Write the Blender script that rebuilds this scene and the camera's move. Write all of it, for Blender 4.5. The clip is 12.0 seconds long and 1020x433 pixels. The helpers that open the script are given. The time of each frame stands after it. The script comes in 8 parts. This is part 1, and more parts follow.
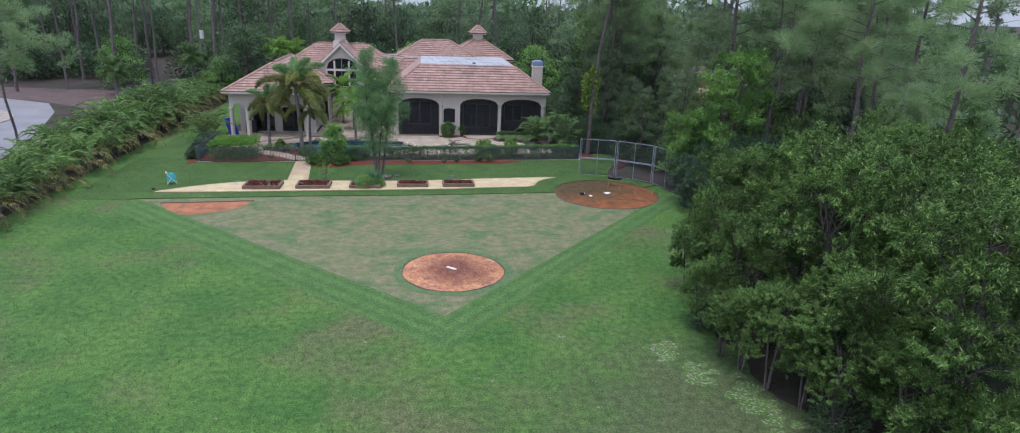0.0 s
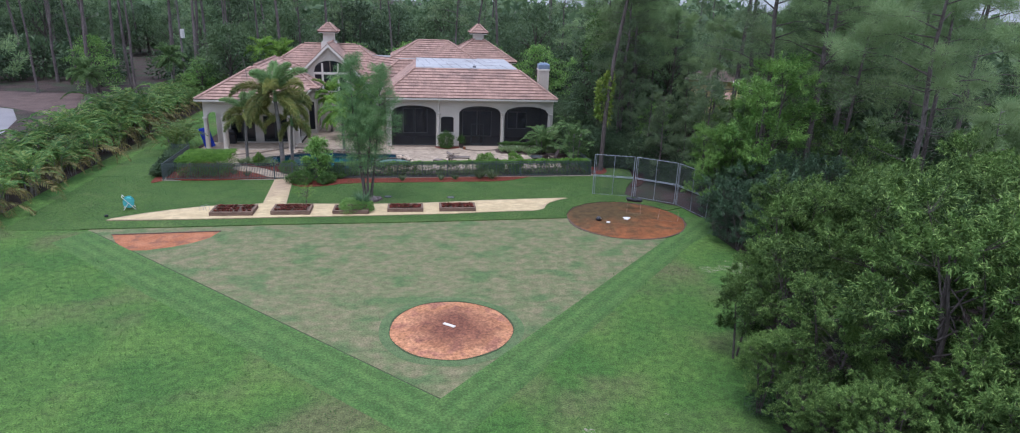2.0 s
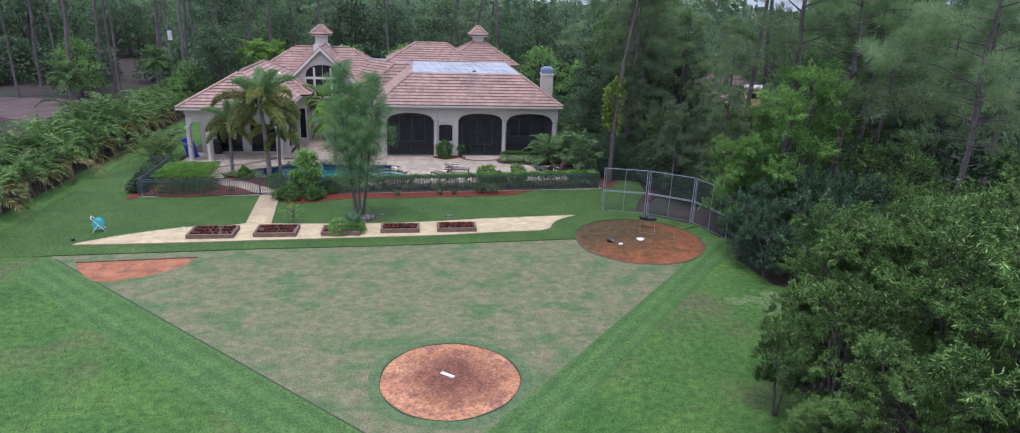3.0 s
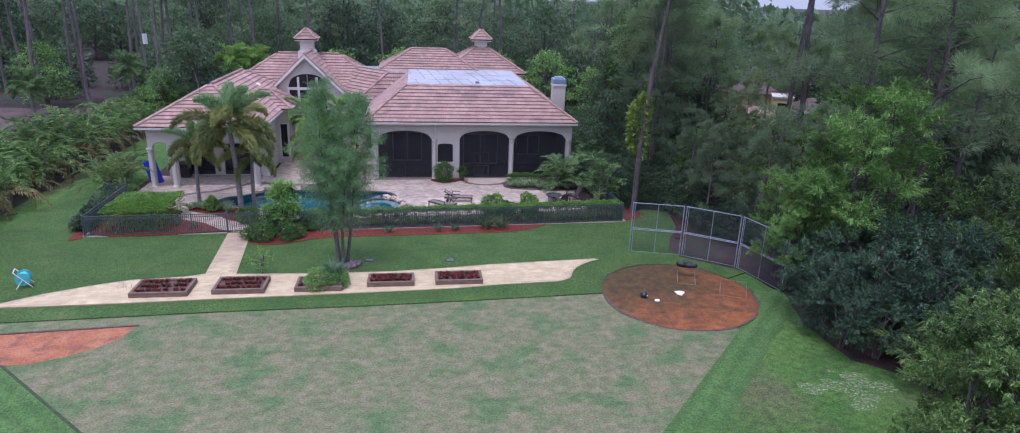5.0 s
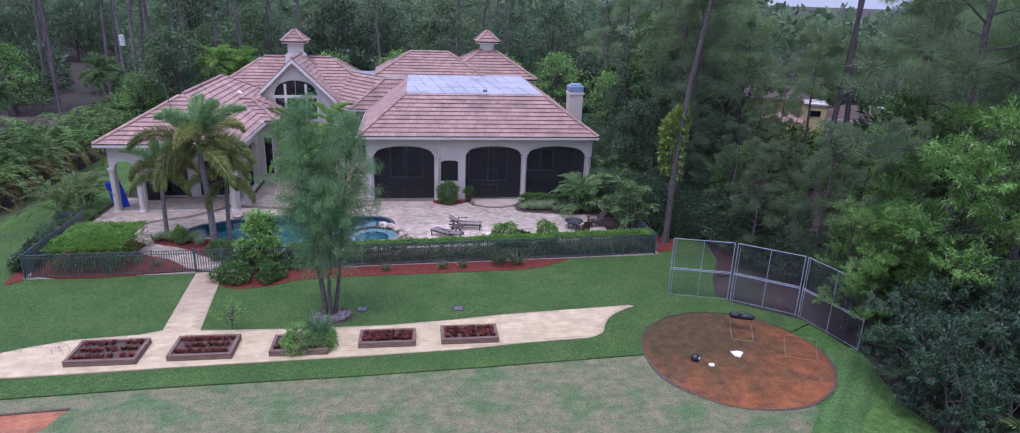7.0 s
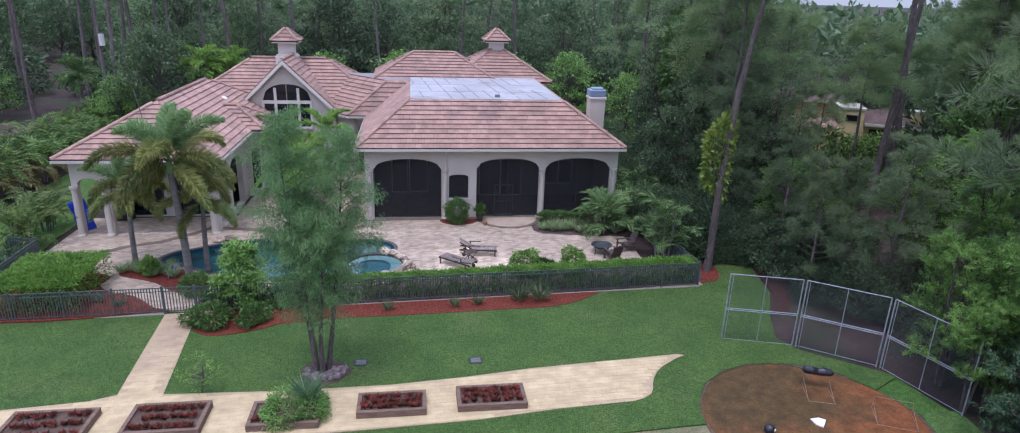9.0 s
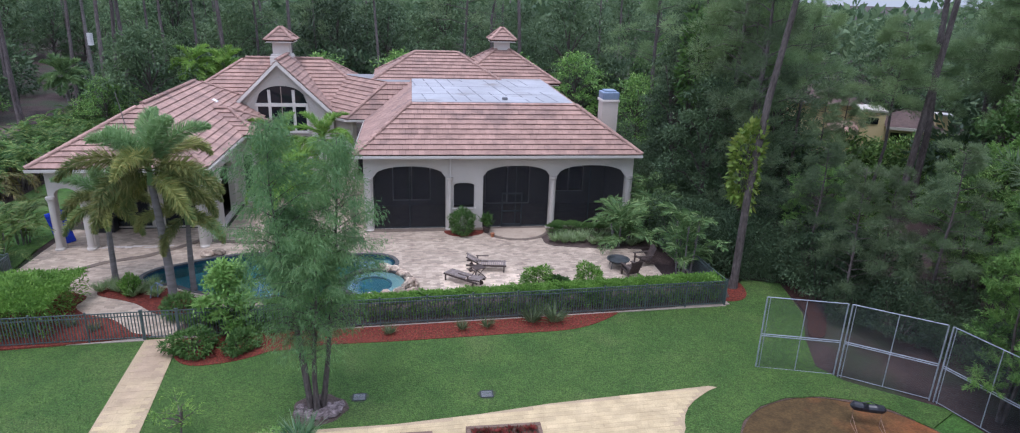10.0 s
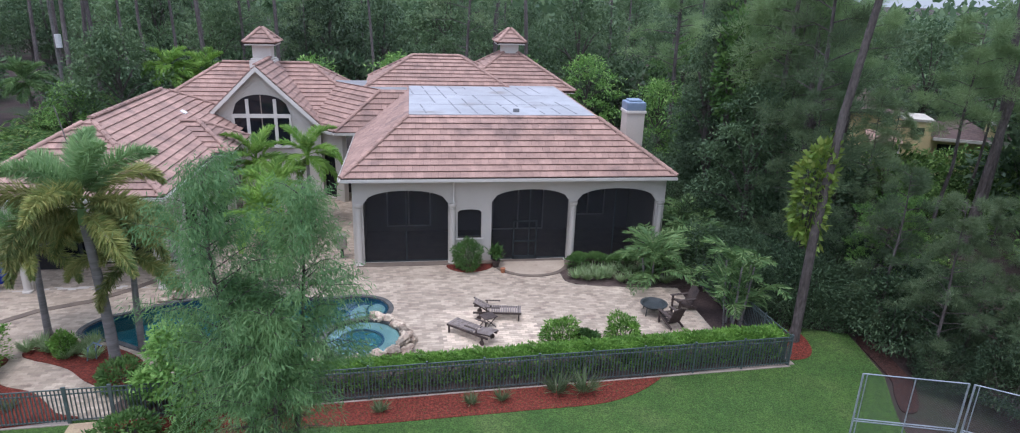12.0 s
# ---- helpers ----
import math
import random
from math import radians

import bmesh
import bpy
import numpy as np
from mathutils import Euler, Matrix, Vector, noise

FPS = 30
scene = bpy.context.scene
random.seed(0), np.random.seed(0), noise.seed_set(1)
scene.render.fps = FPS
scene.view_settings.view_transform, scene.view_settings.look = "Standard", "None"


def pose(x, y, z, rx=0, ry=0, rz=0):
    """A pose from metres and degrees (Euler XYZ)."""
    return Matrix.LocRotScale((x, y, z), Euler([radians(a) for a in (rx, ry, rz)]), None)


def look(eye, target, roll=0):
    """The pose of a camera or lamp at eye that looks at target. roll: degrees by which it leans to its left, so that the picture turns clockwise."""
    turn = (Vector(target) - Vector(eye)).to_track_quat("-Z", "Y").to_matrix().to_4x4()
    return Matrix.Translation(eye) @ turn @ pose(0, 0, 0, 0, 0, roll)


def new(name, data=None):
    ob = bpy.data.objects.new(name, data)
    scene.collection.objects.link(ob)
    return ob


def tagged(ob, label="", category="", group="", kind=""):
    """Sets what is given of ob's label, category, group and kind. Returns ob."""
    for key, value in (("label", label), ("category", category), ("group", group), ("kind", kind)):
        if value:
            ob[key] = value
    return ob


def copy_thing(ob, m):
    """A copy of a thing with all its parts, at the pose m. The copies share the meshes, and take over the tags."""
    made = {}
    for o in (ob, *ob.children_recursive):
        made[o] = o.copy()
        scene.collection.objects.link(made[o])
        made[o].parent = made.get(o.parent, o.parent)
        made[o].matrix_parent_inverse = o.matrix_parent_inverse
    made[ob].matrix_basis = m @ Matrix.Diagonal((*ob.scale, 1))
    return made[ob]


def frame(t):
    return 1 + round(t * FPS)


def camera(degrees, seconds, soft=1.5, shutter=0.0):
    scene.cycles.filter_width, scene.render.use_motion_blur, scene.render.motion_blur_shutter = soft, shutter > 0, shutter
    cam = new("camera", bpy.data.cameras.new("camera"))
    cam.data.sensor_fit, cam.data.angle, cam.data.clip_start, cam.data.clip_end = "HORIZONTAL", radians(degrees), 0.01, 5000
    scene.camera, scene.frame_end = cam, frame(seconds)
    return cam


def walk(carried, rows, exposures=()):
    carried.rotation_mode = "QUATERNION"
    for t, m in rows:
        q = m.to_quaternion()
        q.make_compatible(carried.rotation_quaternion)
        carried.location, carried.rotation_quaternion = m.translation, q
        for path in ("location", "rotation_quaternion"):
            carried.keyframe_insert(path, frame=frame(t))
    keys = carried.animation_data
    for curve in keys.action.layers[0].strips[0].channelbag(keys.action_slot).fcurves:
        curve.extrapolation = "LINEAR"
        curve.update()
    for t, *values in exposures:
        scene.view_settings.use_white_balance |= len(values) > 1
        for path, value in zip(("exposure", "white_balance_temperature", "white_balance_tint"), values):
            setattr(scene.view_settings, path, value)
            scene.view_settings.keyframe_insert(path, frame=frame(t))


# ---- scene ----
cam = camera(75.0, 12.0, soft=1.05)
PATH = [
    (0, (-6.95, -3.144, 12.668), (-6.686, -1.258, 12.057), 2.1),
    (0.5, (-6.899, -1.773, 12.64), (-6.634, 0.112, 12.026), 2.1),
    (1, (-6.822, -0.294, 12.673), (-6.556, 1.59, 12.055), 2.1),
    (1.5, (-6.728, 1.289, 12.747), (-6.462, 3.171, 12.127), 2.1),
    (2, (-6.627, 2.959, 12.848), (-6.36, 4.84, 12.225), 2.1),
    (2.5, (-6.526, 4.694, 12.962), (-6.257, 6.574, 12.336), 2.0),
    (3, (-6.43, 6.467, 13.077), (-6.161, 8.347, 12.448), 2.0),
    (5, (-6.207, 13.42, 13.401), (-5.935, 15.296, 12.764), 2.0),
    (5.5, (-6.205, 15.021, 13.427), (-5.931, 16.896, 12.788), 2.0),
    (6, (-6.225, 16.544, 13.428), (-5.951, 18.419, 12.787), 2.0),
    (6.5, (-6.267, 17.988, 13.404), (-5.992, 19.862, 12.762), 2.0),
    (7, (-6.329, 19.36, 13.358), (-6.053, 21.233, 12.715), 2.0),
    (9, (-6.692, 24.403, 13.014), (-6.412, 26.275, 12.367), 1.9),
    (9.5, (-6.782, 25.648, 12.91), (-6.501, 27.519, 12.263), 1.9),
    (10, (-6.856, 26.92, 12.809), (-6.574, 28.791, 12.161), 1.9),
    (10.5, (-6.905, 28.23, 12.715), (-6.622, 30.101, 12.067), 1.9),
    (11, (-6.917, 29.576, 12.633), (-6.633, 31.447, 11.985), 1.9),
    (11.5, (-6.88, 30.942, 12.568), (-6.595, 32.813, 11.921), 1.9),
    (12, (-6.782, 32.295, 12.525), (-6.496, 34.166, 11.878), 1.9),
]
EXPOSURES = [(0.0, 0.71, 5880, 13), (3.0, 0.79, 5750, 17), (6.5, 0.76, 5360, 32), (9.5, 0.8, 5740, 19), (12.0, 0.87, 5800, 14)]
walk(cam, [(t, look(eye, target, roll)) for t, eye, target, roll in PATH], EXPOSURES)
from mathutils.geometry import tessellate_polygon


# ---------------------------------------------------------------- light
SUN_EL, SUN_AZ = radians(74), radians(215)
world = bpy.data.worlds.new("overcast_sky")
scene.world = world
world.use_nodes = True
wn = world.node_tree
wn.nodes.clear()
sky = wn.nodes.new("ShaderNodeTexSky")
sky.sky_type = "NISHITA"
sky.sun_disc = False
sky.sun_elevation, sky.sun_rotation = SUN_EL, SUN_AZ
sky.air_density, sky.dust_density, sky.ozone_density = 1.0, 3.0, 1.0
grey = wn.nodes.new("ShaderNodeMix")
grey.data_type = "RGBA"
grey.inputs[0].default_value = 0.62
grey.inputs[7].default_value = (7.2, 7.9, 9.0, 1)
wn.links.new(sky.outputs[0], grey.inputs[6])
# an overcast dome is about three times as bright overhead as at the horizon
wco = wn.nodes.new("ShaderNodeTexCoord")
wsep = wn.nodes.new("ShaderNodeSeparateXYZ")
wn.links.new(wco.outputs["Generated"], wsep.inputs[0])
wlum = wn.nodes.new("ShaderNodeMapRange")
wlum.inputs[3].default_value, wlum.inputs[4].default_value = 0.55, 1.65
wn.links.new(wsep.outputs[2], wlum.inputs[0])
wmul = wn.nodes.new("ShaderNodeVectorMath")
wmul.operation = "SCALE"
wmul.inputs[0].default_value = (7.2, 7.9, 9.0)
wn.links.new(wlum.outputs[0], wmul.inputs["Scale"])
wn.links.new(wmul.outputs[0], grey.inputs[7])
wbg = wn.nodes.new("ShaderNodeBackground")
wbg.inputs[1].default_value = 0.115
wn.links.new(grey.outputs[2], wbg.inputs[0])
wout = wn.nodes.new("ShaderNodeOutputWorld")
wn.links.new(wbg.outputs[0], wout.inputs[0])

sun_data = bpy.data.lights.new("sun", "SUN")
sun_data.energy, sun_data.angle, sun_data.color = 0.9, radians(14), (1.0, 0.98, 0.95)
sun = new("sun", sun_data)
sun.matrix_world = look((math.sin(SUN_AZ) * 30, math.cos(SUN_AZ) * 30, 30 * math.tan(SUN_EL)), (0, 0, 0))


# ---------------------------------------------------------------- materials


def surf(name, c1, c2, scale=3.0, rough=0.85, bump=0.3, bscale=30.0, fine=0.25, island=0.0, pieces=0.0,
         metal=0.0, c3=None, s3=0.3, t3=0.55, stretch=(1, 1, 1), spec=0.3, clump=0.0, cscale=7.0, stripe=None, stain=None):
    """A worn matt surface: two colours mixed by a broad noise, a fine grain, patches of c3, and chance per piece."""
    m = bpy.data.materials.new(name)
    m.use_nodes = True
    nt = m.node_tree
    N, L = nt.nodes, nt.links
    bsdf = N["Principled BSDF"]
    geo = N.new("ShaderNodeNewGeometry")
    mapping = N.new("ShaderNodeMapping")
    mapping.inputs["Scale"].default_value = stretch
    L.new(geo.outputs["Position"], mapping.inputs[0])

    def noise_at(sc, detail=5.0, lo=0.35, hi=0.65):
        n = N.new("ShaderNodeTexNoise")
        n.inputs["Scale"].default_value = sc
        n.inputs["Detail"].default_value = detail
        L.new(mapping.outputs[0], n.inputs["Vector"])
        r = N.new("ShaderNodeMapRange")
        r.inputs[1].default_value, r.inputs[2].default_value = lo, hi
        L.new(n.outputs[0], r.inputs[0])
        return r.outputs[0]

    def blend(a, b, fac, mode="MIX"):
        x = N.new("ShaderNodeMix")
        x.data_type, x.blend_type = "RGBA", mode
        for sock, val in ((x.inputs[6], a), (x.inputs[7], b)):
            if isinstance(val, tuple):
                sock.default_value = (*val, 1)
            else:
                L.new(val, sock)
        if isinstance(fac, float):
            x.inputs[0].default_value = fac
        else:
            L.new(fac, x.inputs[0])
        return x.outputs[2]

    def bright(col, fac, amount):
        r = N.new("ShaderNodeMapRange")
        r.inputs[3].default_value, r.inputs[4].default_value = 1 - amount, 1 + amount
        L.new(fac, r.inputs[0])
        hsv = N.new("ShaderNodeHueSaturation")
        L.new(col, hsv.inputs["Color"])
        L.new(r.outputs[0], hsv.inputs["Value"])
        return hsv.outputs[0]

    col = blend(c1, c2, noise_at(scale))
    if c3:
        col = blend(col, c3, noise_at(s3, 6.0, t3, t3 + 0.14))
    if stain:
        # a patch of another tone round (x, y) with a ragged edge
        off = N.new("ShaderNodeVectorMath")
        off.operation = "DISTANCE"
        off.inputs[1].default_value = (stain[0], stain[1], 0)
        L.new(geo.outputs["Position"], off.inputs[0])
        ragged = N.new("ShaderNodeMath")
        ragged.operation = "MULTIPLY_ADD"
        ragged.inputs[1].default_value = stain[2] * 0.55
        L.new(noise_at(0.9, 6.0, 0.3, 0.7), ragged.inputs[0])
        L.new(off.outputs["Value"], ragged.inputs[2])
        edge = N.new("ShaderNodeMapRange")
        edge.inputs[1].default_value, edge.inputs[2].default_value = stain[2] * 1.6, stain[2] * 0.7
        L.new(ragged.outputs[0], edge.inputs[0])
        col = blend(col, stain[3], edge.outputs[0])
    grain = noise_at(bscale, 4.0, 0.3, 0.7)
    col = bright(col, grain, fine)
    if clump:
        col = bright(col, noise_at(cscale, 3.0, 0.32, 0.68), clump)
    if stripe:
        dot = N.new("ShaderNodeVectorMath")
        dot.operation = "DOT_PRODUCT"
        dot.inputs[1].default_value = (stripe[0], stripe[1], 0)
        L.new(geo.outputs["Position"], dot.inputs[0])
        wave = N.new("ShaderNodeMath")
        wave.operation = "SINE"
        freq = N.new("ShaderNodeMath")
        freq.operation = "MULTIPLY"
        freq.inputs[1].default_value = 2 * math.pi / stripe[2]
        L.new(dot.outputs["Value"], freq.inputs[0])
        L.new(freq.outputs[0], wave.inputs[0])
        half = N.new("ShaderNodeMapRange")
        half.inputs[1].default_value = -1
        L.new(wave.outputs[0], half.inputs[0])
        col = bright(col, half.outputs[0], stripe[3])
    if island:
        col = bright(col, geo.outputs["Random Per Island"], island)
    if pieces:
        info = N.new("ShaderNodeObjectInfo")
        col = bright(col, info.outputs["Random"], pieces)
    L.new(col, bsdf.inputs["Base Color"])
    bsdf.inputs["Roughness"].default_value = rough
    bsdf.inputs["Metallic"].default_value = metal
    bsdf.inputs["Specular IOR Level"].default_value = spec
    if bump:
        b = N.new("ShaderNodeBump")
        b.inputs["Strength"].default_value = bump
        b.inputs["Distance"].default_value = 0.03
        L.new(grain, b.inputs["Height"])
        L.new(b.outputs[0], bsdf.inputs["Normal"])
    return m


def leafy(name, c1, c2, c3, scale=0.5, rough=0.55, through_light=0.35, vary=0.3):
    """Foliage: three greens by noise and by leaf, partly letting light through."""
    m = bpy.data.materials.new(name)
    m.use_nodes = True
    nt = m.node_tree
    N, L = nt.nodes, nt.links
    bsdf, out = N["Principled BSDF"], N["Material Output"]
    geo = N.new("ShaderNodeNewGeometry")
    n = N.new("ShaderNodeTexNoise")
    n.inputs["Scale"].default_value, n.inputs["Detail"].default_value = scale, 4
    L.new(geo.outputs["Position"], n.inputs["Vector"])
    ramp = N.new("ShaderNodeValToRGB")
    ramp.color_ramp.elements[0].position, ramp.color_ramp.elements[0].color = 0.36, (*c1, 1)
    ramp.color_ramp.elements[1].position, ramp.color_ramp.elements[1].color = 0.64, (*c2, 1)
    L.new(n.outputs[0], ramp.inputs[0])
    mixc = N.new("ShaderNodeMix")
    mixc.data_type = "RGBA"
    mixc.inputs[7].default_value = (*c3, 1)
    pick = N.new("ShaderNodeMapRange")
    pick.inputs[1].default_value, pick.inputs[2].default_value, pick.inputs[4].default_value = 0.6, 1.0, 0.8
    L.new(geo.outputs["Random Per Island"], pick.inputs[0])
    L.new(pick.outputs[0], mixc.inputs[0])
    L.new(ramp.outputs[0], mixc.inputs[6])
    info = N.new("ShaderNodeObjectInfo")
    span = N.new("ShaderNodeMapRange")
    span.inputs[3].default_value, span.inputs[4].default_value = 1 - vary, 1 + vary
    L.new(info.outputs["Random"], span.inputs[0])
    hsv = N.new("ShaderNodeHueSaturation")
    L.new(mixc.outputs[2], hsv.inputs["Color"])
    L.new(span.outputs[0], hsv.inputs["Value"])
    L.new(hsv.outputs[0], bsdf.inputs["Base Color"])
    bsdf.inputs["Roughness"].default_value = rough
    bsdf.inputs["Specular IOR Level"].default_value = 0.25
    tr = N.new("ShaderNodeBsdfTranslucent")
    L.new(hsv.outputs[0], tr.inputs[0])
    ms = N.new("ShaderNodeMixShader")
    ms.inputs[0].default_value = through_light
    L.new(bsdf.outputs[0], ms.inputs[1])
    L.new(tr.outputs[0], ms.inputs[2])
    L.new(ms.outputs[0], out.inputs[0])
    return m


# straw colour darkened for the shade under trees; M_STRAW is the lighter open copy
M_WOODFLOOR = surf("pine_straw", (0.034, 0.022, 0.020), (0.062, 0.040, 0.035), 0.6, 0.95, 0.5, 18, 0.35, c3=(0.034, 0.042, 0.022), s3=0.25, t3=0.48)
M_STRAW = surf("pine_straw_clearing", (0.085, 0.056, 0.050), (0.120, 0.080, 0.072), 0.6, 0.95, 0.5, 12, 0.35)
M_LAWN = surf("lawn_grass", (0.046, 0.110, 0.020), (0.078, 0.146, 0.028), 0.35, 0.9, 0.9, 17, 0.5, c3=(0.096, 0.108, 0.042), s3=0.17, t3=0.5, clump=0.28, cscale=3.5, stain=(3.0, 13.0, 6.6, (0.074, 0.094, 0.036)))
M_LAWN_FINE = surf("trimmed_lawn_grass", (0.044, 0.090, 0.018), (0.062, 0.112, 0.023), 0.6, 0.9, 0.9, 20, 0.55, c3=(0.075, 0.115, 0.030), s3=0.5, t3=0.56, clump=0.2, cscale=7.0)
BAND = dict(c1=(0.052, 0.110, 0.026), c2=(0.072, 0.132, 0.033), scale=1.2, rough=0.9, bump=0.7, bscale=15, fine=0.4, clump=0.16, cscale=8.0)
M_BAND_W = surf("mown_edge_grass_striped", stripe=(0.687, 0.727, 0.66, 0.11), **BAND)
M_BAND_E = surf("mown_edge_grass_banded", stripe=(0.76, -0.65, 0.66, 0.11), **BAND)
M_INFIELD = surf("dry_infield_grass", (0.112, 0.132, 0.058), (0.176, 0.152, 0.086), 1.9, 0.95, 0.6, 17, 0.34, c3=(0.082, 0.126, 0.048), s3=0.75, t3=0.5, clump=0.16, cscale=3.4, stretch=(0.8, 1, 1))
# dark green that paints the shadow along the step of the turf
M_EDGE = surf("shaded_turf_edge", (0.040, 0.056, 0.024), (0.056, 0.070, 0.034), 3, 0.95, 0.4, 20, 0.4)
M_RING = surf("mound_edge_grass", (0.076, 0.124, 0.048), (0.100, 0.134, 0.060), 1.5, 0.95, 0.6, 17, 0.3, clump=0.14, cscale=3.4)
M_CLAY = surf("red_clay", (0.275, 0.098, 0.045), (0.35, 0.143, 0.074), 1.1, 0.95, 0.5, 12, 0.22, c3=(0.20, 0.085, 0.05), s3=1.6, t3=0.5)
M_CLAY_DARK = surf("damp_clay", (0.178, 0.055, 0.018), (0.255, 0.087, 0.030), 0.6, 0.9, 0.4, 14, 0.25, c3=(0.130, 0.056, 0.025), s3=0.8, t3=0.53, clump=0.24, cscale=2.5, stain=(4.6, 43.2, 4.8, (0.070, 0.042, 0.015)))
M_CLAY_PALE = surf("pale_clay", (0.335, 0.141, 0.068), (0.435, 0.212, 0.115), 0.8, 0.95, 0.6, 10, 0.28, c3=(0.27, 0.115, 0.075), s3=1.4, t3=0.5, clump=0.2, cscale=5.0, stain=(-5.3, 27.3, 1.6, (0.15, 0.058, 0.036)))
M_SAND = surf("pale_sandy_soil", (0.056, 0.118, 0.022), (0.086, 0.150, 0.034), 0.5, 0.95, 0.6, 17, 0.45, c3=(0.25, 0.222, 0.17), s3=9.0, t3=0.5)
M_MULCH = surf("red_mulch", (0.20, 0.040, 0.024), (0.095, 0.021, 0.014), 11, 0.95, 0.9, 22, 0.75)
M_PATH = surf("cream_pavers", (0.51, 0.395, 0.235), (0.45, 0.345, 0.20), 1.2, 0.85, 0.25, 25, 0.12, island=0.06, pieces=0.10, clump=0.10, cscale=2.5, stain=(-16.2, 49.4, 3.2, (0.35, 0.255, 0.17)))
M_PATH_EDGE = surf("path_border", (0.40, 0.30, 0.19), (0.33, 0.25, 0.155), 1.2, 0.85, 0.25, 25, 0.2)
M_PAVER = surf("patio_pavers", (0.475, 0.378, 0.290), (0.390, 0.306, 0.235), 0.8, 0.8, 0.25, 25, 0.10, island=0.24, pieces=0.24, c3=(0.32, 0.24, 0.19), s3=2.2, t3=0.58)
M_JOINT = surf("sand_joint", (0.29, 0.24, 0.19), (0.34, 0.28, 0.22), 3, 0.95, 0.2, 30, 0.2)
M_EDGE_PAVER = surf("brown_border_pavers", (0.125, 0.095, 0.076), (0.165, 0.125, 0.098), 2, 0.85, 0.2, 25, 0.15, island=0.2)
M_ASPHALT = surf("pale_driveway", (0.225, 0.21, 0.22), (0.18, 0.17, 0.18), 0.3, 0.9, 0.2, 20, 0.1, c3=(0.20, 0.185, 0.175), s3=0.12, t3=0.55)
M_STUCCO = surf("cream_stucco", (0.54, 0.485, 0.43), (0.49, 0.44, 0.385), 0.7, 0.9, 0.3, 45, 0.05)
M_TRIM = surf("pale_trim", (0.62, 0.57, 0.52), (0.56, 0.51, 0.46), 1.0, 0.75, 0.1, 30, 0.05)
M_ROOFTILE = surf("clay_roof_tile", (0.350, 0.218, 0.176), (0.275, 0.172, 0.140), 1.1, 0.8, 0.25, 20, 0.12, island=0.13, pieces=0.13, c3=(0.225, 0.145, 0.122), s3=0.7, t3=0.54, clump=0.08, cscale=4.0)
# deck colour darkened so the gaps under the courses read as shadow lines
M_ROOFDECK = surf("roof_underlay", (0.05, 0.032, 0.026), (0.07, 0.045, 0.035), 2, 0.9, 0.2, 20, 0.2)
M_FLATROOF = surf("grey_membrane", (0.37, 0.365, 0.385), (0.29, 0.285, 0.30), 0.45, 0.55, 0.1, 8, 0.06, c3=(0.22, 0.20, 0.19), s3=0.5, t3=0.57, island=0.05, clump=0.05, cscale=1.5)
M_MEMBRANE_OLD = surf("old_membrane", (0.25, 0.24, 0.245), (0.18, 0.17, 0.17), 0.8, 0.7, 0.1, 10, 0.15)
M_SEAM = surf("membrane_seam", (0.16, 0.16, 0.17), (0.24, 0.24, 0.25), 2, 0.8, 0.1, 20, 0.2)
M_DARKMETAL = surf("black_green_metal", (0.016, 0.020, 0.021), (0.026, 0.031, 0.032), 4, 0.65, 0.1, 40, 0.15, spec=0.5)
M_FENCE = surf("painted_fence_metal", (0.052, 0.070, 0.070), (0.072, 0.093, 0.092), 4, 0.36, 0.1, 40, 0.15, spec=0.5)
M_GALV = surf("galvanised_steel", (0.36, 0.385, 0.43), (0.27, 0.29, 0.335), 5, 0.5, 0.1, 40, 0.1, metal=0.4)
M_WIRE = surf("chain_link_wire", (0.055, 0.062, 0.074), (0.08, 0.088, 0.10), 6, 0.5, 0, 40, 0.1, metal=0.4)
M_CONCRETE = surf("concrete_kerb", (0.34, 0.275, 0.235), (0.25, 0.205, 0.175), 2, 0.9, 0.3, 30, 0.12)
M_PLANK = surf("weathered_timber", (0.135, 0.085, 0.064), (0.20, 0.132, 0.100), 3, 0.9, 0.4, 20, 0.25, stretch=(1, 6, 6))
M_RUSTY = surf("rusty_metal", (0.30, 0.20, 0.15), (0.22, 0.13, 0.09), 12, 0.7, 0.2, 40, 0.2, metal=0.2)
M_SOIL = surf("dark_soil", (0.085, 0.055, 0.043), (0.12, 0.08, 0.062), 6, 0.95, 0.7, 25, 0.35)
M_BARK = surf("grey_brown_bark", (0.115, 0.095, 0.088), (0.075, 0.060, 0.055), 3, 0.95, 0.8, 14, 0.35, stretch=(1, 1, 0.35))
M_BARK_PINE = surf("grey_pine_bark", (0.150, 0.125, 0.120), (0.098, 0.078, 0.074), 3, 0.95, 0.8, 14, 0.35, stretch=(1, 1, 0.35))
M_BARK_PALE = surf("pale_palm_bark", (0.20, 0.18, 0.17), (0.145, 0.13, 0.12), 2, 0.9, 0.5, 8, 0.2, stretch=(0.3, 0.3, 3))
M_ROCK = surf("tan_boulder", (0.42, 0.34, 0.26), (0.20, 0.14, 0.105), 3.5, 0.85, 0.7, 9, 0.3, pieces=0.45)
M_ROCK_GREY = surf("grey_brick", (0.15, 0.115, 0.115), (0.22, 0.175, 0.17), 4, 0.9, 0.6, 14, 0.3, pieces=0.3)
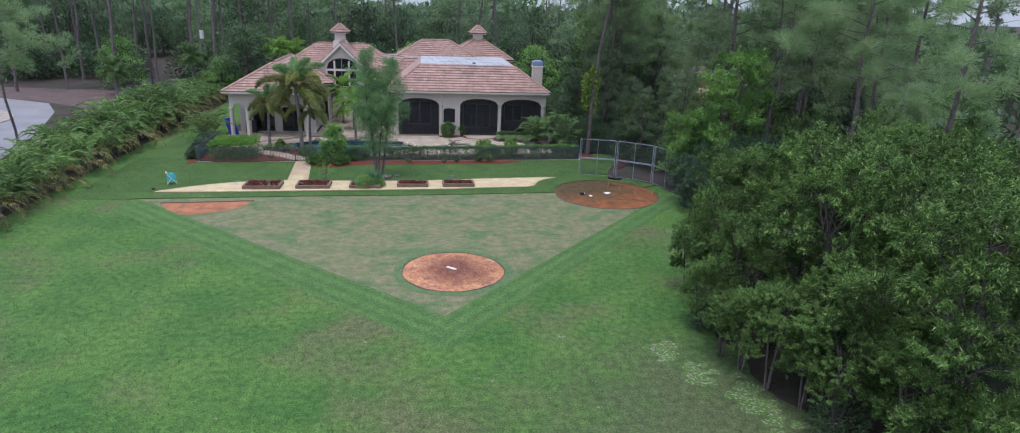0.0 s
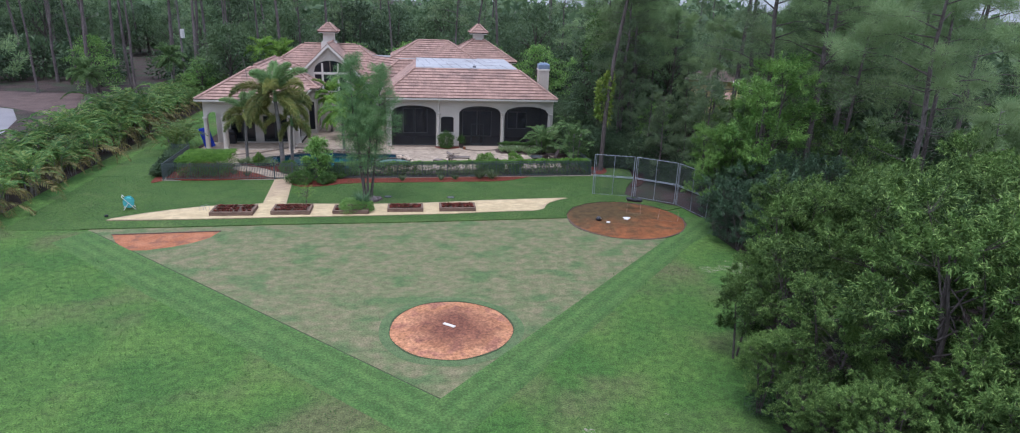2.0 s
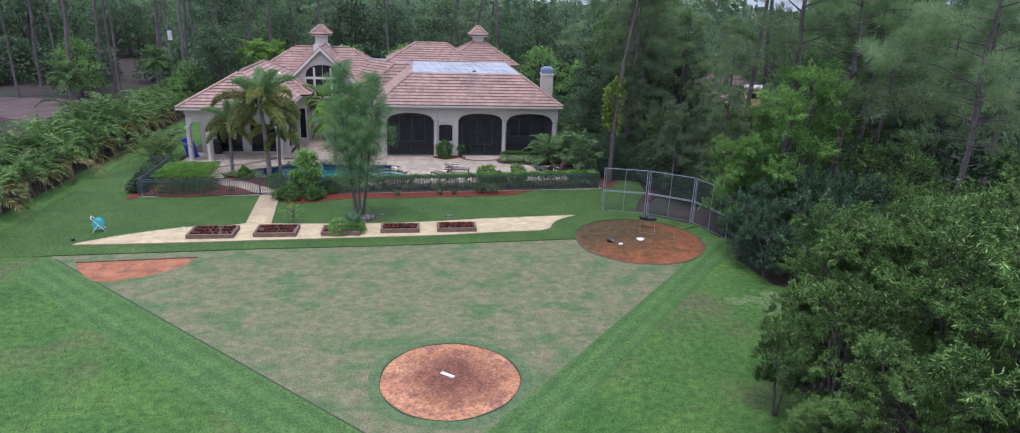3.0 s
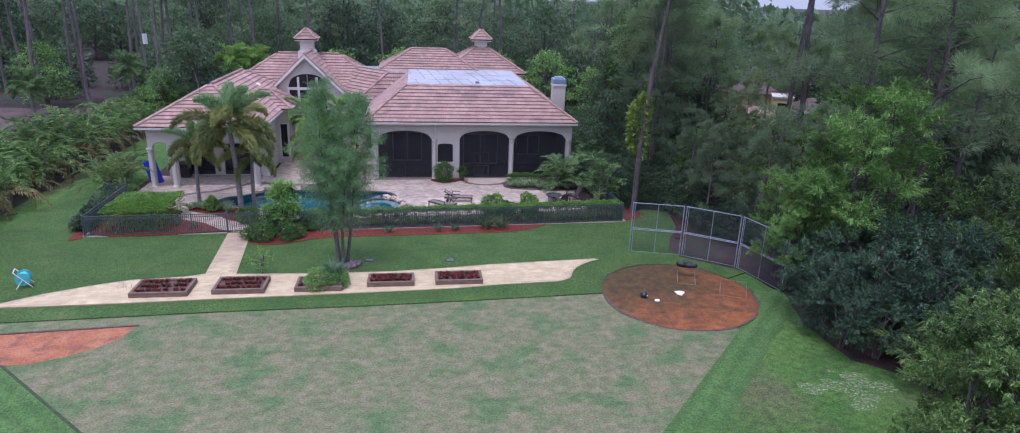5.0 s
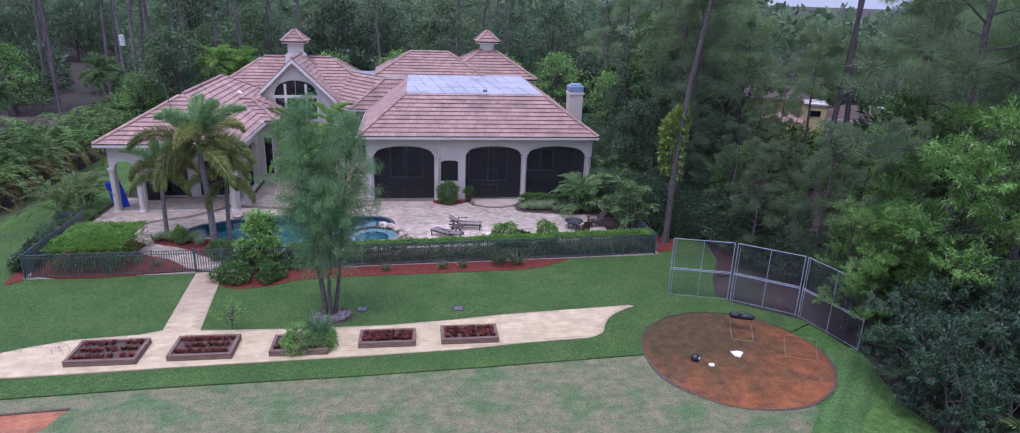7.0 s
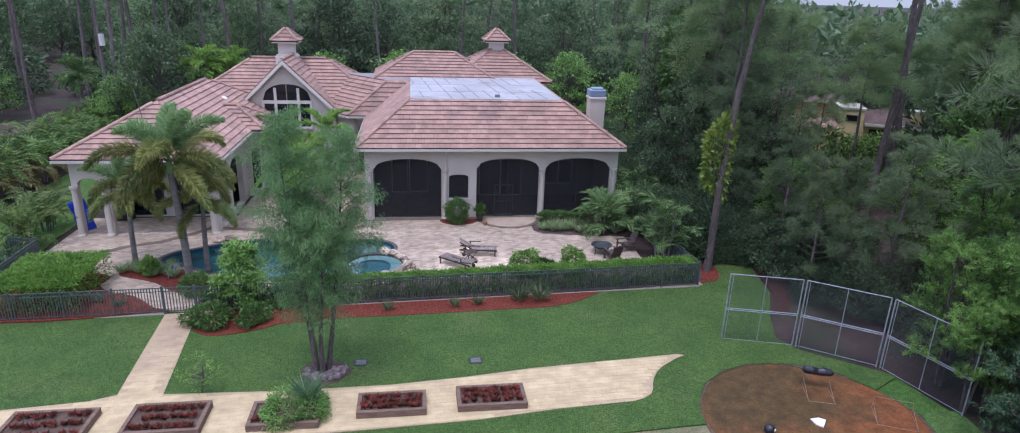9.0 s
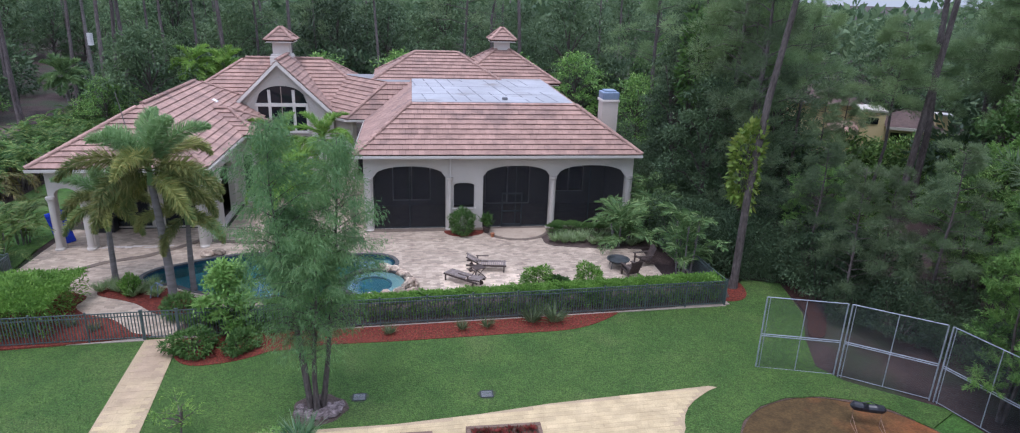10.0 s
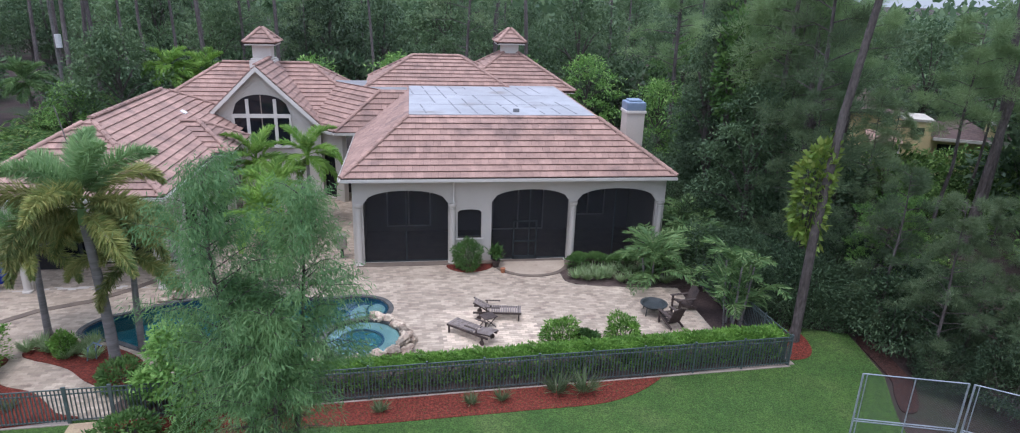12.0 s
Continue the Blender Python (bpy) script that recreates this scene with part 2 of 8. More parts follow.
M_WHITE = surf("white_rubber", (0.75, 0.72, 0.70), (0.66, 0.62, 0.60), 5, 0.6, 0.1, 40, 0.08)
M_BLACK = surf("black_plastic", (0.012, 0.012, 0.016), (0.02, 0.02, 0.026), 5, 0.35, 0.05, 40, 0.1, spec=0.5)
M_BLUE = surf("blue_fabric", (0.016, 0.045, 0.42), (0.012, 0.032, 0.32), 3, 0.7, 0.3, 12, 0.15)
M_TEAL = surf("teal_plastic", (0.10, 0.42, 0.42), (0.07, 0.33, 0.34), 4, 0.5, 0.1, 30, 0.1)
M_TEAKDARK = surf("dark_teak", (0.050, 0.036, 0.032), (0.082, 0.058, 0.050), 4, 0.7, 0.3, 20, 0.25)
M_CAP = surf("blue_grey_metal", (0.20, 0.26, 0.36), (0.26, 0.32, 0.42), 2, 0.5, 0.1, 30, 0.08, metal=0.3)
M_TEAKPALE = surf("weathered_teak", (0.17, 0.135, 0.12), (0.23, 0.19, 0.175), 4, 0.8, 0.3, 20, 0.2, pieces=0.15)
M_YELLOW = surf("yellow_stucco", (0.68, 0.54, 0.30), (0.62, 0.49, 0.27), 0.8, 0.9, 0.2, 30, 0.06)
M_BROWNROOF = surf("brown_roof_tile", (0.13, 0.085, 0.075), (0.09, 0.06, 0.055), 1.5, 0.85, 0.5, 6, 0.25)
M_MULCH_OLD = surf("old_mulch", (0.064, 0.027, 0.020), (0.038, 0.017, 0.013), 9, 0.95, 0.9, 22, 0.6)
M_MULCH2 = surf("dark_bark_soil", (0.06, 0.04, 0.035), (0.10, 0.07, 0.06), 5, 0.95, 0.6, 25, 0.35)
# much darker than the stucco: the porch's shade is put into this colour
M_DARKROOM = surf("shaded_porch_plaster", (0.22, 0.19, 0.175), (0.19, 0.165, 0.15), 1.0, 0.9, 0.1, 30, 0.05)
M_POOLTILE = surf("pool_plaster", (0.027, 0.145, 0.165), (0.021, 0.115, 0.14), 0.8, 0.7, 0.1, 20, 0.1)
M_SPATILE = surf("spa_plaster", (0.030, 0.105, 0.125), (0.022, 0.08, 0.10), 1.5, 0.7, 0.1, 20, 0.15)
M_SPABENCH = surf("pale_pool_plaster", (0.18, 0.25, 0.24), (0.145, 0.21, 0.205), 1.5, 0.7, 0.1, 20, 0.12)
M_COPING = surf("dark_stone_coping", (0.055, 0.055, 0.055), (0.09, 0.085, 0.08), 3, 0.8, 0.3, 22, 0.25)
M_POOLBAND = surf("dark_pool_tile", (0.015, 0.05, 0.09), (0.02, 0.07, 0.12), 4, 0.4, 0.1, 25, 0.2)

LEAF_OAK = leafy("broad_leaves", (0.066, 0.112, 0.056), (0.116, 0.176, 0.080), (0.172, 0.236, 0.112), 0.35)
LEAF_ACACIA = leafy("acacia_leaves", (0.030, 0.066, 0.016), (0.112, 0.200, 0.048), (0.30, 0.42, 0.122), 0.6, rough=0.7, vary=0.16, through_light=0.14)
LEAF_PEPPER = leafy("glossy_dark_leaves", (0.030, 0.062, 0.033), (0.058, 0.108, 0.054), (0.112, 0.176, 0.098), 0.7, rough=0.4, vary=0.12, through_light=0.12)
LEAF_PINE = leafy("pine_needles", (0.140, 0.204, 0.108), (0.206, 0.274, 0.140), (0.27, 0.33, 0.172), 0.3, vary=0.3, through_light=0.42)
# lighter copy of the pine needles; sky light on the crowns is in the colour
LEAF_PINE_PALE_LIT = leafy("pale_lit_pine_needles", (0.178, 0.268, 0.124), (0.260, 0.355, 0.162), (0.33, 0.41, 0.20), 0.3, vary=0.2, through_light=0.55)
LEAF_BRIGHT = leafy("young_leaves", (0.110, 0.225, 0.055), (0.200, 0.350, 0.088), (0.31, 0.46, 0.13), 0.6, vary=0.1)
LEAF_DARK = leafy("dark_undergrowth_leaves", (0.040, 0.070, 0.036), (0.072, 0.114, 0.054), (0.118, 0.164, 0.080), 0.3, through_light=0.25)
LEAF_CYPRESS = leafy("cypress_needles", (0.122, 0.232, 0.098), (0.180, 0.305, 0.125), (0.25, 0.37, 0.155), 0.8, vary=0.0, through_light=0.5)
LEAF_PALM = leafy("palm_fronds", (0.062, 0.128, 0.036), (0.150, 0.235, 0.060), (0.30, 0.31, 0.10), 0.7, vary=0.35, through_light=0.25)
LEAF_ARECA = leafy("areca_fronds", (0.050, 0.118, 0.036), (0.125, 0.220, 0.060), (0.31, 0.35, 0.110), 0.8, vary=0.4, through_light=0.3)
LEAF_ARECA_OLD = leafy("old_areca_fronds", (0.105, 0.120, 0.040), (0.20, 0.165, 0.062), (0.29, 0.205, 0.085), 0.8, vary=0.3, through_light=0.2)
LEAF_FRESH = leafy("fresh_palm_fronds", (0.070, 0.132, 0.046), (0.132, 0.215, 0.074), (0.23, 0.30, 0.12), 0.9, vary=0.15, through_light=0.25)
LEAF_FOXTAIL = leafy("foxtail_fronds", (0.130, 0.185, 0.060), (0.26, 0.275, 0.088), (0.44, 0.38, 0.14), 1.1, through_light=0.35, vary=0.35)
LEAF_FOXTAIL_GREEN = leafy("young_foxtail_fronds", (0.165, 0.280, 0.115), (0.240, 0.360, 0.145), (0.33, 0.44, 0.20), 1.1, through_light=0.35, vary=0.1)
LEAF_COURT = leafy("bright_courtyard_palm", (0.125, 0.245, 0.046), (0.225, 0.370, 0.068), (0.35, 0.47, 0.11), 1.1, through_light=0.35, vary=0.15)
LEAF_HEDGE = leafy("clipped_hedge_leaves", (0.078, 0.172, 0.028), (0.142, 0.270, 0.044), (0.205, 0.335, 0.066), 1.6, vary=0.0, through_light=0.2)
LEAF_SHRUB = leafy("shrub_leaves", (0.057, 0.122, 0.032), (0.098, 0.184, 0.046), (0.149, 0.230, 0.067), 0.9, vary=0.15)
LEAF_YELLOW = leafy("variegated_vine_leaves", (0.12, 0.20, 0.035), (0.22, 0.30, 0.06), (0.34, 0.37, 0.09), 0.8, vary=0.0)
LEAF_STRAP = leafy("strap_leaves", (0.20, 0.30, 0.12), (0.32, 0.41, 0.20), (0.48, 0.52, 0.33), 1.5, vary=0.2)
LEAF_SPIKE = leafy("dark_spiky_leaves", (0.075, 0.115, 0.050), (0.125, 0.165, 0.078), (0.24, 0.26, 0.15), 1.5, vary=0.2)
LEAF_GRASS = leafy("grass_blade_green", (0.050, 0.130, 0.034), (0.075, 0.160, 0.042), (0.105, 0.180, 0.060), 0.4, vary=0.0)
LEAF_RED = leafy("dark_red_bedding_leaves", (0.12, 0.036, 0.030), (0.26, 0.050, 0.042), (0.085, 0.11, 0.045), 5, vary=0.3)
LEAF_SILVER = leafy("grey_green_ground_cover", (0.07, 0.16, 0.065), (0.13, 0.22, 0.11), (0.24, 0.32, 0.20), 2.0, vary=0.0)


def glassy(name, colour, rough, ior=1.33, clear=0.0):
    m = bpy.data.materials.new(name)
    m.use_nodes = True
    b = m.node_tree.nodes["Principled BSDF"]
    b.inputs["Base Color"].default_value = (*colour, 1)
    b.inputs["Roughness"].default_value = rough
    b.inputs["IOR"].default_value = ior
    b.inputs["Transmission Weight"].default_value = clear
    return m


M_GLASS = glassy("dark_window_glass", (0.012, 0.014, 0.018), 0.06, 1.45)
M_WATER = glassy("pool_water", (0.62, 0.90, 0.94), 0.03, 1.33, 1.0)
wnt = M_WATER.node_tree
wnt.nodes["Principled BSDF"].inputs["Specular IOR Level"].default_value = 0.25
wno = wnt.nodes.new("ShaderNodeTexNoise")
wno.inputs["Scale"].default_value = 2.2
wbu = wnt.nodes.new("ShaderNodeBump")
wbu.inputs["Strength"].default_value, wbu.inputs["Distance"].default_value = 0.12, 0.05
wnt.links.new(wno.outputs[0], wbu.inputs["Height"])
wnt.links.new(wbu.outputs[0], wnt.nodes["Principled BSDF"].inputs["Normal"])

# insect screen: a fine dark weave that one half sees through
M_SCREEN = bpy.data.materials.new("insect_screen")
M_SCREEN.use_nodes = True
snt = M_SCREEN.node_tree
sdif = snt.nodes["Principled BSDF"]
sdif.inputs["Base Color"].default_value = (0.014, 0.014, 0.018, 1)
sdif.inputs["Roughness"].default_value = 0.7
str_ = snt.nodes.new("ShaderNodeBsdfTransparent")
smx = snt.nodes.new("ShaderNodeMixShader")
smx.inputs[0].default_value = 0.68
snt.links.new(str_.outputs[0], smx.inputs[1])
snt.links.new(sdif.outputs[0], smx.inputs[2])
snt.links.new(smx.outputs[0], snt.nodes["Material Output"].inputs[0])

# ---------------------------------------------------------------- builders


def thing(name, at=(0, 0, 0), label="", category="", group="", kind="", turn=0.0):
    ob = new(name)
    ob.empty_display_size = 0.3
    ob.matrix_world = pose(*at, 0, 0, turn)
    ob.matrix_basis = pose(*at, 0, 0, turn)
    return tagged(ob, label, category, group, kind)


def to_mesh(name, shape):
    """A mesh from a bmesh, or from a pair of vertices and faces."""
    me = bpy.data.meshes.new(name)
    if isinstance(shape, bmesh.types.BMesh):
        bmesh.ops.recalc_face_normals(shape, faces=shape.faces)
        shape.to_mesh(me)
        shape.free()
    else:
        me.from_pydata([tuple(v) for v in shape[0]], [], shape[1])
        me.update()
    return me


def part(name, shape, material, parent=None, label="", at=None, kind="", smooth=False):
    """One mesh object under a thing or a part; shape in the parent's own coordinates, or a ready mesh."""
    me = shape if isinstance(shape, bpy.types.Mesh) else to_mesh(name, shape)
    if not me.materials:
        me.materials.append(material)
    if smooth:
        me.polygons.foreach_set("use_smooth", [True] * len(me.polygons))
    ob = new(name, me)
    if parent is not None:
        ob.parent = parent
    if at is not None:
        ob.matrix_basis = at if isinstance(at, Matrix) else Matrix.Translation(at)
    return tagged(ob, label, kind=kind)


def box(bm, x0, x1, y0, y1, z0, z1, bevel=0.0):
    r = bmesh.ops.create_cube(bm, size=1.0)
    vs = r["verts"]
    bmesh.ops.scale(bm, vec=(x1 - x0, y1 - y0, z1 - z0), verts=vs)
    bmesh.ops.translate(bm, vec=((x0 + x1) / 2, (y0 + y1) / 2, (z0 + z1) / 2), verts=vs)
    if bevel:
        es = list({e for v in vs for e in v.link_edges})
        bmesh.ops.bevel(bm, geom=es, offset=bevel, segments=2, affect="EDGES", profile=0.5)
    return bm


def boxed(x0, x1, y0, y1, z0, z1, bevel=0.0):
    return box(bmesh.new(), x0, x1, y0, y1, z0, z1, bevel)


def tube(points, radii, sides=7, verts=None, faces=None):
    """A tapered round bar along a line of points; adds to verts and faces."""
    verts = [] if verts is None else verts
    faces = [] if faces is None else faces
    pts = [Vector(p) for p in points]
    base = len(verts)
    for i, p in enumerate(pts):
        d = (pts[min(i + 1, len(pts) - 1)] - pts[max(i - 1, 0)]).normalized()
        a = d.orthogonal().normalized() if abs(d.z) < 0.9 else Vector((1, 0, 0)).cross(d).normalized()
        b = d.cross(a)
        for k in range(sides):
            t = 2 * math.pi * k / sides
            verts.append(p + (a * math.cos(t) + b * math.sin(t)) * radii[i])
    for i in range(len(pts) - 1):
        for k in range(sides):
            k2 = (k + 1) % sides
            faces.append((base + i * sides + k, base + i * sides + k2, base + (i + 1) * sides + k2, base + (i + 1) * sides + k))
    faces.append(tuple(base + k for k in range(sides))[::-1])
    faces.append(tuple(base + (len(pts) - 1) * sides + k for k in range(sides)))
    return verts, faces


def leaves(name, base, way, length, width, rng, flat=0.5):
    """A mesh of many diamond-shaped leaves: base points, directions, lengths and widths as arrays."""
    n = len(base)
    way = way / np.maximum(np.linalg.norm(way, axis=1, keepdims=True), 1e-6)
    ref = rng.normal(size=(n, 3)) * (1 - flat) + np.array([0, 0, 1.0]) * flat
    side = np.cross(way, ref)
    side /= np.maximum(np.linalg.norm(side, axis=1, keepdims=True), 1e-6)
    up = np.cross(side, way)
    length, width = np.broadcast_to(length, n)[:, None], np.broadcast_to(width, n)[:, None]
    mid = base + way * length * 0.45 + up * length * 0.06
    v = np.empty((n, 4, 3))
    v[:, 0], v[:, 1], v[:, 2], v[:, 3] = base, mid + side * width / 2, base + way * length - up * length * 0.05, mid - side * width / 2
    me = bpy.data.meshes.new(name)
    me.vertices.add(4 * n)
    me.vertices.foreach_set("co", v.reshape(-1))
    me.loops.add(4 * n)
    me.loops.foreach_set("vertex_index", np.arange(4 * n, dtype=np.int32))
    me.polygons.add(n)
    me.polygons.foreach_set("loop_start", np.arange(0, 4 * n, 4, dtype=np.int32))
    me.polygons.foreach_set("loop_total", np.full(n, 4, dtype=np.int32))
    me.update(calc_edges=True)
    me.validate()
    return me


def sheet(points, z):
    return [(x, y, z) for x, y in points], [tuple(range(len(points)))]


def slab(points, z0, z1):
    """A flat prism over an outline."""
    n = len(points)
    v = [(x, y, z0) for x, y in points] + [(x, y, z1) for x, y in points]
    f = [tuple(range(n))[::-1], tuple(range(n, 2 * n))] + [(i, (i + 1) % n, n + (i + 1) % n, n + i) for i in range(n)]
    return v, f


def ring_pts(cx, cy, rx, ry, n=48, wob=0.0, seed=0, a0=0.0, a1=2 * math.pi):
    rng = random.Random(seed)
    ph = [rng.uniform(0, 6.28) for _ in range(3)]
    out = []
    for i in range(n):
        a = a0 + (a1 - a0) * i / n
        k = 1 + wob * (math.sin(3 * a + ph[0]) + 0.6 * math.sin(5 * a + ph[1]) + 0.5 * math.sin(9 * a + ph[2]))
        out.append((cx + rx * k * math.cos(a), cy + ry * k * math.sin(a)))
    return out


def smooth_loop(points, n=8):
    """A closed Catmull-Rom curve through plan points."""
    m, out = len(points), []
    for i in range(m):
        p0, p1, p2, p3 = (Vector(points[(i + k - 1) % m]) for k in range(4))
        for j in range(n):
            t = j / n
            q = 0.5 * ((2 * p1) + (p2 - p0) * t + (2 * p0 - 5 * p1 + 4 * p2 - p3) * t * t + (3 * p1 - p0 - 3 * p2 + p3) * t ** 3)
            out.append((q.x, q.y))
    return out


def inside(p, poly):
    x, y, c = p[0], p[1], False
    for i in range(len(poly)):
        (x1, y1), (x2, y2) = poly[i - 1], poly[i]
        if (y1 > y) != (y2 > y) and x < (x2 - x1) * (y - y1) / (y2 - y1) + x1:
            c = not c
    return c


def fill(loops, z):
    """A flat sheet with holes: the outline first, then the holes."""
    flat = [[Vector((x, y, 0)) for x, y in lp] for lp in loops]
    tris = tessellate_polygon(flat)
    v = [(x, y, z) for lp in loops for x, y in lp]
    return v, [tuple(t) for t in tris]


def prism(loops, z0, z1):
    """A thick sheet with holes: top and all the upright edges."""
    v, f = fill(loops, z1)
    n0 = 0
    for lp in loops:
        b = len(v)
        v += [(x, y, z0) for x, y in lp]
        k = len(lp)
        f += [(n0 + i, n0 + (i + 1) % k, b + (i + 1) % k, b + i) for i in range(k)]
        n0 += k
    return v, f


def structure(name, shape, material, label, category, at=None):
    ob = part(name, shape, material, None, label, at, "structure")
    return tagged(ob, category=category)


def pave(poly, holes, z0, z1, sx, sy, gap=0.012, turn=0.0, skip=None):
    """Pavers in running bond whose corners all lie inside an outline; returns one joined shape."""
    xs, ys = [p[0] for p in poly], [p[1] for p in poly]
    cx, cy = (min(xs) + max(xs)) / 2, (min(ys) + max(ys)) / 2
    r = math.hypot(max(xs) - min(xs), max(ys) - min(ys)) / 2
    ca, sa = math.cos(turn), math.sin(turn)
    v, f = [], []
    rows = int(2 * r / sy) + 1
    cols = int(2 * r / sx) + 2
    rng = random.Random(5)
    for j in range(rows):
        for i in range(cols):
            a = -r + i * sx + (0.5 * sx if j % 2 else 0)
            b = -r + j * sy
            quad = []
            for du, dv in ((gap, gap), (sx - gap, gap), (sx - gap, sy - gap), (gap, sy - gap)):
                u, w = a + du, b + dv
                quad.append((cx + u * ca - w * sa, cy + u * sa + w * ca))
            if not all(inside(q, poly) for q in quad) or any(inside(q, h) for h in holes for q in quad):
                continue
            if skip and skip(quad):
                continue
            zt = z1 + rng.uniform(-0.002, 0.002)
            n = len(v)
            v += [(x, y, zt) for x, y in quad] + [(x, y, z0) for x, y in quad]
            f += [(n, n + 1, n + 2, n + 3)] + [(n + k, n + 4 + k, n + 4 + (k + 1) % 4, n + (k + 1) % 4) for k in range(4)]
    return v, f


# ---------------------------------------------------------------- ground
POOL = smooth_loop([(-18.95, 56.1), (-18.6, 56.95), (-17.67, 57.45), (-16.4, 58.2), (-14.2, 58.6), (-12.0, 58.3), (-10.8, 58.05), (-9.9, 58.15), (-9.0, 58.2), (-8.2, 57.85), (-7.85, 57.1), (-8.1, 56.4), (-8.8, 56.0),
                    (-9.75, 55.75), (-10.35, 55.0), (-10.5, 54.0), (-10.9, 53.3), (-12.4, 53.2), (-14.6, 53.9), (-16.2, 54.5), (-17.42, 55.25), (-18.5, 55.6)], 5)
SX, SY = -8.68, 54.15
SPA = ring_pts(SX, SY, 1.33, 1.33, 32)
BIG = 1600.0
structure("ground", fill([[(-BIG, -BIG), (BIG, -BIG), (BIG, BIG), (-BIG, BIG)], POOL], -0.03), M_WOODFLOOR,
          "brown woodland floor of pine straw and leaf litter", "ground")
LAWN = [(-30.6, -40), (30, -40), (30, 2), (14, 6.5), (8.3, 10.6), (6.4, 12.9), (6.1, 14.2), (5.2, 15.4), (5.0, 17.0), (5.5, 18.3), (4.9, 19.8), (5.6, 21.6), (6.4, 23.4), (6.8, 25.6), (8.2, 27.4), (9.2, 29.4), (11.0, 30.6), (13.0, 31.4), (12.2, 33.4), (10.8, 34.6), (10.6, 37.5), (11.2, 40.5),
        (10.6, 43.6), (8.1, 45.5), (7.6, 46.4), (8.3, 48.2), (9.6, 50.6), (10.2, 53.6), (8.6, 54.2), (7.2, 51.8), (6.4, 51.8), (-24.4, 50.2), (-25.2, 60.0), (-25.4, 92), (-30.2, 92), (-30.6, 60)]
structure("lawn", sheet(LAWN, 0.0), M_LAWN, "mown green lawn with pale and dry patches", "lawn")
rng = random.Random(21)
for i in range(62):
    t = rng.random()
    x, y = 2.5 + 2.5 * t + rng.gauss(0, 0.4), 18.6 - 4.8 * t + rng.gauss(0, 0.45)
    if i % 3 == 0 and i <= 50:
        x, y = 9.7 + rng.gauss(0, 1.0), 32.9 + rng.gauss(0, 0.6)
    if i > 50:
        x, y = rng.uniform(-16, 2), rng.uniform(9, 21)
    r = rng.uniform(0.12, 0.42) * (0.55 if i > 50 else 1)
    structure("pale_soil_patch", sheet(ring_pts(x, y, r * 1.3, r, 22, 0.16, i), 0.0035 + 0.0001 * i), M_SAND, "bare pale sandy soil showing through thin grass", "soil")
INFIELD = [(-24.6, 39.75), (-6.05, 22.2), (7.35, 37.2), (7.6, 39.0), (7.6, 42.0), (2.4, 41.5), (0.4, 41.3), (-3.6, 41.05), (-8.6, 40.8), (-14.8, 40.62), (-21.0, 40.3), (-24.6, 40.1)]
structure("infield", sheet(INFIELD, 0.006), M_INFIELD, "dry grey-green infield grass with brown patches", "infield")


def strip(a, b, w, z0, z1):
    d = (Vector(b) - Vector(a)).normalized()
    n = Vector((d.y, -d.x)) * w
    return slab([a, (a[0] + n.x, a[1] + n.y), (b[0] + n.x, b[1] + n.y), b], z0, z1)


def grass_edge(inner, outer, z):
    """A strip of turf with a cut inner edge that slopes away outward to nothing."""
    n = len(inner)
    v = [(x, y, -0.01) for x, y in inner] + [(x, y, z) for x, y in inner] + [(x, y, 0.002) for x, y in outer]
    f = []
    for i in range(n - 1):
        f += [(i, i + 1, n + i + 1, n + i), (n + i, n + i + 1, 2 * n + i + 1, 2 * n + i)]
    return v, f


structure("mown_edge_west", grass_edge([(-24.4, 39.55), (-6.05, 22.2)], [(-25.6, 38.0), (-6.05, 19.4)], 0.09), M_BAND_W,
          "brighter longer grass edging the infield", "grass edge")
structure("mown_edge_east", grass_edge([(-6.05, 22.2), (7.35, 37.25), (8.2, 37.85), (8.9, 38.6), (9.6, 39.8), (9.83, 41.2)], [(-6.05, 19.4), (8.8, 36.8), (9.8, 37.6), (10.6, 38.6), (11.2, 39.8), (11.4, 41.2)], 0.065), M_BAND_E,
          "brighter longer grass edging the infield", "grass edge")
# flat dark strips stand in for the shadow under the turf's inner edge
for a, b in (((-24.4, 39.55), (-6.05, 22.2)), ((7.3, 37.14), (-6.05, 22.2))):
    structure("cut_edge", strip(a, b, -0.15, -0.01, 0.0085), M_EDGE, "narrow dark line painted for the shadow of the thicker turf", "turf edge")
PATH_OUT = [(-24.35, 41.42), (-24.2, 41.72), (-22.72, 42.72), (-21.0, 43.55), (-19.6, 44.05), (-17.2, 44.3), (-16.45, 44.6), (-16.85, 50.35), (-15.62, 50.42), (-15.0, 44.5), (-11.0, 44.35), (-7.6, 44.4), (-5.0, 44.66), (-2.57, 45.02),
            (0.0, 45.25), (1.98, 45.42), (3.05, 45.52), (3.33, 45.42), (2.95, 45.25), (2.55, 44.98), (2.2, 44.72), (1.88, 44.4), (1.62, 44.02), (1.45, 43.65), (1.36, 43.35), (1.2, 43.08), (0.87, 42.84), (0.5, 42.71), (-2.3, 42.5), (-4.8, 42.18), (-8.7, 41.98), (-15.0, 41.74), (-19.9, 41.5)]
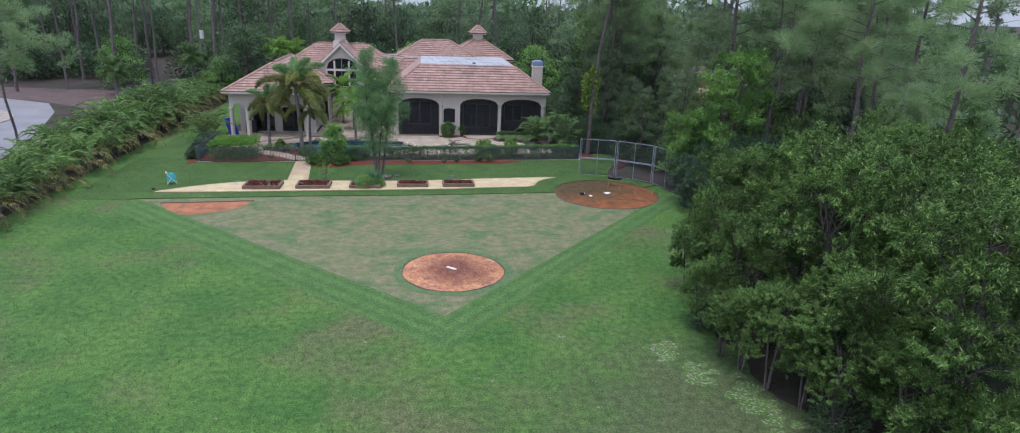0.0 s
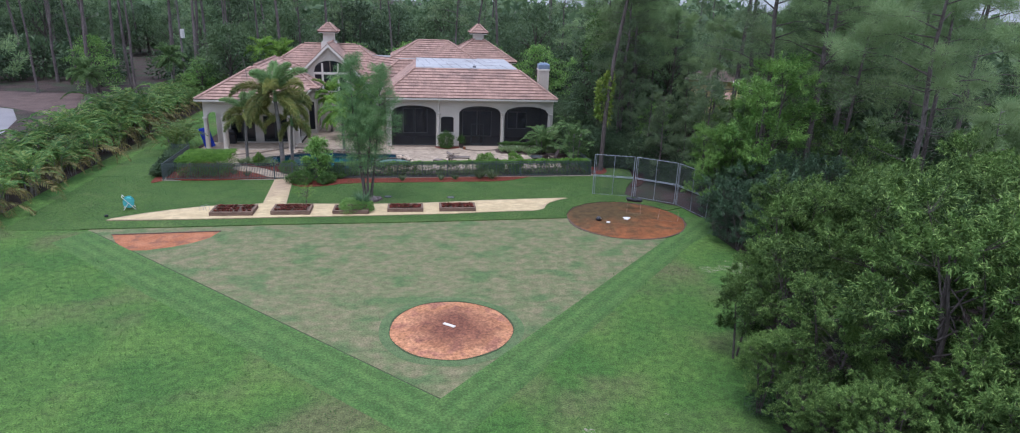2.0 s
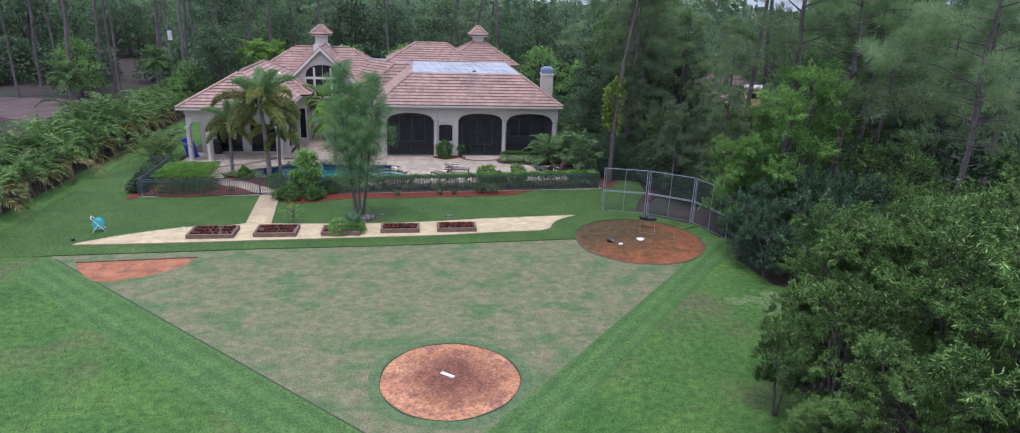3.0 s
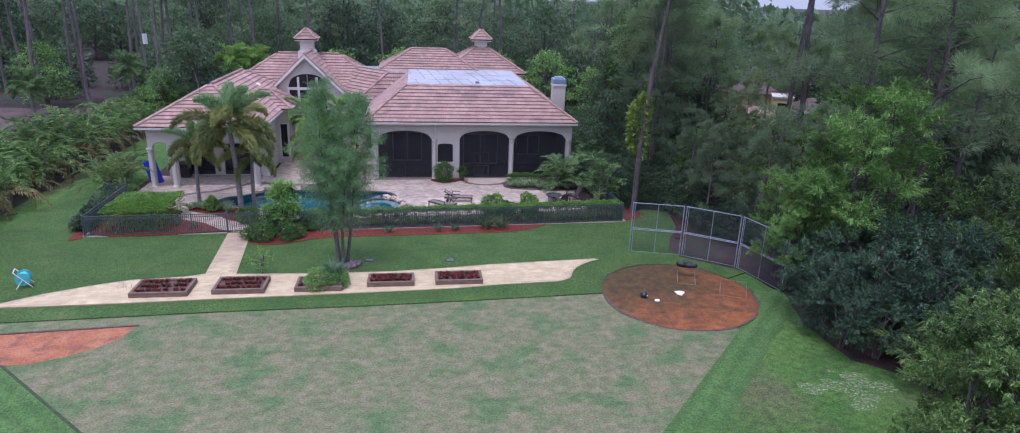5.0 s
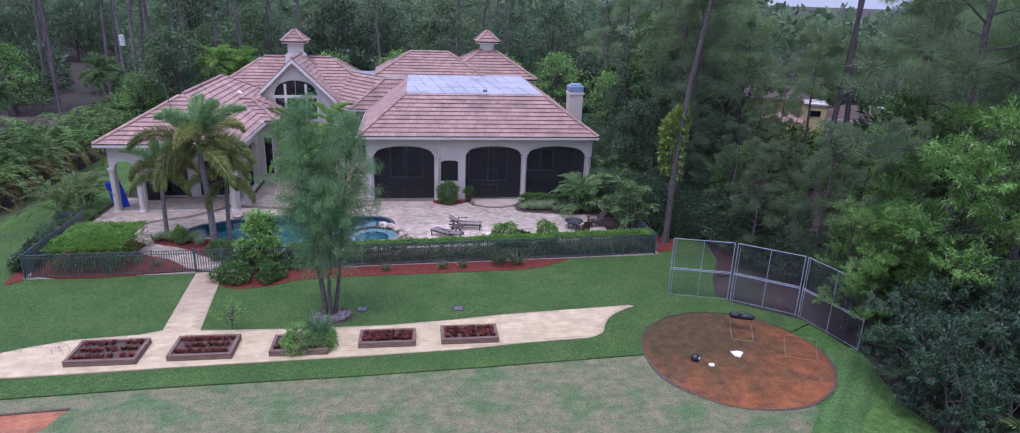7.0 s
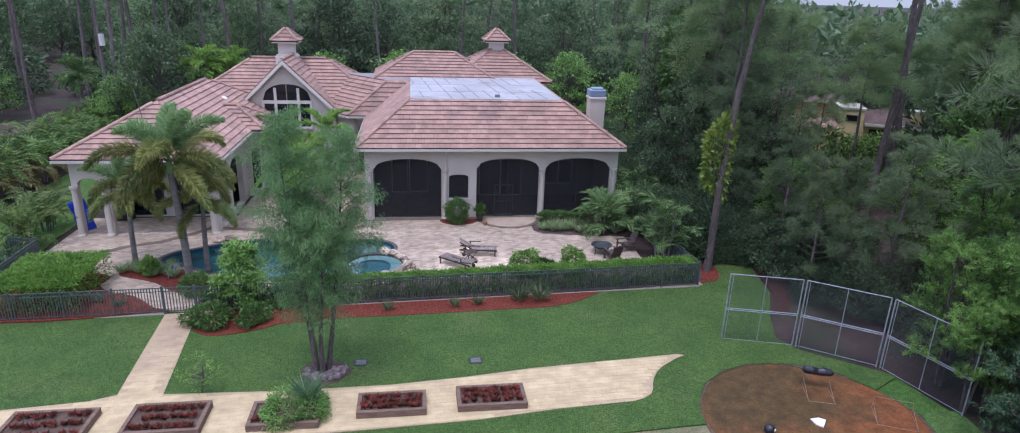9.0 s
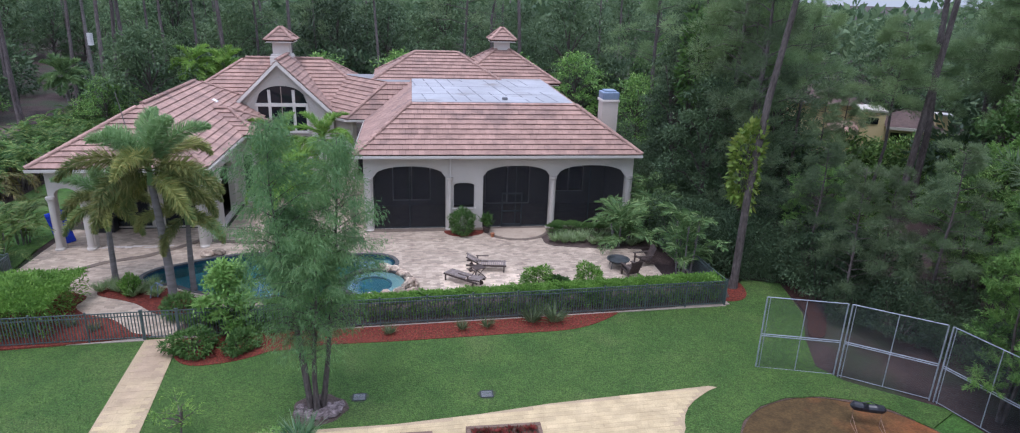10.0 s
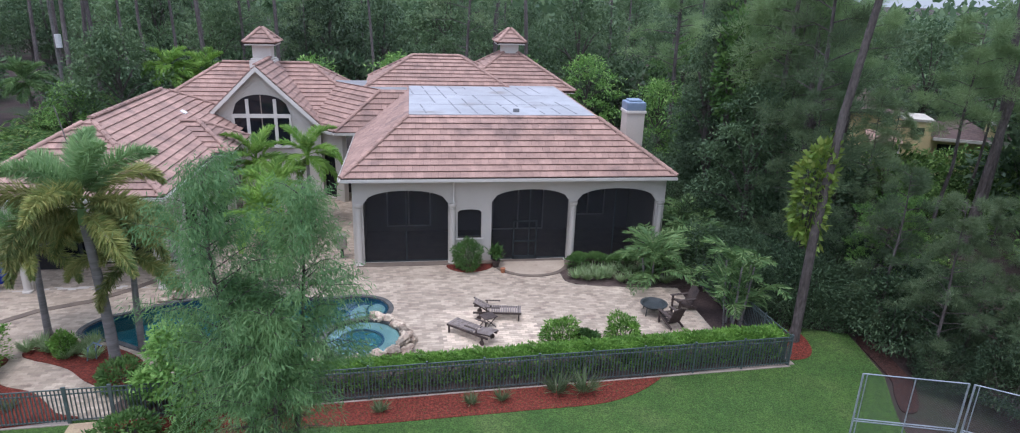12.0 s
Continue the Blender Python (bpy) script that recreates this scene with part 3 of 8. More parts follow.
UPPER = [(-25.4, 39.85), (-24.9, 39.98), (-21.0, 40.17), (-14.8, 40.5), (-8.6, 40.67), (-3.6, 40.92), (0.4, 41.18), (2.42, 41.3), (2.48, 41.9), (2.75, 42.62), (3.35, 43.55), (4.3, 44.25), (5.4, 44.62), (6.6, 44.62), (7.7, 44.3), (8.6, 43.7), (9.3, 42.6), (10.6, 43.3), (8.1, 45.4), (7.6, 46.4), (8.3, 48.2), (9.5, 50.6), (10.0, 53.5), (8.5, 54.0), (6.4, 51.7), (-24.3, 50.15),
         (-25.2, 60), (-29, 60), (-29, 40)]
up_v, up_f = slab(UPPER, -0.01, 0.06)
up_v = [(x, y, 0.0025 if x < -25.3 and z > 0 else z) for x, y, z in up_v]
structure("upper_lawn", (up_v, up_f), M_LAWN_FINE, "dense short green lawn", "lawn")
garden_path = structure("garden_path", slab(PATH_OUT, -0.01, 0.075), M_PATH_EDGE, "cream paved garden path with a pointed end", "path")
part("paver_field", pave(PATH_OUT, [], 0.06, 0.083, 0.4, 0.2, 0.0028, 0.045), M_PATH, garden_path, kind="stuff")


def dome(cx, cy, r, h, seed, wob=0.012, rings=6, n=56):
    edge = ring_pts(0, 0, r, r, n, wob, seed)
    v, f = [(cx, cy, h)], []
    for k in range(1, rings + 1):
        t = k / rings
        for x, y in edge:
            v.append((cx + x * t, cy + y * t, 0.008 + h * (1 - t * t)))
    for i in range(n):
        f.append((0, 1 + i, 1 + (i + 1) % n))
        for k in range(rings - 1):
            a = 1 + k * n
            f.append((a + i, a + n + i, a + n + (i + 1) % n, a + (i + 1) % n))
    return v, f


def annulus(cx, cy, r0, r1, z0, z1, seed, n=64, wob=0.01):
    return prism([ring_pts(cx, cy, r1, r1, n, wob, seed + 1), ring_pts(cx, cy, r0, r0, n, wob, seed)], z0, z1)


structure("pitching_mound", dome(-5.42, 27.3, 2.5, 0.12, 3), M_CLAY_PALE, "round mound of raked pale red clay", "mound")
structure("mound_grass_rim", annulus(-5.42, 27.3, 2.5, 2.95, 0.0, 0.014, 3), M_RING, "ring of greener grass round the clay mound", "grass edge")
# dark ring paints the shade at the grass lip
structure("mound_lip", annulus(-5.42, 27.3, 2.49, 2.54, 0.0, 0.028, 3), M_EDGE, "dark ring painted for the shaded turf lip round the clay mound", "edging")
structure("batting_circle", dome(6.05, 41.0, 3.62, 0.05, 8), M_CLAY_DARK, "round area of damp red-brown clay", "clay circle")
structure("turf_edge", annulus(6.05, 41.0, 3.6, 3.7, 0.0, 0.03, 8), M_SOIL, "thin dark ring between the turf and the clay circle", "edging")
structure("base_cutout", sheet([(-23.05, 39.02), (-17.65, 39.44), (-17.9, 38.5), (-18.5, 37.75), (-19.35, 37.15), (-20.5, 36.68), (-21.2, 36.7), (-21.65, 36.95), (-22.5, 38.0)], 0.012), M_CLAY,
          "half-round patch of red clay at the corner of the infield", "clay patch")
structure("base_edge", strip((-23.1, 39.02), (-17.6, 39.44), -0.09, -0.01, 0.05), M_SOIL, "dark timber edge along the clay patch", "edging")
structure("driveway", sheet([(-36.5, 38), (-37.5, 46), (-40, 56), (-41.6, 62), (-45.5, 73), (-49, 79), (-57, 83), (-75, 88), (-75, 60), (-58, 40), (-50, 30)], -0.015), M_ASPHALT,
          "pale worn concrete driveway", "driveway")
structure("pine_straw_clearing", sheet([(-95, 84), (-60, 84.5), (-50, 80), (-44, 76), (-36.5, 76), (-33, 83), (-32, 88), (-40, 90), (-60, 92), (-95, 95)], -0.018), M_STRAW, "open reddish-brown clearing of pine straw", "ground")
structure("driveway_island", slab(ring_pts(-55.5, 66.5, 8.5, 8.0, 36), -0.03, 0.06), M_CONCRETE, "pale round paved island in the driveway", "island")

# patio
PATIO = [(-24.7, 62.6), (-24.7, 56.2), (-23.8, 55.2), (-23.8, 50.55), (-16.85, 50.55), (-15.62, 50.45), (-15.9, 51.3), (-15.2, 52.2), (-12.0, 52.3), (-7.0, 52.9), (4.8, 53.4),
         (4.85, 58.1), (0.36, 58.8), (-0.1, 59.5), (0.3, 61.55), (-9.4, 61.55), (-9.4, 73.5), (-16.9, 73.5), (-16.9, 62.6)]
patio = structure("patio", prism([PATIO, POOL], -0.04, 0.085), M_JOINT, "broad patio of buff and tan pavers round a pool", "patio")


PW, PD, PT = 0.3, 0.15, 0.03


def near_zone(quad):
    return all(-5.9 < x < -2.0 and 53.5 < y < 56.8 for x, y in quad)


part("paver_field", pave(PATIO, [POOL, SPA], 0.08, 0.1, PW, PD, 0.005, PT, near_zone), M_PAVER, patio, kind="stuff")

# ---------------------------------------------------------------- house
HX, HY = -9.0, 68.0
house = thing("house", (0, 0, 0), "cream stucco house with hipped clay-tile roofs and arched screened porch", "house")


def arched_wall(a0, a1, z0, z1, thick, holes, put):
    """An upright wall from a0 to a1 with openings (left, right, sill, spring, top); put(a, b, z) places a point, b being depth."""
    xs = {a0, a1}
    for l, r, s, sp, tp in holes:
        for i in range(17):
            xs.add(l + (r - l) * i / 16)
    xs = sorted(xs)
    v, f = [], []

    def head(h, x):
        l, r, s, sp, tp = h
        t = max(-1.0, min(1.0, (2 * x - l - r) / (r - l)))
        return sp + (tp - sp) * math.sqrt(max(0.0, 1 - abs(t) ** 2.3))

    def quad(*pts):
        n = len(v)
        v.extend(put(*p) for p in pts)
        f.append((n, n + 1, n + 2, n + 3))

    for x0, x1 in zip(xs, xs[1:]):
        h = next((h for h in holes if h[0] - 1e-6 <= x0 and x1 <= h[1] + 1e-6), None)
        spans = [((z0, z0), (z1, z1))] if h is None else [((head(h, x0), head(h, x1)), (z1, z1))] + ([((z0, z0), (h[2], h[2]))] if h[2] > z0 else [])
        for (lo0, lo1), (hi0, hi1) in spans:
            for b in (0, thick):
                quad((x0, b, lo0), (x1, b, lo1), (x1, b, hi1), (x0, b, hi0))
        if h is not None:
            quad((x0, 0, head(h, x0)), (x1, 0, head(h, x1)), (x1, thick, head(h, x1)), (x0, thick, head(h, x0)))
            if h[2] > z0:
                quad((x0, 0, h[2]), (x1, 0, h[2]), (x1, thick, h[2]), (x0, thick, h[2]))
    for h in holes:
        for x in h[:2]:
            quad((x, 0, h[2]), (x, thick, h[2]), (x, thick, head(h, x)), (x, 0, head(h, x)))
    for x in (a0, a1):
        quad((x, 0, z0), (x, thick, z0), (x, thick, z1), (x, 0, z1))
    return v, f


def facing_south(y):
    return lambda a, b, z: (a, y + b, z)


def facing_east(x):
    return lambda a, b, z: (x - b, a, z)


def facing_west(x):
    return lambda a, b, z: (x + b, a, z)


def arch_sheet(l, r, s, sp, tp, put, depth):
    """A flat panel that fills an arched opening."""
    n = 16
    pts = [(l, s)] + [(l + (r - l) * i / n, sp + (tp - sp) * math.sqrt(max(0.0, 1 - abs(2 * i / n - 1) ** 2.3))) for i in range(n + 1)] + [(r, s)]
    v = [put(a, depth, z) for a, z in pts]
    return v, [tuple(range(len(v)))]


def bars(rects, put, d0, d1):
    """Upright and level bars (a0, a1, z0, z1) between two depths."""
    v, f = [], []
    for a0, a1, z0, z1 in rects:
        n = len(v)
        for d in (d0, d1):
            v += [put(a0, d, z0), put(a1, d, z0), put(a1, d, z1), put(a0, d, z1)]
        f += [(n, n + 1, n + 2, n + 3), (n + 4, n + 7, n + 6, n + 5)] + [(n + k, n + 4 + k, n + 4 + (k + 1) % 4, n + (k + 1) % 4) for k in range(4)]
    return v, f


def column(x, y, z0, z1, r=0.2):
    """A round column with base and capital."""
    prof = [(r * 1.45, z0), (r * 1.45, z0 + 0.12), (r * 1.15, z0 + 0.16), (r * 1.05, z0 + 0.22), (r, z0 + 0.3), (r * 0.92, z1 - 0.3), (r * 1.1, z1 - 0.24), (r * 1.0, z1 - 0.2),
            (r * 1.4, z1 - 0.1), (r * 1.4, z1)]
    n, v, f = 16, [], []
    for rr, z in prof:
        v += [(x + rr * math.cos(6.2832 * k / n), y + rr * math.sin(6.2832 * k / n), z) for k in range(n)]
    for i in range(len(prof) - 1):
        f += [(i * n + k, i * n + (k + 1) % n, (i + 1) * n + (k + 1) % n, (i + 1) * n + k) for k in range(n)]
    f += [tuple(range(n))[::-1], tuple(range((len(prof) - 1) * n, len(prof) * n))]
    return v, f


# main wing: screened porch
FY, WX0, WX1, EAVE = 61.7, -9.55, 5.28, 4.42
S = facing_south(FY)
ARCHES = [(-9.08, -5.2, 0.12, 3.05, 3.68), (-3.16, 0.55, 0.12, 3.1, 3.69), (0.9, 4.85, 0.12, 3.06, 3.70)]
WIN = (-4.76, -3.64, 1.33, 2.6, 2.74)
front = part("porch_wall", arched_wall(WX0, WX1, 0.0, 4.25, 0.32, ARCHES + [WIN], S), M_STUCCO, house)
for h in ARCHES:
    scr = part("screen", arch_sheet(*h, S, 0.2), M_SCREEN, front, "dark insect screen")
    mid = (h[0] + h[1]) / 2
    part("screen_frame", bars([(h[0], h[1], 0.12, 0.2), (mid - 0.03, mid + 0.03, 0.2, h[4] - 0.02)], S, 0.17, 0.23), M_DARKMETAL, front)
part("window_pane", arch_sheet(*WIN, S, 0.2), M_SCREEN, front, "dark screened window")
part("window_sill", bars([(-4.86, -3.54, 1.25, 1.33)], S, -0.06, 0.2), M_TRIM, front)
part("screen_door", bars([(-2.1, -2.02, 0.12, 2.1), (-1.0, -0.92, 0.12, 2.1), (-2.1, -0.92, 2.02, 2.1), (-2.1, -0.92, 1.0, 1.08), (-2.1, -0.92, 0.12, 0.3)], S, 0.13, 0.19), M_DARKMETAL, front)
for cx in (-9.3, -5.0, 0.72, 5.05):
    part("column", column(cx, FY - 0.06, 0.02, 3.08, 0.15), M_STUCCO, house)
part("cornice", bars([(WX0 - 0.03, WX1 + 0.03, 4.12, 4.28)], S, -0.1, 0.1), M_TRIM, house)
part("downpipe", tube([(-4.95, FY - 0.1, 0.1), (-4.95, FY - 0.1, 4.2)], [0.045, 0.045], 8), M_TRIM, house)
part("threshold", boxed(WX0 + 0.1, 0.4, FY - 0.35, FY + 0.1, 0.04, 0.14, 0.015), M_EDGE_PAVER, house, "brown brick threshold")
# porch room
part("porch_floor", boxed(WX0 + 0.02, WX1 - 0.02, FY + 0.32, FY + 4.6, 0.0, 0.12), M_EDGE_PAVER, house)
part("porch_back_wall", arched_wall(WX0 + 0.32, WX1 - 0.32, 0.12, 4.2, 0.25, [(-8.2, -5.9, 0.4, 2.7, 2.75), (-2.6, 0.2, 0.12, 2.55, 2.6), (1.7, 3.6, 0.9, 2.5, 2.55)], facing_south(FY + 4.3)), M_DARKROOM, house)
for l, r, s, t in ((-8.2, -5.9, 0.4, 2.75), (-2.6, 0.2, 0.12, 2.6), (1.7, 3.6, 0.9, 2.55)):
    pw = part("porch_window", bars([(l, r, s, t)], facing_south(FY + 4.38), 0, 0.03), M_GLASS, house, "dark glass")
    part("window_frame", bars([(l, l + 0.07, s, t), (r - 0.07, r, s, t), ((l + r) / 2 - 0.04, (l + r) / 2 + 0.04, s, t), (l, r, t - 0.07, t), (l, r, s, s + 0.07)], facing_south(FY + 4.33), 0, 0.05), M_TRIM, pw)
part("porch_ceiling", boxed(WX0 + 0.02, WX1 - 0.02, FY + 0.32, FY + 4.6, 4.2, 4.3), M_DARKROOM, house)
part("west_wall", arched_wall(FY + 0.33, 75.0, 0.0, 4.25, 0.3, [(64.0, 65.4, 0.9, 2.3, 2.5), (69.0, 71.2, 0.1, 2.4, 2.9)], facing_west(WX0)), M_STUCCO, house)
part("east_wall", arched_wall(FY + 0.33, 77.0, 0.0, 4.25, 0.3, [], facing_east(WX1)), M_STUCCO, house)
for a0, a1, s, t in ((64.0, 65.4, 0.9, 2.4), (69.0, 71.2, 0.1, 2.7)):
    part("side_window", bars([(a0, a1, s, t)], facing_west(WX0), 0.12, 0.15), M_GLASS, house, "dark glass")


def roof_plane(pts, parent, tile_w=0.33, course=0.385, single=None, seed=1):
    """One slope: an underlay and courses of flat clay tiles. pts: eave start, eave end, then up and round, seen from outside
    anticlockwise. single: tiles of the lowest courses become pieces of their own, up to that count."""
    P = [Vector(p) for p in pts]
    u = (P[1] - P[0]).normalized()
    n = u.cross(P[-1] - P[0]).normalized()
    w = n.cross(u)
    flat = [((p - P[0]).dot(u), (p - P[0]).dot(w)) for p in P]
    top = max(q[1] for q in flat)

    def at(a, b, h):
        return P[0] + u * a + w * b + n * h

    k = len(P)
    dv = [at(a, b, 0.0) for a, b in flat] + [at(a, b, -0.12) for a, b in flat]
    part("roof_deck", (dv, [tuple(range(k)), tuple(range(k, 2 * k))[::-1]] + [(i, k + i, k + (i + 1) % k, (i + 1) % k) for i in range(k)]), M_ROOFDECK, parent)

    def reach(b):
        xs = []
        for i in range(k):
            (a1, b1), (a2, b2) = flat[i], flat[(i + 1) % k]
            if abs(b2 - b1) > 1e-9 and min(b1, b2) - 1e-9 <= b <= max(b1, b2) + 1e-9:
                xs.append(a1 + (a2 - a1) * (b - b1) / (b2 - b1))
        return (min(xs), max(xs)) if len(xs) > 1 else None

    rng = random.Random(seed)
    v, f, spare = [], [], []
    rows = int(top / course + 0.999)
    for r in range(rows):
        b0, b1 = r * course + 1e-4, min((r + 1.12) * course, top - 1e-4)
        lo, hi = reach(b0), reach(b1)
        if not lo or not hi or b1 <= b0:
            continue
        off = (r % 2) * 0.5 * tile_w
        i0, i1 = int((min(lo[0], hi[0]) - off) / tile_w) - 1, int((max(lo[1], hi[1]) - off) / tile_w) + 1
        for i in range(i0, i1 + 1):
            ua, ub = off + i * tile_w + 0.004, off + (i + 1) * tile_w - 0.004
            l0, l1 = max(ua, lo[0]), min(ub, lo[1])
            h0, h1 = max(ua, hi[0]), min(ub, hi[1])
            if l1 - l0 < 0.03 and h1 - h0 < 0.03:
                continue
            l1, h1 = max(l1, l0 + 0.004), max(h1, h0 + 0.004)
            whole = l0 == ua and l1 == ub and h0 == ua and h1 == ub and r < rows - 1
            lift = 0.088 + rng.uniform(-0.004, 0.006)
            if single and whole and len(spare) < single:
                spare.append(at(ua, b0, 0))
                continue
            s = len(v)
            v += [at(l0, b0, lift), at(l1, b0, lift), at(h1, b1, 0.018), at(h0, b1, 0.018), at(l0, b0, 0.045), at(l1, b0, 0.045), at(h1, b1, 0.0), at(h0, b1, 0.0)]
            f += [(s, s + 1, s + 2, s + 3), (s + 4, s + 5, s + 1, s), (s + 5, s + 6, s + 2, s + 1), (s + 7, s + 4, s, s + 3)]
    part("tiling", (v, f), M_ROOFTILE, parent, kind="stuff")
    if spare:
        tw, th = tile_w - 0.008, course * 1.12
        q = [(0, 0, 0.088), (tw, 0, 0.088), (tw, th, 0.018), (0, th, 0.018), (0, 0, 0.045), (tw, 0, 0.045), (tw, th, 0), (0, th, 0)]
        tile = to_mesh("roof_tile", (q, [(0, 1, 2, 3), (4, 5, 1, 0), (5, 6, 2, 1), (7, 4, 0, 3)]))
        tile.materials.append(M_ROOFTILE)
        base = Matrix((u, w, n)).transposed().to_4x4()
        for p in spare:
            part("roof_tile", tile, M_ROOFTILE, parent, at=Matrix.Translation(p + n * rng.uniform(-0.002, 0.005)) @ base)


def caps(a, b, parent, r=0.13):
    """A row of half-round cap tiles along a hip or ridge."""
    a, b = Vector(a), Vector(b)
    d = b - a
    n = max(1, int(d.length / 0.38))
    d.normalize()
    side = d.cross(Vector((0, 0, 1))).normalized()
    up = side.cross(d)
    v, f = [], []
    for i in range(n):
        p, q = a + d * (i * 0.38), a + d * ((i + 1) * 0.38 + 0.03)
        s = len(v)
        for c, rr in ((p, r * 1.1), (q, r * 0.92)):
            for k in range(6):
                t = math.pi * k / 5
                v.append(c + side * math.cos(t) * rr + up * (math.sin(t) * rr * 0.8 + 0.01))
        f += [(s + k, s + k + 1, s + 7 + k, s + 6 + k) for k in range(5)] + [tuple(s + k for k in range(6))]
    part("ridge_cap", (v, f), M_ROOFTILE, parent, kind="stuff")


def gutter(a, b, parent):
    a, b = Vector(a), Vector(b)
    d = (b - a).normalized()
    o = d.cross(Vector((0, 0, 1))).normalized()
    v, f = [], []
    prof = [(0.0, -0.02), (0.02, -0.14), (0.12, -0.14), (0.14, 0.0), (0.12, 0.0), (0.10, -0.11), (0.03, -0.11), (0.01, -0.02)]
    for p in (a, b):
        v += [p + o * x + Vector((0, 0, z)) for x, z in prof]
    n = len(prof)
    f = [(k, (k + 1) % n, n + (k + 1) % n, n + k) for k in range(n)] + [tuple(range(n))[::-1], tuple(range(n, 2 * n))]
    part("gutter", (v, f), M_TRIM, parent, "white gutter")


def soffit(outline, z, parent):
    part("soffit", slab(outline, z - 0.1, z - 0.02), M_TRIM, parent)


# roof of the main wing
RX0, RX1, RY0, RZ = -9.95, 5.5, 61.05, 6.65
FX0, FX1, FYF, FYB = -6.95, 2.25, 64.45, 74.3
FX0B, FX1B = FX0, FX1
main_roof = part("main_roof", prism([[(RX0 + 0.05, RY0 + 0.05), (RX1 - 0.05, RY0 + 0.05), (RX1 - 0.05, 77), (RX0 + 0.05, 77)], [(-9.2, 62.1), (4.9, 62.1), (4.9, 76.5), (-9.2, 76.5)]], EAVE - 0.13, EAVE - 0.03), M_TRIM, house, "hipped clay-tile roof with a flat grey top")
roof_plane([(RX0, RY0, EAVE), (RX1, RY0, EAVE), (FX1, FYF, RZ), (FX0, FYF, RZ)], main_roof, single=300)
roof_plane([(RX0, 75.2, EAVE), (RX0, RY0, EAVE), (FX0, FYF, RZ), (FX0B, 75.2, RZ)], main_roof, seed=2)
roof_plane([(RX1, RY0, EAVE), (RX1, 77, EAVE), (FX1B, 77, RZ), (FX1, FYF, RZ)], main_roof, seed=3)
caps((RX0, RY0, EAVE + 0.05), (FX0, FYF, RZ + 0.05), main_roof)
caps((RX1, RY0, EAVE + 0.05), (FX1, FYF, RZ + 0.05), main_roof)
gutter((RX0, RY0, EAVE), (RX1, RY0, EAVE), main_roof)
gutter((RX0, 70.5, EAVE), (RX0, RY0, EAVE), main_roof)
flat_top = part("flat_roof", slab([(FX0, FYF), (FX1, FYF), (FX1B, 77), (FX0, 77)], RZ - 0.1, RZ + 0.04), M_FLATROOF, main_roof, "grey membrane sheets with dark seams")
rng = random.Random(4)
for i in range(1, 11):
    x = FX0 + (FX1 - FX0) * i / 11
    y = FYF + 0.3
    while y < 73.6:
        l = rng.uniform(0.8, 2.6)
        xx = x - (y - FYF) * 0.1
        if rng.random() < 0.75:
            part("seam", slab([(xx, y), (xx + 0.075, y), (xx + 0.075 - l * 0.1, y + l), (xx - l * 0.1, y + l)], RZ + 0.03, RZ + 0.048), M_SEAM, flat_top)
        y += l + rng.uniform(0.1, 0.8)
for y in (67.4, 70.6):
    part("seam", slab([(FX0, y), (FX1 - 0.6, y), (FX1 - 0.6, y + 0.04), (FX0, y + 0.04)], RZ + 0.03, RZ + 0.047), M_SEAM, flat_top)
part("roof_vent", boxed(-1.75, -1.45, 65.2, 65.4, RZ + 0.03, RZ + 0.2, 0.02), M_SEAM, flat_top)

# chimney
chimney = part("chimney", boxed(4.75, 5.75, 66.9, 67.9, 3.9, 6.55, 0.02), M_STUCCO, house, "cream stucco chimney")
part("chimney_band", boxed(4.69, 5.81, 66.84, 67.98, 6.35, 6.5, 0.02), M_TRIM, chimney)
part("chimney_cap", boxed(4.72, 5.78, 66.87, 67.94, 6.5, 6.95, 0.05), M_CAP, chimney, "blue-grey metal cap")
part("chimney_lid", boxed(4.88, 5.62, 67.05, 67.75, 6.93, 7.06, 0.04), M_CAP, chimney)


def hip_roof(name, x0, x1, y0, y1, z, slope, parent, label="", ridge="auto", seed=7, skip=()):
    """A hipped roof on a rectangle; returns its part. skip: sides left out, of s, e, n, w."""
    hx, hy = (x1 - x0) / 2, (y1 - y0) / 2
    i = min(hx, hy)
    zt = z + i * slope
    if hx >= hy:
        a, b = (x0 + i, y0 + hy, zt), (x1 - i, y0 + hy, zt)
        sw, se, ne, nw = a, b, b, a
    else:
        a, b = (x0 + hx, y0 + i, zt), (x0 + hx, y1 - i, zt)
        sw, se, ne, nw = a, a, b, b
    A, B, C, D = (x0, y0, z), (x1, y0, z), (x1, y1, z), (x0, y1, z)
    roof = part(name, slab([(x0 + 0.05, y0 + 0.05), (x1 - 0.05, y0 + 0.05), (x1 - 0.05, y1 - 0.05), (x0 + 0.05, y1 - 0.05)], z - 0.13, z - 0.03), M_TRIM, parent, label)
    for key, quad in (("s", (A, B, se, sw)), ("e", (B, C, ne, se)), ("n", (C, D, nw, ne)), ("w", (D, A, sw, nw))):
        if key not in skip:
            pts = [p for j, p in enumerate(quad) if j == 0 or p != quad[j - 1]]
            roof_plane(pts, roof, seed=seed)
    up = Vector((0, 0, 0.04))
    for p, q in ((A, sw), (B, se), (C, ne), (D, nw)):
        caps(Vector(p) + up, Vector(q) + up, roof)
    if a != b:
        caps(Vector(a) + up, Vector(b) + up, roof)
    return roof


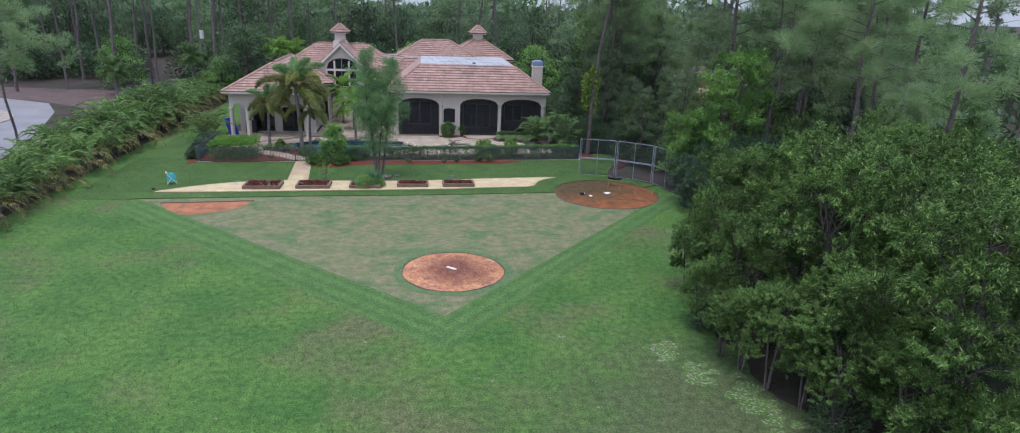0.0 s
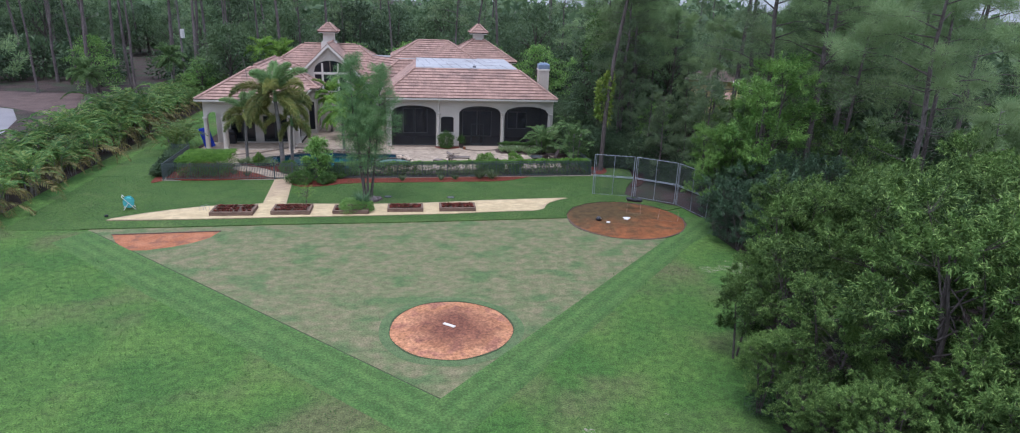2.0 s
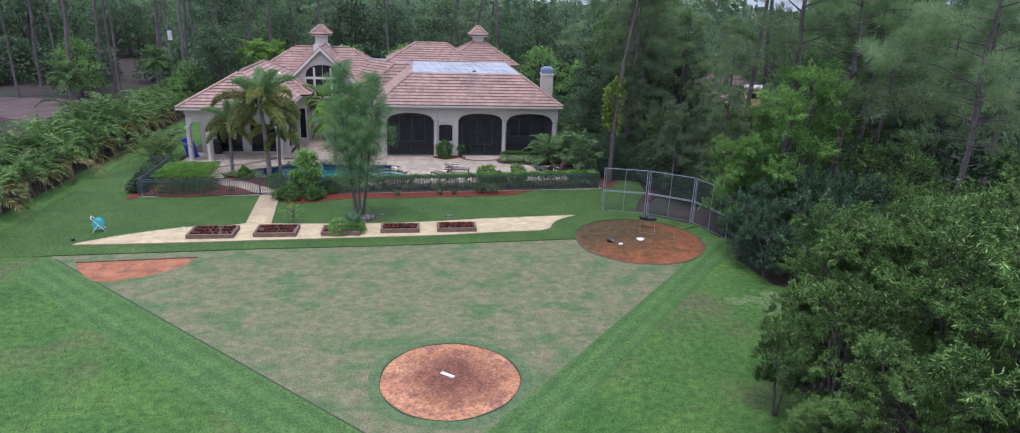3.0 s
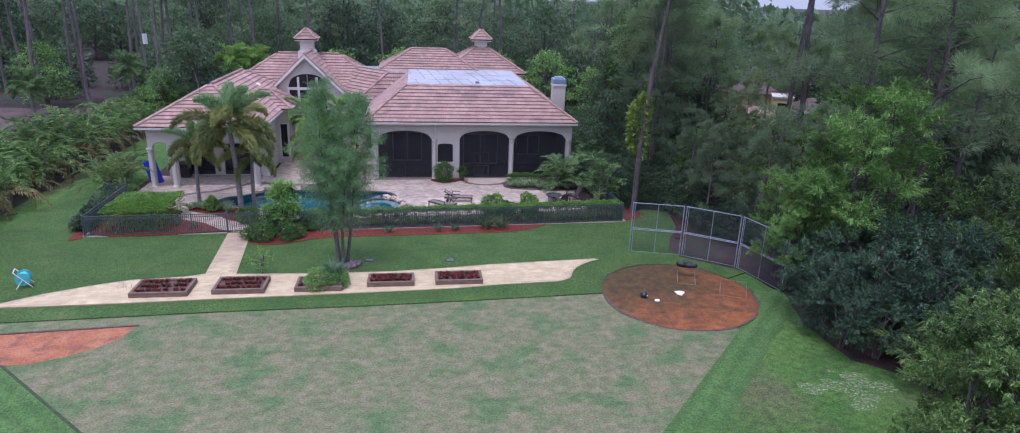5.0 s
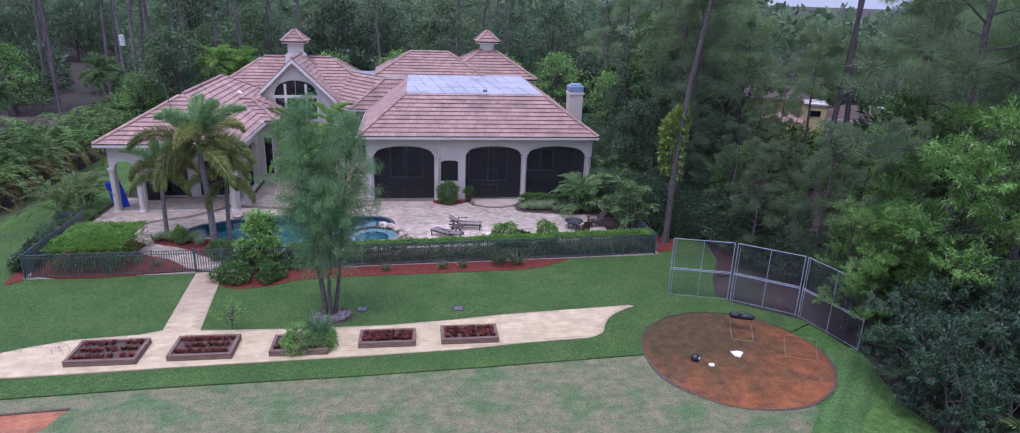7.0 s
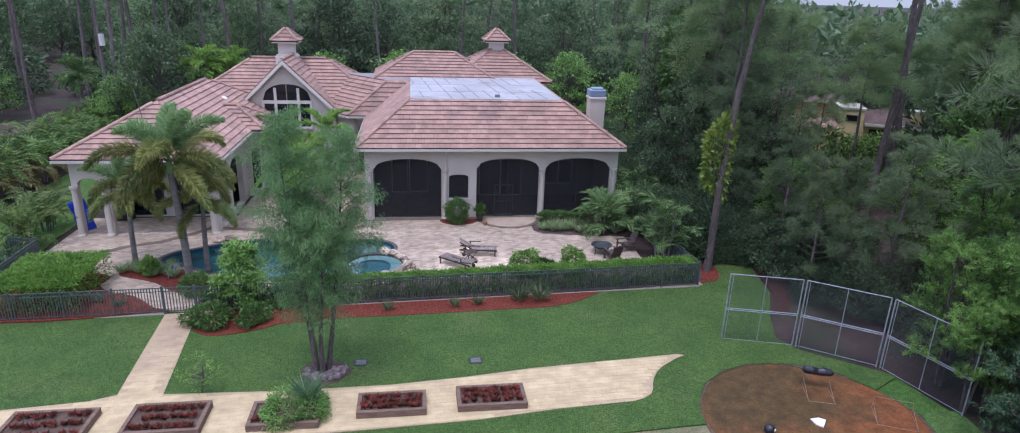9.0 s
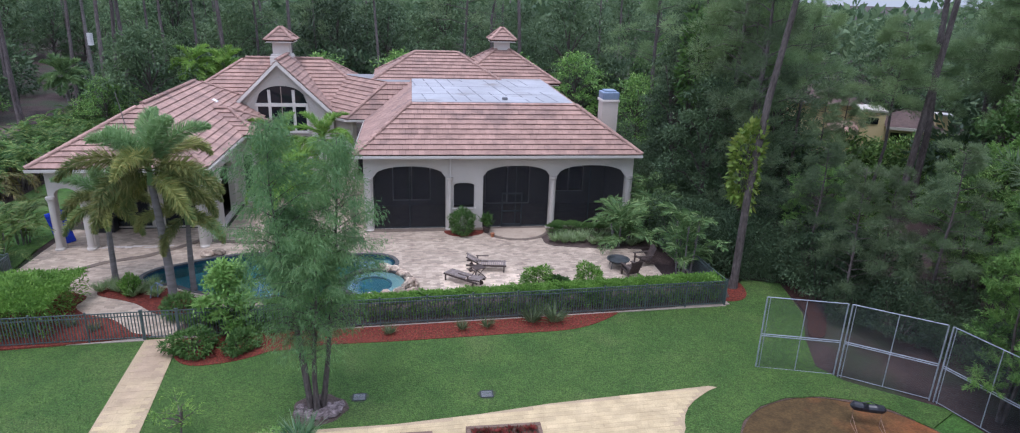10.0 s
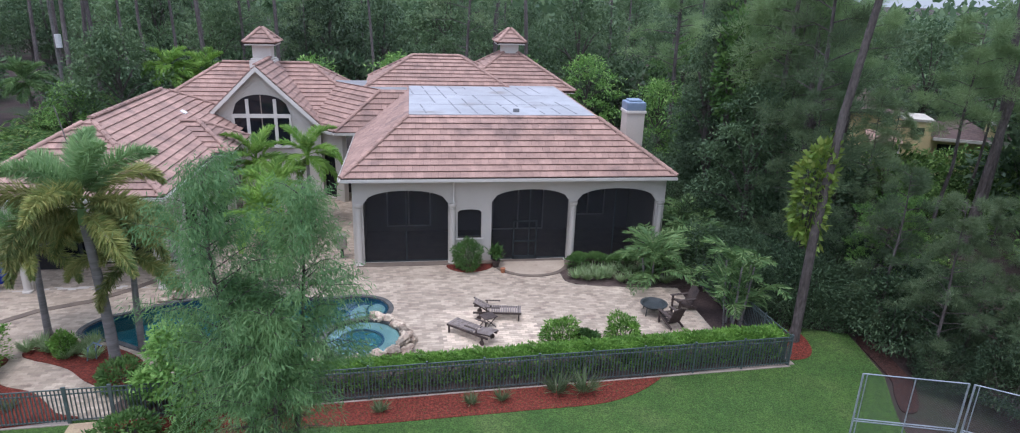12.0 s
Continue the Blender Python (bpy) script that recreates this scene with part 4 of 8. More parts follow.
# roofs behind the flat top
back_roof = hip_roof("back_roof", -9.7, -0.6, 74.0, 80.0, 6.5, 0.58, house, "hipped clay-tile roof behind the flat top", seed=11)
part("back_wall", boxed(-9.2, 3.2, 75.0, 80.5, 4.0, 6.4), M_STUCCO, house)
tower_roof = hip_roof("tower_roof", -4.0, 3.65, 74.4, 82.0, 6.4, 0.62, house, "pyramid clay-tile roof below a cupola", seed=12)


def cupola(x, y, z, parent):
    """A square louvred cupola with a flared base and its own little tiled pyramid roof."""
    body = part("cupola", boxed(x - 0.55, x + 0.55, y - 0.55, y + 0.55, z - 1.0, z + 1.15, 0.02), M_TRIM, parent, "square white cupola with a tiled cap")
    part("cupola_base", boxed(x - 0.75, x + 0.75, y - 0.75, y + 0.75, z - 1.0, z + 0.1, 0.04), M_TRIM, body)
    part("cupola_moulding", boxed(x - 0.68, x + 0.68, y - 0.68, y + 0.68, z + 0.1, z + 0.2, 0.03), M_TRIM, body)
    part("louvre", bars([(x - 0.35, x + 0.35, z + 0.32 + 0.13 * i, z + 0.39 + 0.13 * i) for i in range(5)], facing_south(y - 0.58), 0, 0.03), M_TRIM, body)
    hip_roof("cupola_roof", x - 0.98, x + 0.98, y - 0.98, y + 0.98, z + 1.15, 0.92, body, seed=5)


cupola(-0.2, 78.2, 8.0, tower_roof)

# gable block
gable_roof = hip_roof("hall_roof", -23.2, -8.6, 72.85, 82.0, 4.55, 0.66, house, "high hipped clay-tile roof over the hall", seed=13)
cupola(-16.0, 77.0, 7.75, gable_roof)
GX, GY, GZ, GW, GB = -15.55, 72.5, 7.85, 3.3, 4.6
gv = [(GX - GW, GY, GB), (GX + GW, GY, GB), (GX, GY, GZ), (GX - GW, GY + 0.3, GB), (GX + GW, GY + 0.3, GB), (GX, GY + 0.3, GZ)]
gable = part("gable_wall", (gv, [(0, 1, 2), (5, 4, 3), (0, 3, 4, 1), (1, 4, 5, 2), (2, 5, 3, 0)]), M_STUCCO, house, "cream gable with a large arched window")
part("hall_wall", boxed(-18.9, -12.2, GY + 0.02, GY + 4, 0.0, GB + 0.02), M_STUCCO, house)
roof_plane([(GX - GW - 0.25, 77.2, GB - 0.1), (GX - GW - 0.25, GY - 0.35, GB - 0.1), (GX, GY - 0.35, GZ + 0.12), (GX, 77.2, GZ + 0.12)], gable_roof, seed=14)
roof_plane([(GX + GW + 0.25, GY - 0.35, GB - 0.1), (GX + GW + 0.25, 77.2, GB - 0.1), (GX, 77.2, GZ + 0.12), (GX, GY - 0.35, GZ + 0.12)], gable_roof, seed=15)
caps((GX, GY - 0.3, GZ + 0.16), (GX, 77, GZ + 0.16), gable_roof)
for sgn in (-1, 1):
    a, b = Vector((GX + sgn * (GW + 0.25), GY - 0.36, GB - 0.12)), Vector((GX, GY - 0.36, GZ + 0.1))
    dn = Vector((0, 0, -0.28))
    off = Vector((0, -0.06, 0))
    bv = [a, b, b + dn, a + dn, a + off, b + off, b + dn + off, a + dn + off]
    part("bargeboard", (bv, [(0, 1, 2, 3), (7, 6, 5, 4), (0, 4, 5, 1), (2, 6, 7, 3), (0, 3, 7, 4), (1, 5, 6, 2)]), M_TRIM, gable, "white gable trim")
GS = facing_south(GY)
WINL, WINR = -17.08, -13.85
hall_win = part("hall_window", arch_sheet(WINL, WINR, 3.3, 5.2, 6.32, GS, -0.03), M_GLASS, gable, "dark glass in an arched opening")
part("mullion", bars([(-16.32, -16.14, 3.3, 6.06), (-14.78, -14.6, 3.3, 6.06), (WINL - 0.04, WINL + 0.08, 3.3, 5.2), (WINR - 0.08, WINR + 0.04, 3.3, 5.2)], GS, -0.1, -0.02), M_TRIM, hall_win)
part("glazing_bar", bars([(-15.49, -15.44, 3.3, 6.28)], GS, -0.07, -0.02), M_CONCRETE, hall_win)
part("transom", bars([(WINL - 0.05, WINR + 0.05, 4.98, 5.2), (WINL - 0.05, WINR + 0.05, 3.2, 3.36)], GS, -0.112, -0.022), M_TRIM, hall_win)

# link between hall and main wing
link_roof = part("link_roof", slab([(-14.2, 74.5), (-11.2, 70.85), (-9.9, 70.7), (-9.0, 74.0), (-11.0, 76.0)], 4.32, 4.42), M_TRIM, house, "clay-tile roof with a slanting face linking hall and porch wing")
roof_plane([(-14.3, 74.4, 4.45), (-11.2, 70.75, 4.45), (-8.55, 72.7, 6.65), (-11.66, 76.35, 6.65)], link_roof, seed=16)
roof_plane([(-11.2, 70.75, 4.45), (-9.75, 70.75, 4.45), (-6.9, 72.7, 6.65), (-8.55, 72.7, 6.65)], link_roof, seed=19)
part("link_flat", slab([(-8.5, 72.75), (FX0 - 0.02, 72.75), (FX0 - 0.02, 76.9), (-11.6, 76.9), (-11.6, 76.4)], 6.5, 6.62), M_MEMBRANE_OLD, link_roof, "weathered grey strip of flat roof")
caps((-11.2, 70.75, 4.5), (-8.55, 72.7, 6.7), link_roof)
gutter((-14.3, 74.4, 4.45), (-11.2, 70.75, 4.45), link_roof)
gutter((-11.2, 70.75, 4.45), (-9.95, 70.75, 4.45), link_roof)


def slanting(a, b, z):
    """Places points on the slanting link wall: a metres along it, b behind its face."""
    return (-13.9 + 0.647 * a + 0.762 * b, 74.9 - 0.762 * a + 0.647 * b, z)


part("link_wall", arched_wall(0.0, 4.7, 0.0, 4.4, 0.3, [(0.9, 1.9, 0.1, 2.4, 2.9), (2.5, 3.9, 0.1, 2.5, 3.1)], slanting), M_STUCCO, house)
part("link_door", arch_sheet(2.5, 3.9, 0.1, 2.5, 3.1, slanting, 0.2), M_GLASS, house, "dark arched glass door")
part("link_window", arch_sheet(0.9, 1.9, 0.1, 2.4, 2.9, slanting, 0.2), M_GLASS, house, "dark arched window")

# west wing with its arcade
LX0, LX1, LY0, LZ = -24.5, -16.6, 59.1, 4.3
west_roof = hip_roof("west_roof", LX0, LX1, LY0, 76.0, LZ, 0.595, house, "hipped clay-tile roof over the arcade", seed=17)
gutter((LX0, LY0, LZ), (LX1, LY0, LZ), west_roof)
gutter((LX1, LY0, LZ), (LX1, 72, LZ), west_roof)
hip_roof("bay_roof", -20.6, -15.75, 66.3, 70.3, LZ + 0.04, 0.6, house, "small hipped roof over a bay", seed=18)
LS, LE = facing_south(59.75), facing_east(-17.15)
part("arcade_wall", arched_wall(-24.1, -17.15, 0.0, 4.2, 0.34, [(-23.85, -22.75, 0.1, 2.75, 3.2), (-22.35, -17.55, 0.1, 2.75, 3.35)], LS), M_STUCCO, house)
part("arcade_side_wall", arched_wall(60.1, 66.4, 0.0, 4.2, 0.34, [(60.4, 62.4, 0.1, 2.75, 3.25), (62.9, 65.6, 0.1, 2.75, 3.25)], LE), M_STUCCO, house)
for cx, cy in ((-23.98, 59.7), (-22.55, 59.7), (-17.3, 59.7), (-17.2, 62.65)):
    part("column", column(cx, cy, 0.05, 2.8, 0.15), M_STUCCO, house)
part("arcade_back_wall", arched_wall(-24.1, -17.5, 0.0, 4.2, 0.3, [(-22.9, -20.9, 0.1, 2.35, 2.4), (-20.2, -18.2, 0.1, 2.35, 2.4)], facing_south(63.0)), M_STUCCO, house)
for l, r in ((-22.9, -20.9), (-20.2, -18.2)):
    fd = part("french_door", bars([(l, r, 0.1, 2.4)], facing_south(63.1), 0, 0.03), M_GLASS, house, "dark glazed double door")
    part("door_frame", bars([(l, l + 0.1, 0.1, 2.4), (r - 0.1, r, 0.1, 2.4), ((l + r) / 2 - 0.08, (l + r) / 2 + 0.08, 0.1, 2.4), (l, r, 2.28, 2.4), (l, r, 0.1, 0.35)], facing_south(63.04), 0, 0.05), M_DARKMETAL, fd)
part("bay_wall", boxed(-17.5, -16.2, 66.9, 69.8, 0.0, 4.2), M_STUCCO, house)
for l, r in ((-16.85, -16.35),):
    bw = part("bay_window", bars([(l, r, 0.5, 3.1)], facing_south(66.87), 0, 0.03), M_GLASS, house, "tall dark window of the bay")
    part("window_frame", bars([(l - 0.06, l, 0.44, 3.16), (r, r + 0.06, 0.44, 3.16), (l, r, 3.1, 3.16), (l, r, 0.44, 0.5)], facing_south(66.85), 0, 0.05), M_TRIM, bw)
bw = part("bay_window", bars([(67.8, 69.2, 0.5, 3.1)], facing_east(-16.17), 0, 0.03), M_GLASS, house, "tall dark window of the bay")
part("window_frame", bars([(67.74, 67.8, 0.44, 3.16), (69.2, 69.26, 0.44, 3.16), (67.8, 69.2, 3.1, 3.16), (67.8, 69.2, 0.44, 0.5)], facing_east(-16.15), 0, 0.05), M_TRIM, bw)
part("west_inner_wall", arched_wall(66.45, 72.5, 0.0, 4.2, 0.3, [], LE), M_STUCCO, house)
part("west_outer_wall", boxed(-24.1, -23.8, 63.4, 75.5, 0.0, 4.2), M_STUCCO, house)
part("arcade_ceiling", boxed(-24.05, -17.5, 60.1, 63.0, 4.02, 4.16), M_TRIM, house)

# ---------------------------------------------------------------- plants


def broadleaf(name, seed, h, r, n_leaf, leaf, material, label, group="", low=0.12, clumps=26, spread=0.30, category="tree", limb_mat=None, stretch=(1.15, 1.15, 0.8), droop=-0.12, narrow=0.36):
    """A tree at the origin: tapered trunk with limbs, and a crown of many leaves in uneven clumps."""
    rng = np.random.default_rng(seed)
    t = thing(name, (0, 0, 0), label, category, group)
    v, f = [], []
    lean = rng.normal(0, 0.05, 2) * h
    tr = 0.018 * h + 0.03
    stem = [(lean[0] * k * k, lean[1] * k * k, h * 0.72 * k) for k in (0, 0.15, 0.35, 0.6, 0.8, 1.0)]
    tube(stem, [tr * 1.3, tr, tr * 0.85, tr * 0.6, tr * 0.4, tr * 0.2], 7, v, f)
    cent, lv, lf = [], [], []
    for i in range(clumps):
        z = low + (1 - low) * ((i + rng.uniform(0, 1)) / clumps)
        ang = i * 2.4 + rng.normal(0, 0.4)
        prof = math.sin(math.pi * min(1.0, 0.16 + 0.84 * z)) ** 0.6
        rad = r * prof * rng.uniform(0.45, 0.98)
        c = np.array([rad * math.cos(ang), rad * math.sin(ang), h * (0.06 + 0.86 * z)])
        cent.append(c)
        if i % 2 == 0:
            k = (0.51 * z + 0.05) / 0.72
            s = Vector((lean[0] * k * k, lean[1] * k * k, h * 0.72 * k))
            e = Vector(c)
            m1 = s.lerp(e, 0.5) + Vector((0, 0, 0.05 * h))
            tube([s, m1, e], [tr * 0.4, tr * 0.25, tr * 0.08], 5, lv, lf)
    part("trunk", (v, f), limb_mat or M_BARK, t)
    part("branching", (lv, lf), limb_mat or M_BARK, t, kind="stuff")
    cent = np.array(cent)
    size = r * spread * rng.uniform(0.75, 1.35, len(cent))
    which = rng.integers(0, len(cent), n_leaf)
    d = rng.normal(size=(n_leaf, 3))
    d /= np.linalg.norm(d, axis=1, keepdims=True)
    d[:, 2] = np.where(d[:, 2] < -0.35, -d[:, 2] * 0.6, d[:, 2])
    rad = rng.uniform(0.15, 1.0, n_leaf) ** 0.6
    lump = 1 + 0.28 * np.sin(d[:, 0] * 5 + which) * np.cos(d[:, 1] * 6 + which * 2)
    base = cent[which] + d * (rad * size[which] * lump)[:, None] * np.array(stretch)
    base[:, 2] = np.maximum(base[:, 2], 0.06)
    way = d * 0.7 + rng.normal(size=(n_leaf, 3)) * 0.55 + np.array([0, 0, droop])
    me = leaves("crown", base, way, leaf * rng.uniform(0.7, 1.35, n_leaf), leaf * narrow * rng.uniform(0.7, 1.3, n_leaf), rng, 0.8)
    part("crown", me, material, t)
    return t


def acacia(name, seed, h, r, material, label, group="", lobes=19, sprays=30, per=84, leaf=0.15, low=0.12, stems=3, category="tree"):
    """A bushy tree of several stems: lobes of drooping sprays of narrow leaves, dark and open within."""
    rng = np.random.default_rng(seed)
    t = thing(name, (0, 0, 0), label, category, group)
    v, f, lv, lf = [], [], [], []
    stalks = []
    for i in range(stems):
        a = 6.283 * i / stems + rng.uniform(-0.5, 0.5)
        top = Vector((math.cos(a) * r * 0.34, math.sin(a) * r * 0.34, h * rng.uniform(0.72, 0.9)))
        foot = Vector((math.cos(a) * 0.12, math.sin(a) * 0.12, 0))
        pts = [foot, foot.lerp(top, 0.3) + Vector((0, 0, 0.06 * h)), foot.lerp(top, 0.65) + Vector((rng.normal(0, 0.1), rng.normal(0, 0.1), 0.04 * h)), top]
        tube(pts, [0.011 * h + 0.02, 0.008 * h + 0.015, 0.005 * h + 0.01, 0.008], 7, v, f)
        stalks.append(pts)
    base, way, size = [], [], []
    for i in range(lobes):
        z = low + (0.93 - low) * ((i + rng.uniform(0, 1)) / lobes) ** 0.82
        ang = i * 2.4 + rng.normal(0, 0.35)
        prof = min(1.0, 0.42 + 1.3 * z) * math.sqrt(max(0.0, 1 - max(0.0, (z - 0.42) / 0.62) ** 2.2))
        rad = r * prof * rng.uniform(0.35, 0.85)
        c = Vector((rad * math.cos(ang), rad * math.sin(ang), h * z))
        lr = r * rng.uniform(0.26, 0.4)
        pts = stalks[i % stems]
        s = pts[1].lerp(pts[3], min(1.0, max(0.0, z - 0.25)))
        tube([s, s.lerp(c, 0.5) + Vector((0, 0, 0.03 * h)), c], [0.03, 0.02, 0.008], 5, lv, lf)
        for j in range(sprays):
            d = Vector(rng.normal(size=3))
            d.z = abs(d.z) * 0.9 - 0.35
            d = (d.normalized() + c.normalized() * Vector((1, 1, 0.2)).length * 0.25).normalized()
            p = c + Vector((d.x, d.y, d.z * 0.95)) * lr * rng.uniform(0.6, 1.15)
            if j % 4 == 0:
                tube([c, p], [0.009, 0.003], 4, lv, lf)
            axis = np.array(d) + np.array([0, 0, 0.25])
            q = rng.uniform(0, 1, per)[:, None]
            base.append(np.array(p) + axis * (q - 0.5) * 2.4 * leaf + rng.normal(0, 0.36, (per, 3)) * leaf * (1 - 0.4 * q))
            way.append(axis * 0.75 + rng.normal(size=(per, 3)) * np.array([0.66, 0.66, 0.4]) + np.array([0, 0, -0.4]))
            size.append(leaf * rng.uniform(0.6, 1.3, per))
    part("trunk", (v, f), M_BARK, t)
    part("branching", (lv, lf), M_BARK, t, kind="stuff")
    base, way, size = np.concatenate(base), np.concatenate(way), np.concatenate(size)
    base[:, 2] = np.maximum(base[:, 2], 0.08)
    part("crown", leaves("crown", base, way, size, 0.19 * size, rng, 0.8), material, t)
    return t


def pine(name, seed, h, n_tuft, needles, label, group="", bare=0.58, reach=0.16, lean=0.04, category="pine tree", mat=None, thick=0.0062, needle=0.024, fluff=0.03, bark=None, stubs=0):
    """A tall pine: bare leaning trunk, crooked limbs high up, needles in tufts."""
    rng = np.random.default_rng(seed)
    t = thing(name, (0, 0, 0), label, category, group)
    v, f = [], []
    la = rng.uniform(0, 6.28)
    lx, ly = math.cos(la) * lean * h, math.sin(la) * lean * h
    tr = 0.0075 * h + 0.02
    ks = (0, 0.03, 0.2, 0.4, 0.6, 0.8, 1.0)
    wob = rng.normal(0, 0.006 * h, (len(ks), 2))
    stem = [Vector((lx * k + wob[i][0] * (k > 0.1), ly * k + wob[i][1] * (k > 0.1), h * k)) for i, k in enumerate(ks)]
    tube(stem, [tr * 1.35, tr, tr * 0.92, tr * 0.8, tr * 0.64, tr * 0.4, tr * 0.1], 8, v, f)

    def on_stem(k):
        for i in range(len(ks) - 1):
            if k <= ks[i + 1]:
                return stem[i].lerp(stem[i + 1], (k - ks[i]) / (ks[i + 1] - ks[i]))
        return stem[-1]

    tips, outs, lv, lf = [], [], [], []
    limbs = max(8, n_tuft // 7)
    for i in range(limbs):
        k = bare + (0.99 - bare) * (i + rng.uniform(0, 0.9)) / limbs
        s = on_stem(k)
        ang = i * 2.39 + rng.normal(0, 0.5)
        ln = reach * h * (1.0 - 0.62 * (k - bare) / (1 - bare)) * rng.uniform(0.55, 1.2)
        rise = rng.uniform(-0.05, 0.35)
        e = s + Vector((math.cos(ang) * ln, math.sin(ang) * ln, rise * ln))
        m1 = s.lerp(e, 0.5) + Vector((rng.normal(0, 0.05) * ln, rng.normal(0, 0.05) * ln, 0.08 * ln))
        tube([s, m1, e], [tr * 0.28, tr * 0.17, tr * 0.05], 5, lv, lf)
        for j in range(7):
            q = rng.uniform(0.45, 1.05)
            p = (s.lerp(m1, q * 2) if q < 0.5 else m1.lerp(e, q * 2 - 1)) + Vector(rng.normal(0, 0.09 * ln, 3)) + Vector((0, 0, 0.04 * ln))
            tips.append(p)
            outs.append((p - s).normalized())
    for i in range(stubs):
        s = on_stem(rng.uniform(0.25, bare + 0.05))
        a, ln = rng.uniform(0, 6.28), rng.uniform(0.4, 2.6)
        tube([s, s + Vector((math.cos(a) * ln, math.sin(a) * ln, 0.25 * ln))], [tr * 0.2, tr * 0.06], 5, lv, lf)
    part("trunk", (v, f), bark or M_BARK_PINE, t)
    part("branching", (lv, lf), bark or M_BARK_PINE, t, kind="stuff")
    tips, outs = np.array(tips), np.array(outs)
    n = needles
    which = rng.integers(0, len(tips), n)
    d = rng.normal(size=(n, 3))
    d /= np.linalg.norm(d, axis=1, keepdims=True)
    way = d + outs[which] * 0.5 + np.array([0, 0, 0.35])
    base = tips[which] + d * fluff * h * rng.uniform(0.1, 1.0, n)[:, None] * np.array([1, 1, 0.6])
    me = leaves("needles", base, way, needle * h * rng.uniform(0.8, 1.3, n), thick * h, rng, 0.3)
    part("foliage", me, mat or LEAF_PINE, t)
    return t


def frond_mesh(name, seed, length, pairs, leaflet, width, bend=1.6, vee=0.1, bush=0.0, hang=0.25, flat=0.6):
    """One feather-shaped palm leaf that starts along +x and bends down by an angle, with leaflets on both sides or all round."""
    rng = np.random.default_rng(seed)
    ts = np.linspace(0, 1, 13)
    turn = -bend * ts ** 1.5
    step = length / 12
    xs = np.concatenate([[0], np.cumsum(np.cos((turn[1:] + turn[:-1]) / 2) * step)])
    zs = np.concatenate([[0], np.cumsum(np.sin((turn[1:] + turn[:-1]) / 2) * step)])
    line = np.stack([xs, 0.03 * length * np.sin(ts * 3 + seed), zs], 1)
    k = np.linspace(0.14, 0.99, pairs)
    p = np.stack([np.interp(k, ts, line[:, i]) for i in range(3)], 1)
    tan = np.gradient(p, axis=0)
    tan /= np.linalg.norm(tan, axis=1, keepdims=True)
    nrm = np.stack([-tan[:, 2], np.zeros(pairs), tan[:, 0]], 1)
    base, way, ln = [], [], []
    rows = [(-1, 0.0), (1, 0.0)] + ([(-0.75, 0.75), (0.75, 0.75), (-0.7, -0.7), (0.7, -0.7)] if bush else [])
    for sgn, lift in rows:
        jit = rng.normal(0, 0.12, (pairs, 3))
        base.append(p)
        way.append(tan * 0.6 + np.array([0, sgn, 0]) * 0.8 + nrm * (vee + lift * bush) + np.array([0, 0, -hang]) + jit)
        ln.append(leaflet * (0.3 + 0.8 * np.sin(np.pi * np.clip(k, 0, 1) ** 0.8)))
    me = leaves(name, np.concatenate(base), np.concatenate(way), np.concatenate(ln), width, rng, flat)
    v, f = tube([tuple(q) for q in line[::2]], [0.028, 0.025, 0.021, 0.017, 0.013, 0.009, 0.004], 4)
    return me, v, f


def joined(meshes):
    """Vertices and faces of several (vertices, faces) pairs as one."""
    v, f = [], []
    for mv, mf in meshes:
        n = len(v)
        v += [tuple(q) for q in mv]
        f += [tuple(i + n for i in face) for face in mf]
    return v, f


def pieces_of(me):
    return [tuple(x.co) for x in me.vertices], [tuple(p.vertices) for p in me.polygons]


